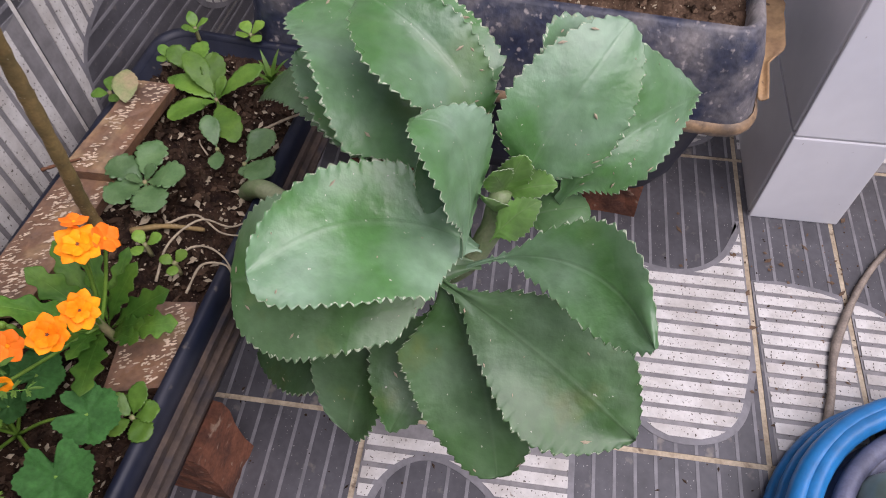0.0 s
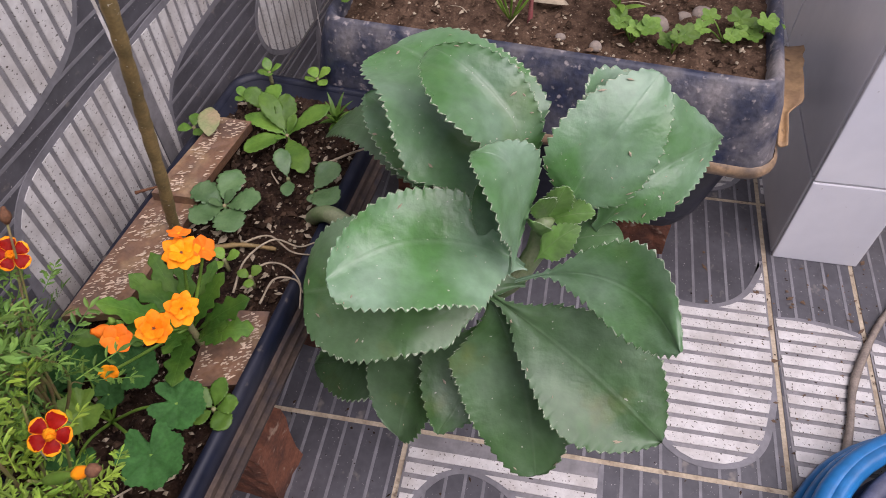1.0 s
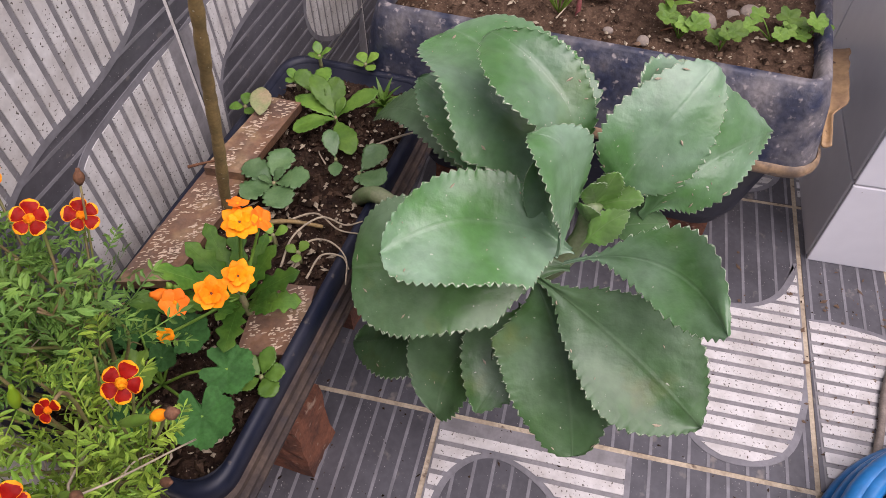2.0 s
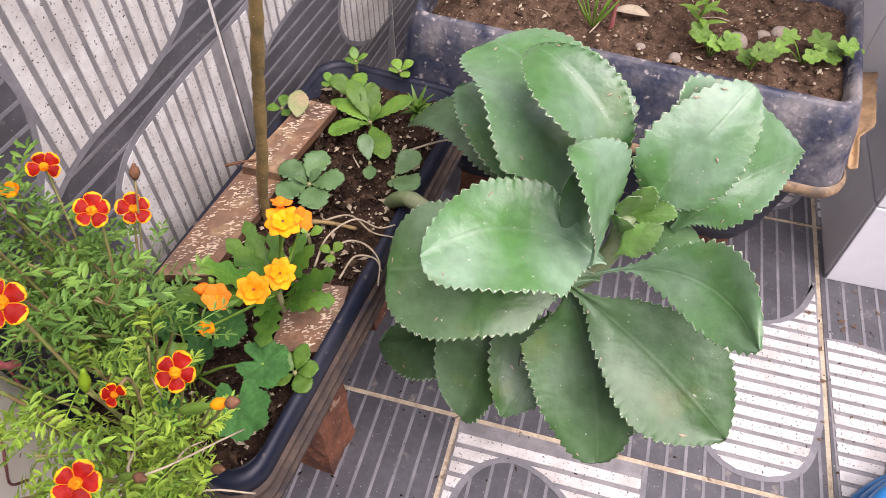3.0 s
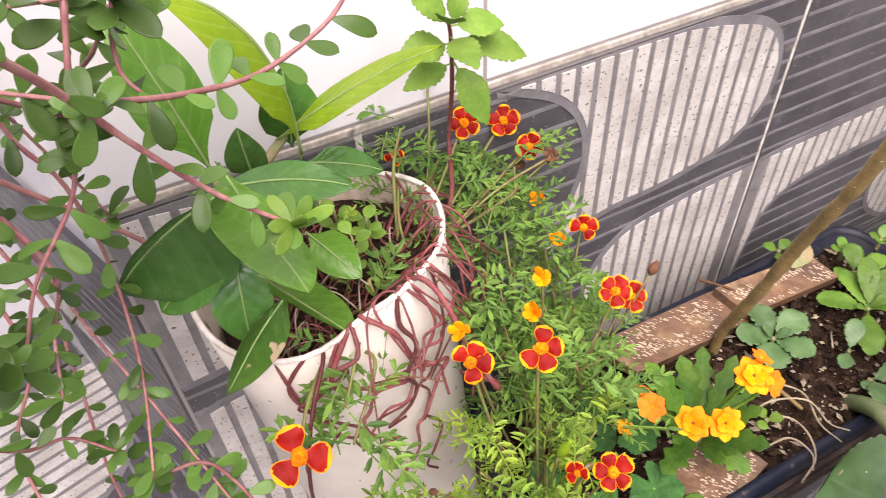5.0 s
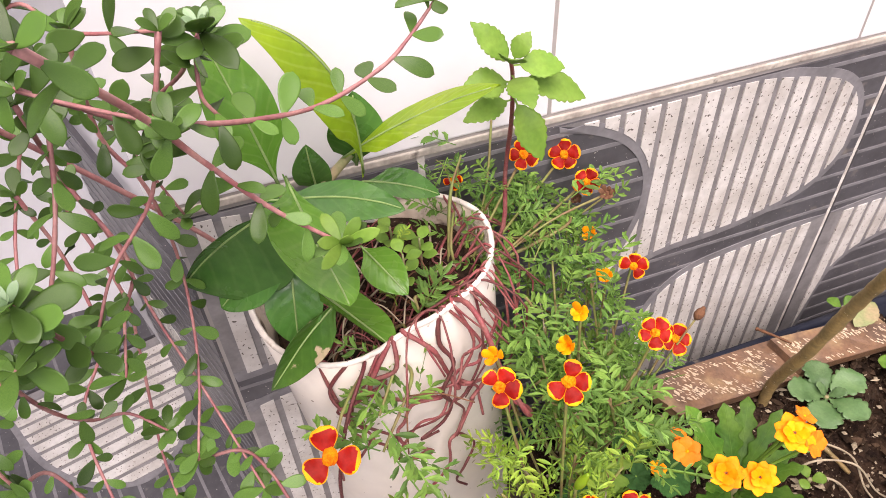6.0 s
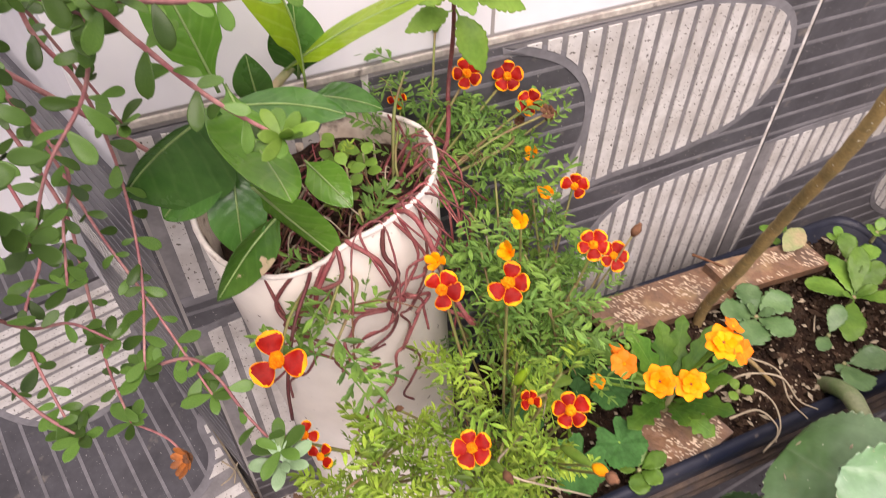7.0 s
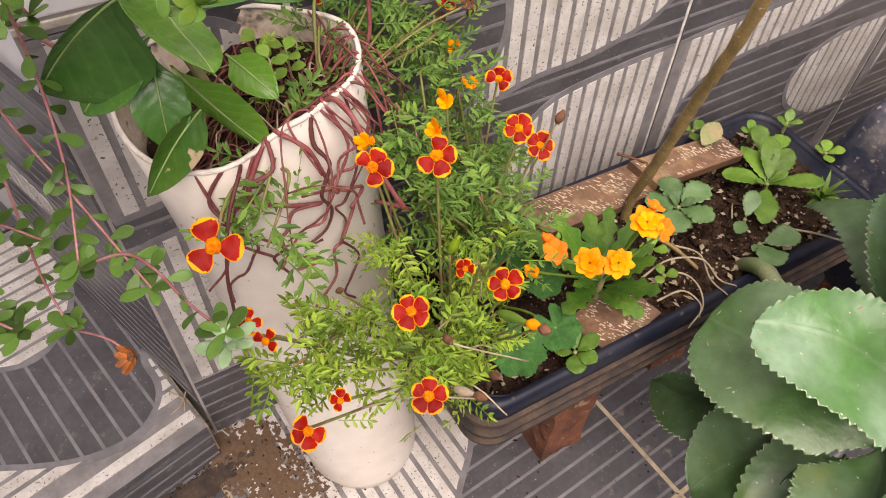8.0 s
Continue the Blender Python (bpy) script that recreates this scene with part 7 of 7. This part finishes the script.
scatter("mud_stain", "brown mud film on the floor before the threshold", SF @ pose(-0.05, 0.07, 0), 0.05, 0.085, 0.0014, 170, (0.001, 0.0015, 0.0025, 0.004), M["mud"], 24, 0.1)
back = new("wall_back", box_mesh("wall_back", 1.6, 0.1, 2.6, M["white_tile"], 0))
back.matrix_world = WALL @ pose(-0.7, 0.56, 0)
tagged(back, "white tiled wall behind the raised threshold", "wall", kind="structure")
RV = Vector((-0.97, -0.24, 0)).normalized()
corner = Vector((-0.0705, 0.2685, 0))
reveal = new("wall_reveal", box_mesh("wall_reveal", 0.62, 0.05, 2.6, M["white_tile"], 0))
ang = math.degrees(math.atan2(-RV.y, -RV.x))
reveal.matrix_world = Matrix.Translation(corner + RV * 0.312) @ pose(0, 0, 0, 0, 0, ang) @ pose(0, 0.0265 + 0.004, 0)
tagged(reveal, "side of the wall opening, white above a grey relief tile", "wall", kind="structure")
t = new("tile", tile_mesh("tile", [SLIVER], 0.25, 1.0, 0.0, 1.0))
t.parent = reveal
t.matrix_world = Matrix.Translation(corner + RV * TILE * 0.75 + Vector((0, 0, STEP))) @ pose(0, 0, 0, 0, 0, ang) @ pose(0, TH, 0) @ UPRIGHT
# added slab, out of view, that keeps sun off the threshold
shade_slab = new("ceiling", box_mesh("ceiling", 2.72, 1.065, 0.1, M["wall_plaster"], 0))
shade_slab.matrix_world = pose(-0.41, -0.6525, 1.4)
tagged(shade_slab, "unseen plain slab added to shade the threshold", "ceiling", kind="structure")
# second added slab, never in view: cuts skylight inside the opening
inner = new("ceiling", box_mesh("ceiling", 1.6, 1.45, 0.1, M["wall_plaster"], 0))
inner.matrix_world = pose(-0.95, 0.6, 1.4)
tagged(inner, "unseen plain slab added over the opening to darken it", "ceiling", kind="structure")
for k, pts in enumerate([[(-0.11, 0.245, STEP + 0.001), (-0.09, 0.255, STEP + 0.003), (-0.075, 0.25, STEP + 0.001)], [(-0.1, 0.262, STEP + 0.001), (-0.085, 0.25, STEP + 0.002), (-0.08, 0.235, STEP + 0.001)]]):
    litter("dry_root", "pale dry root lying on the threshold", pts, 0.0013, M["straw"], 40 + k)
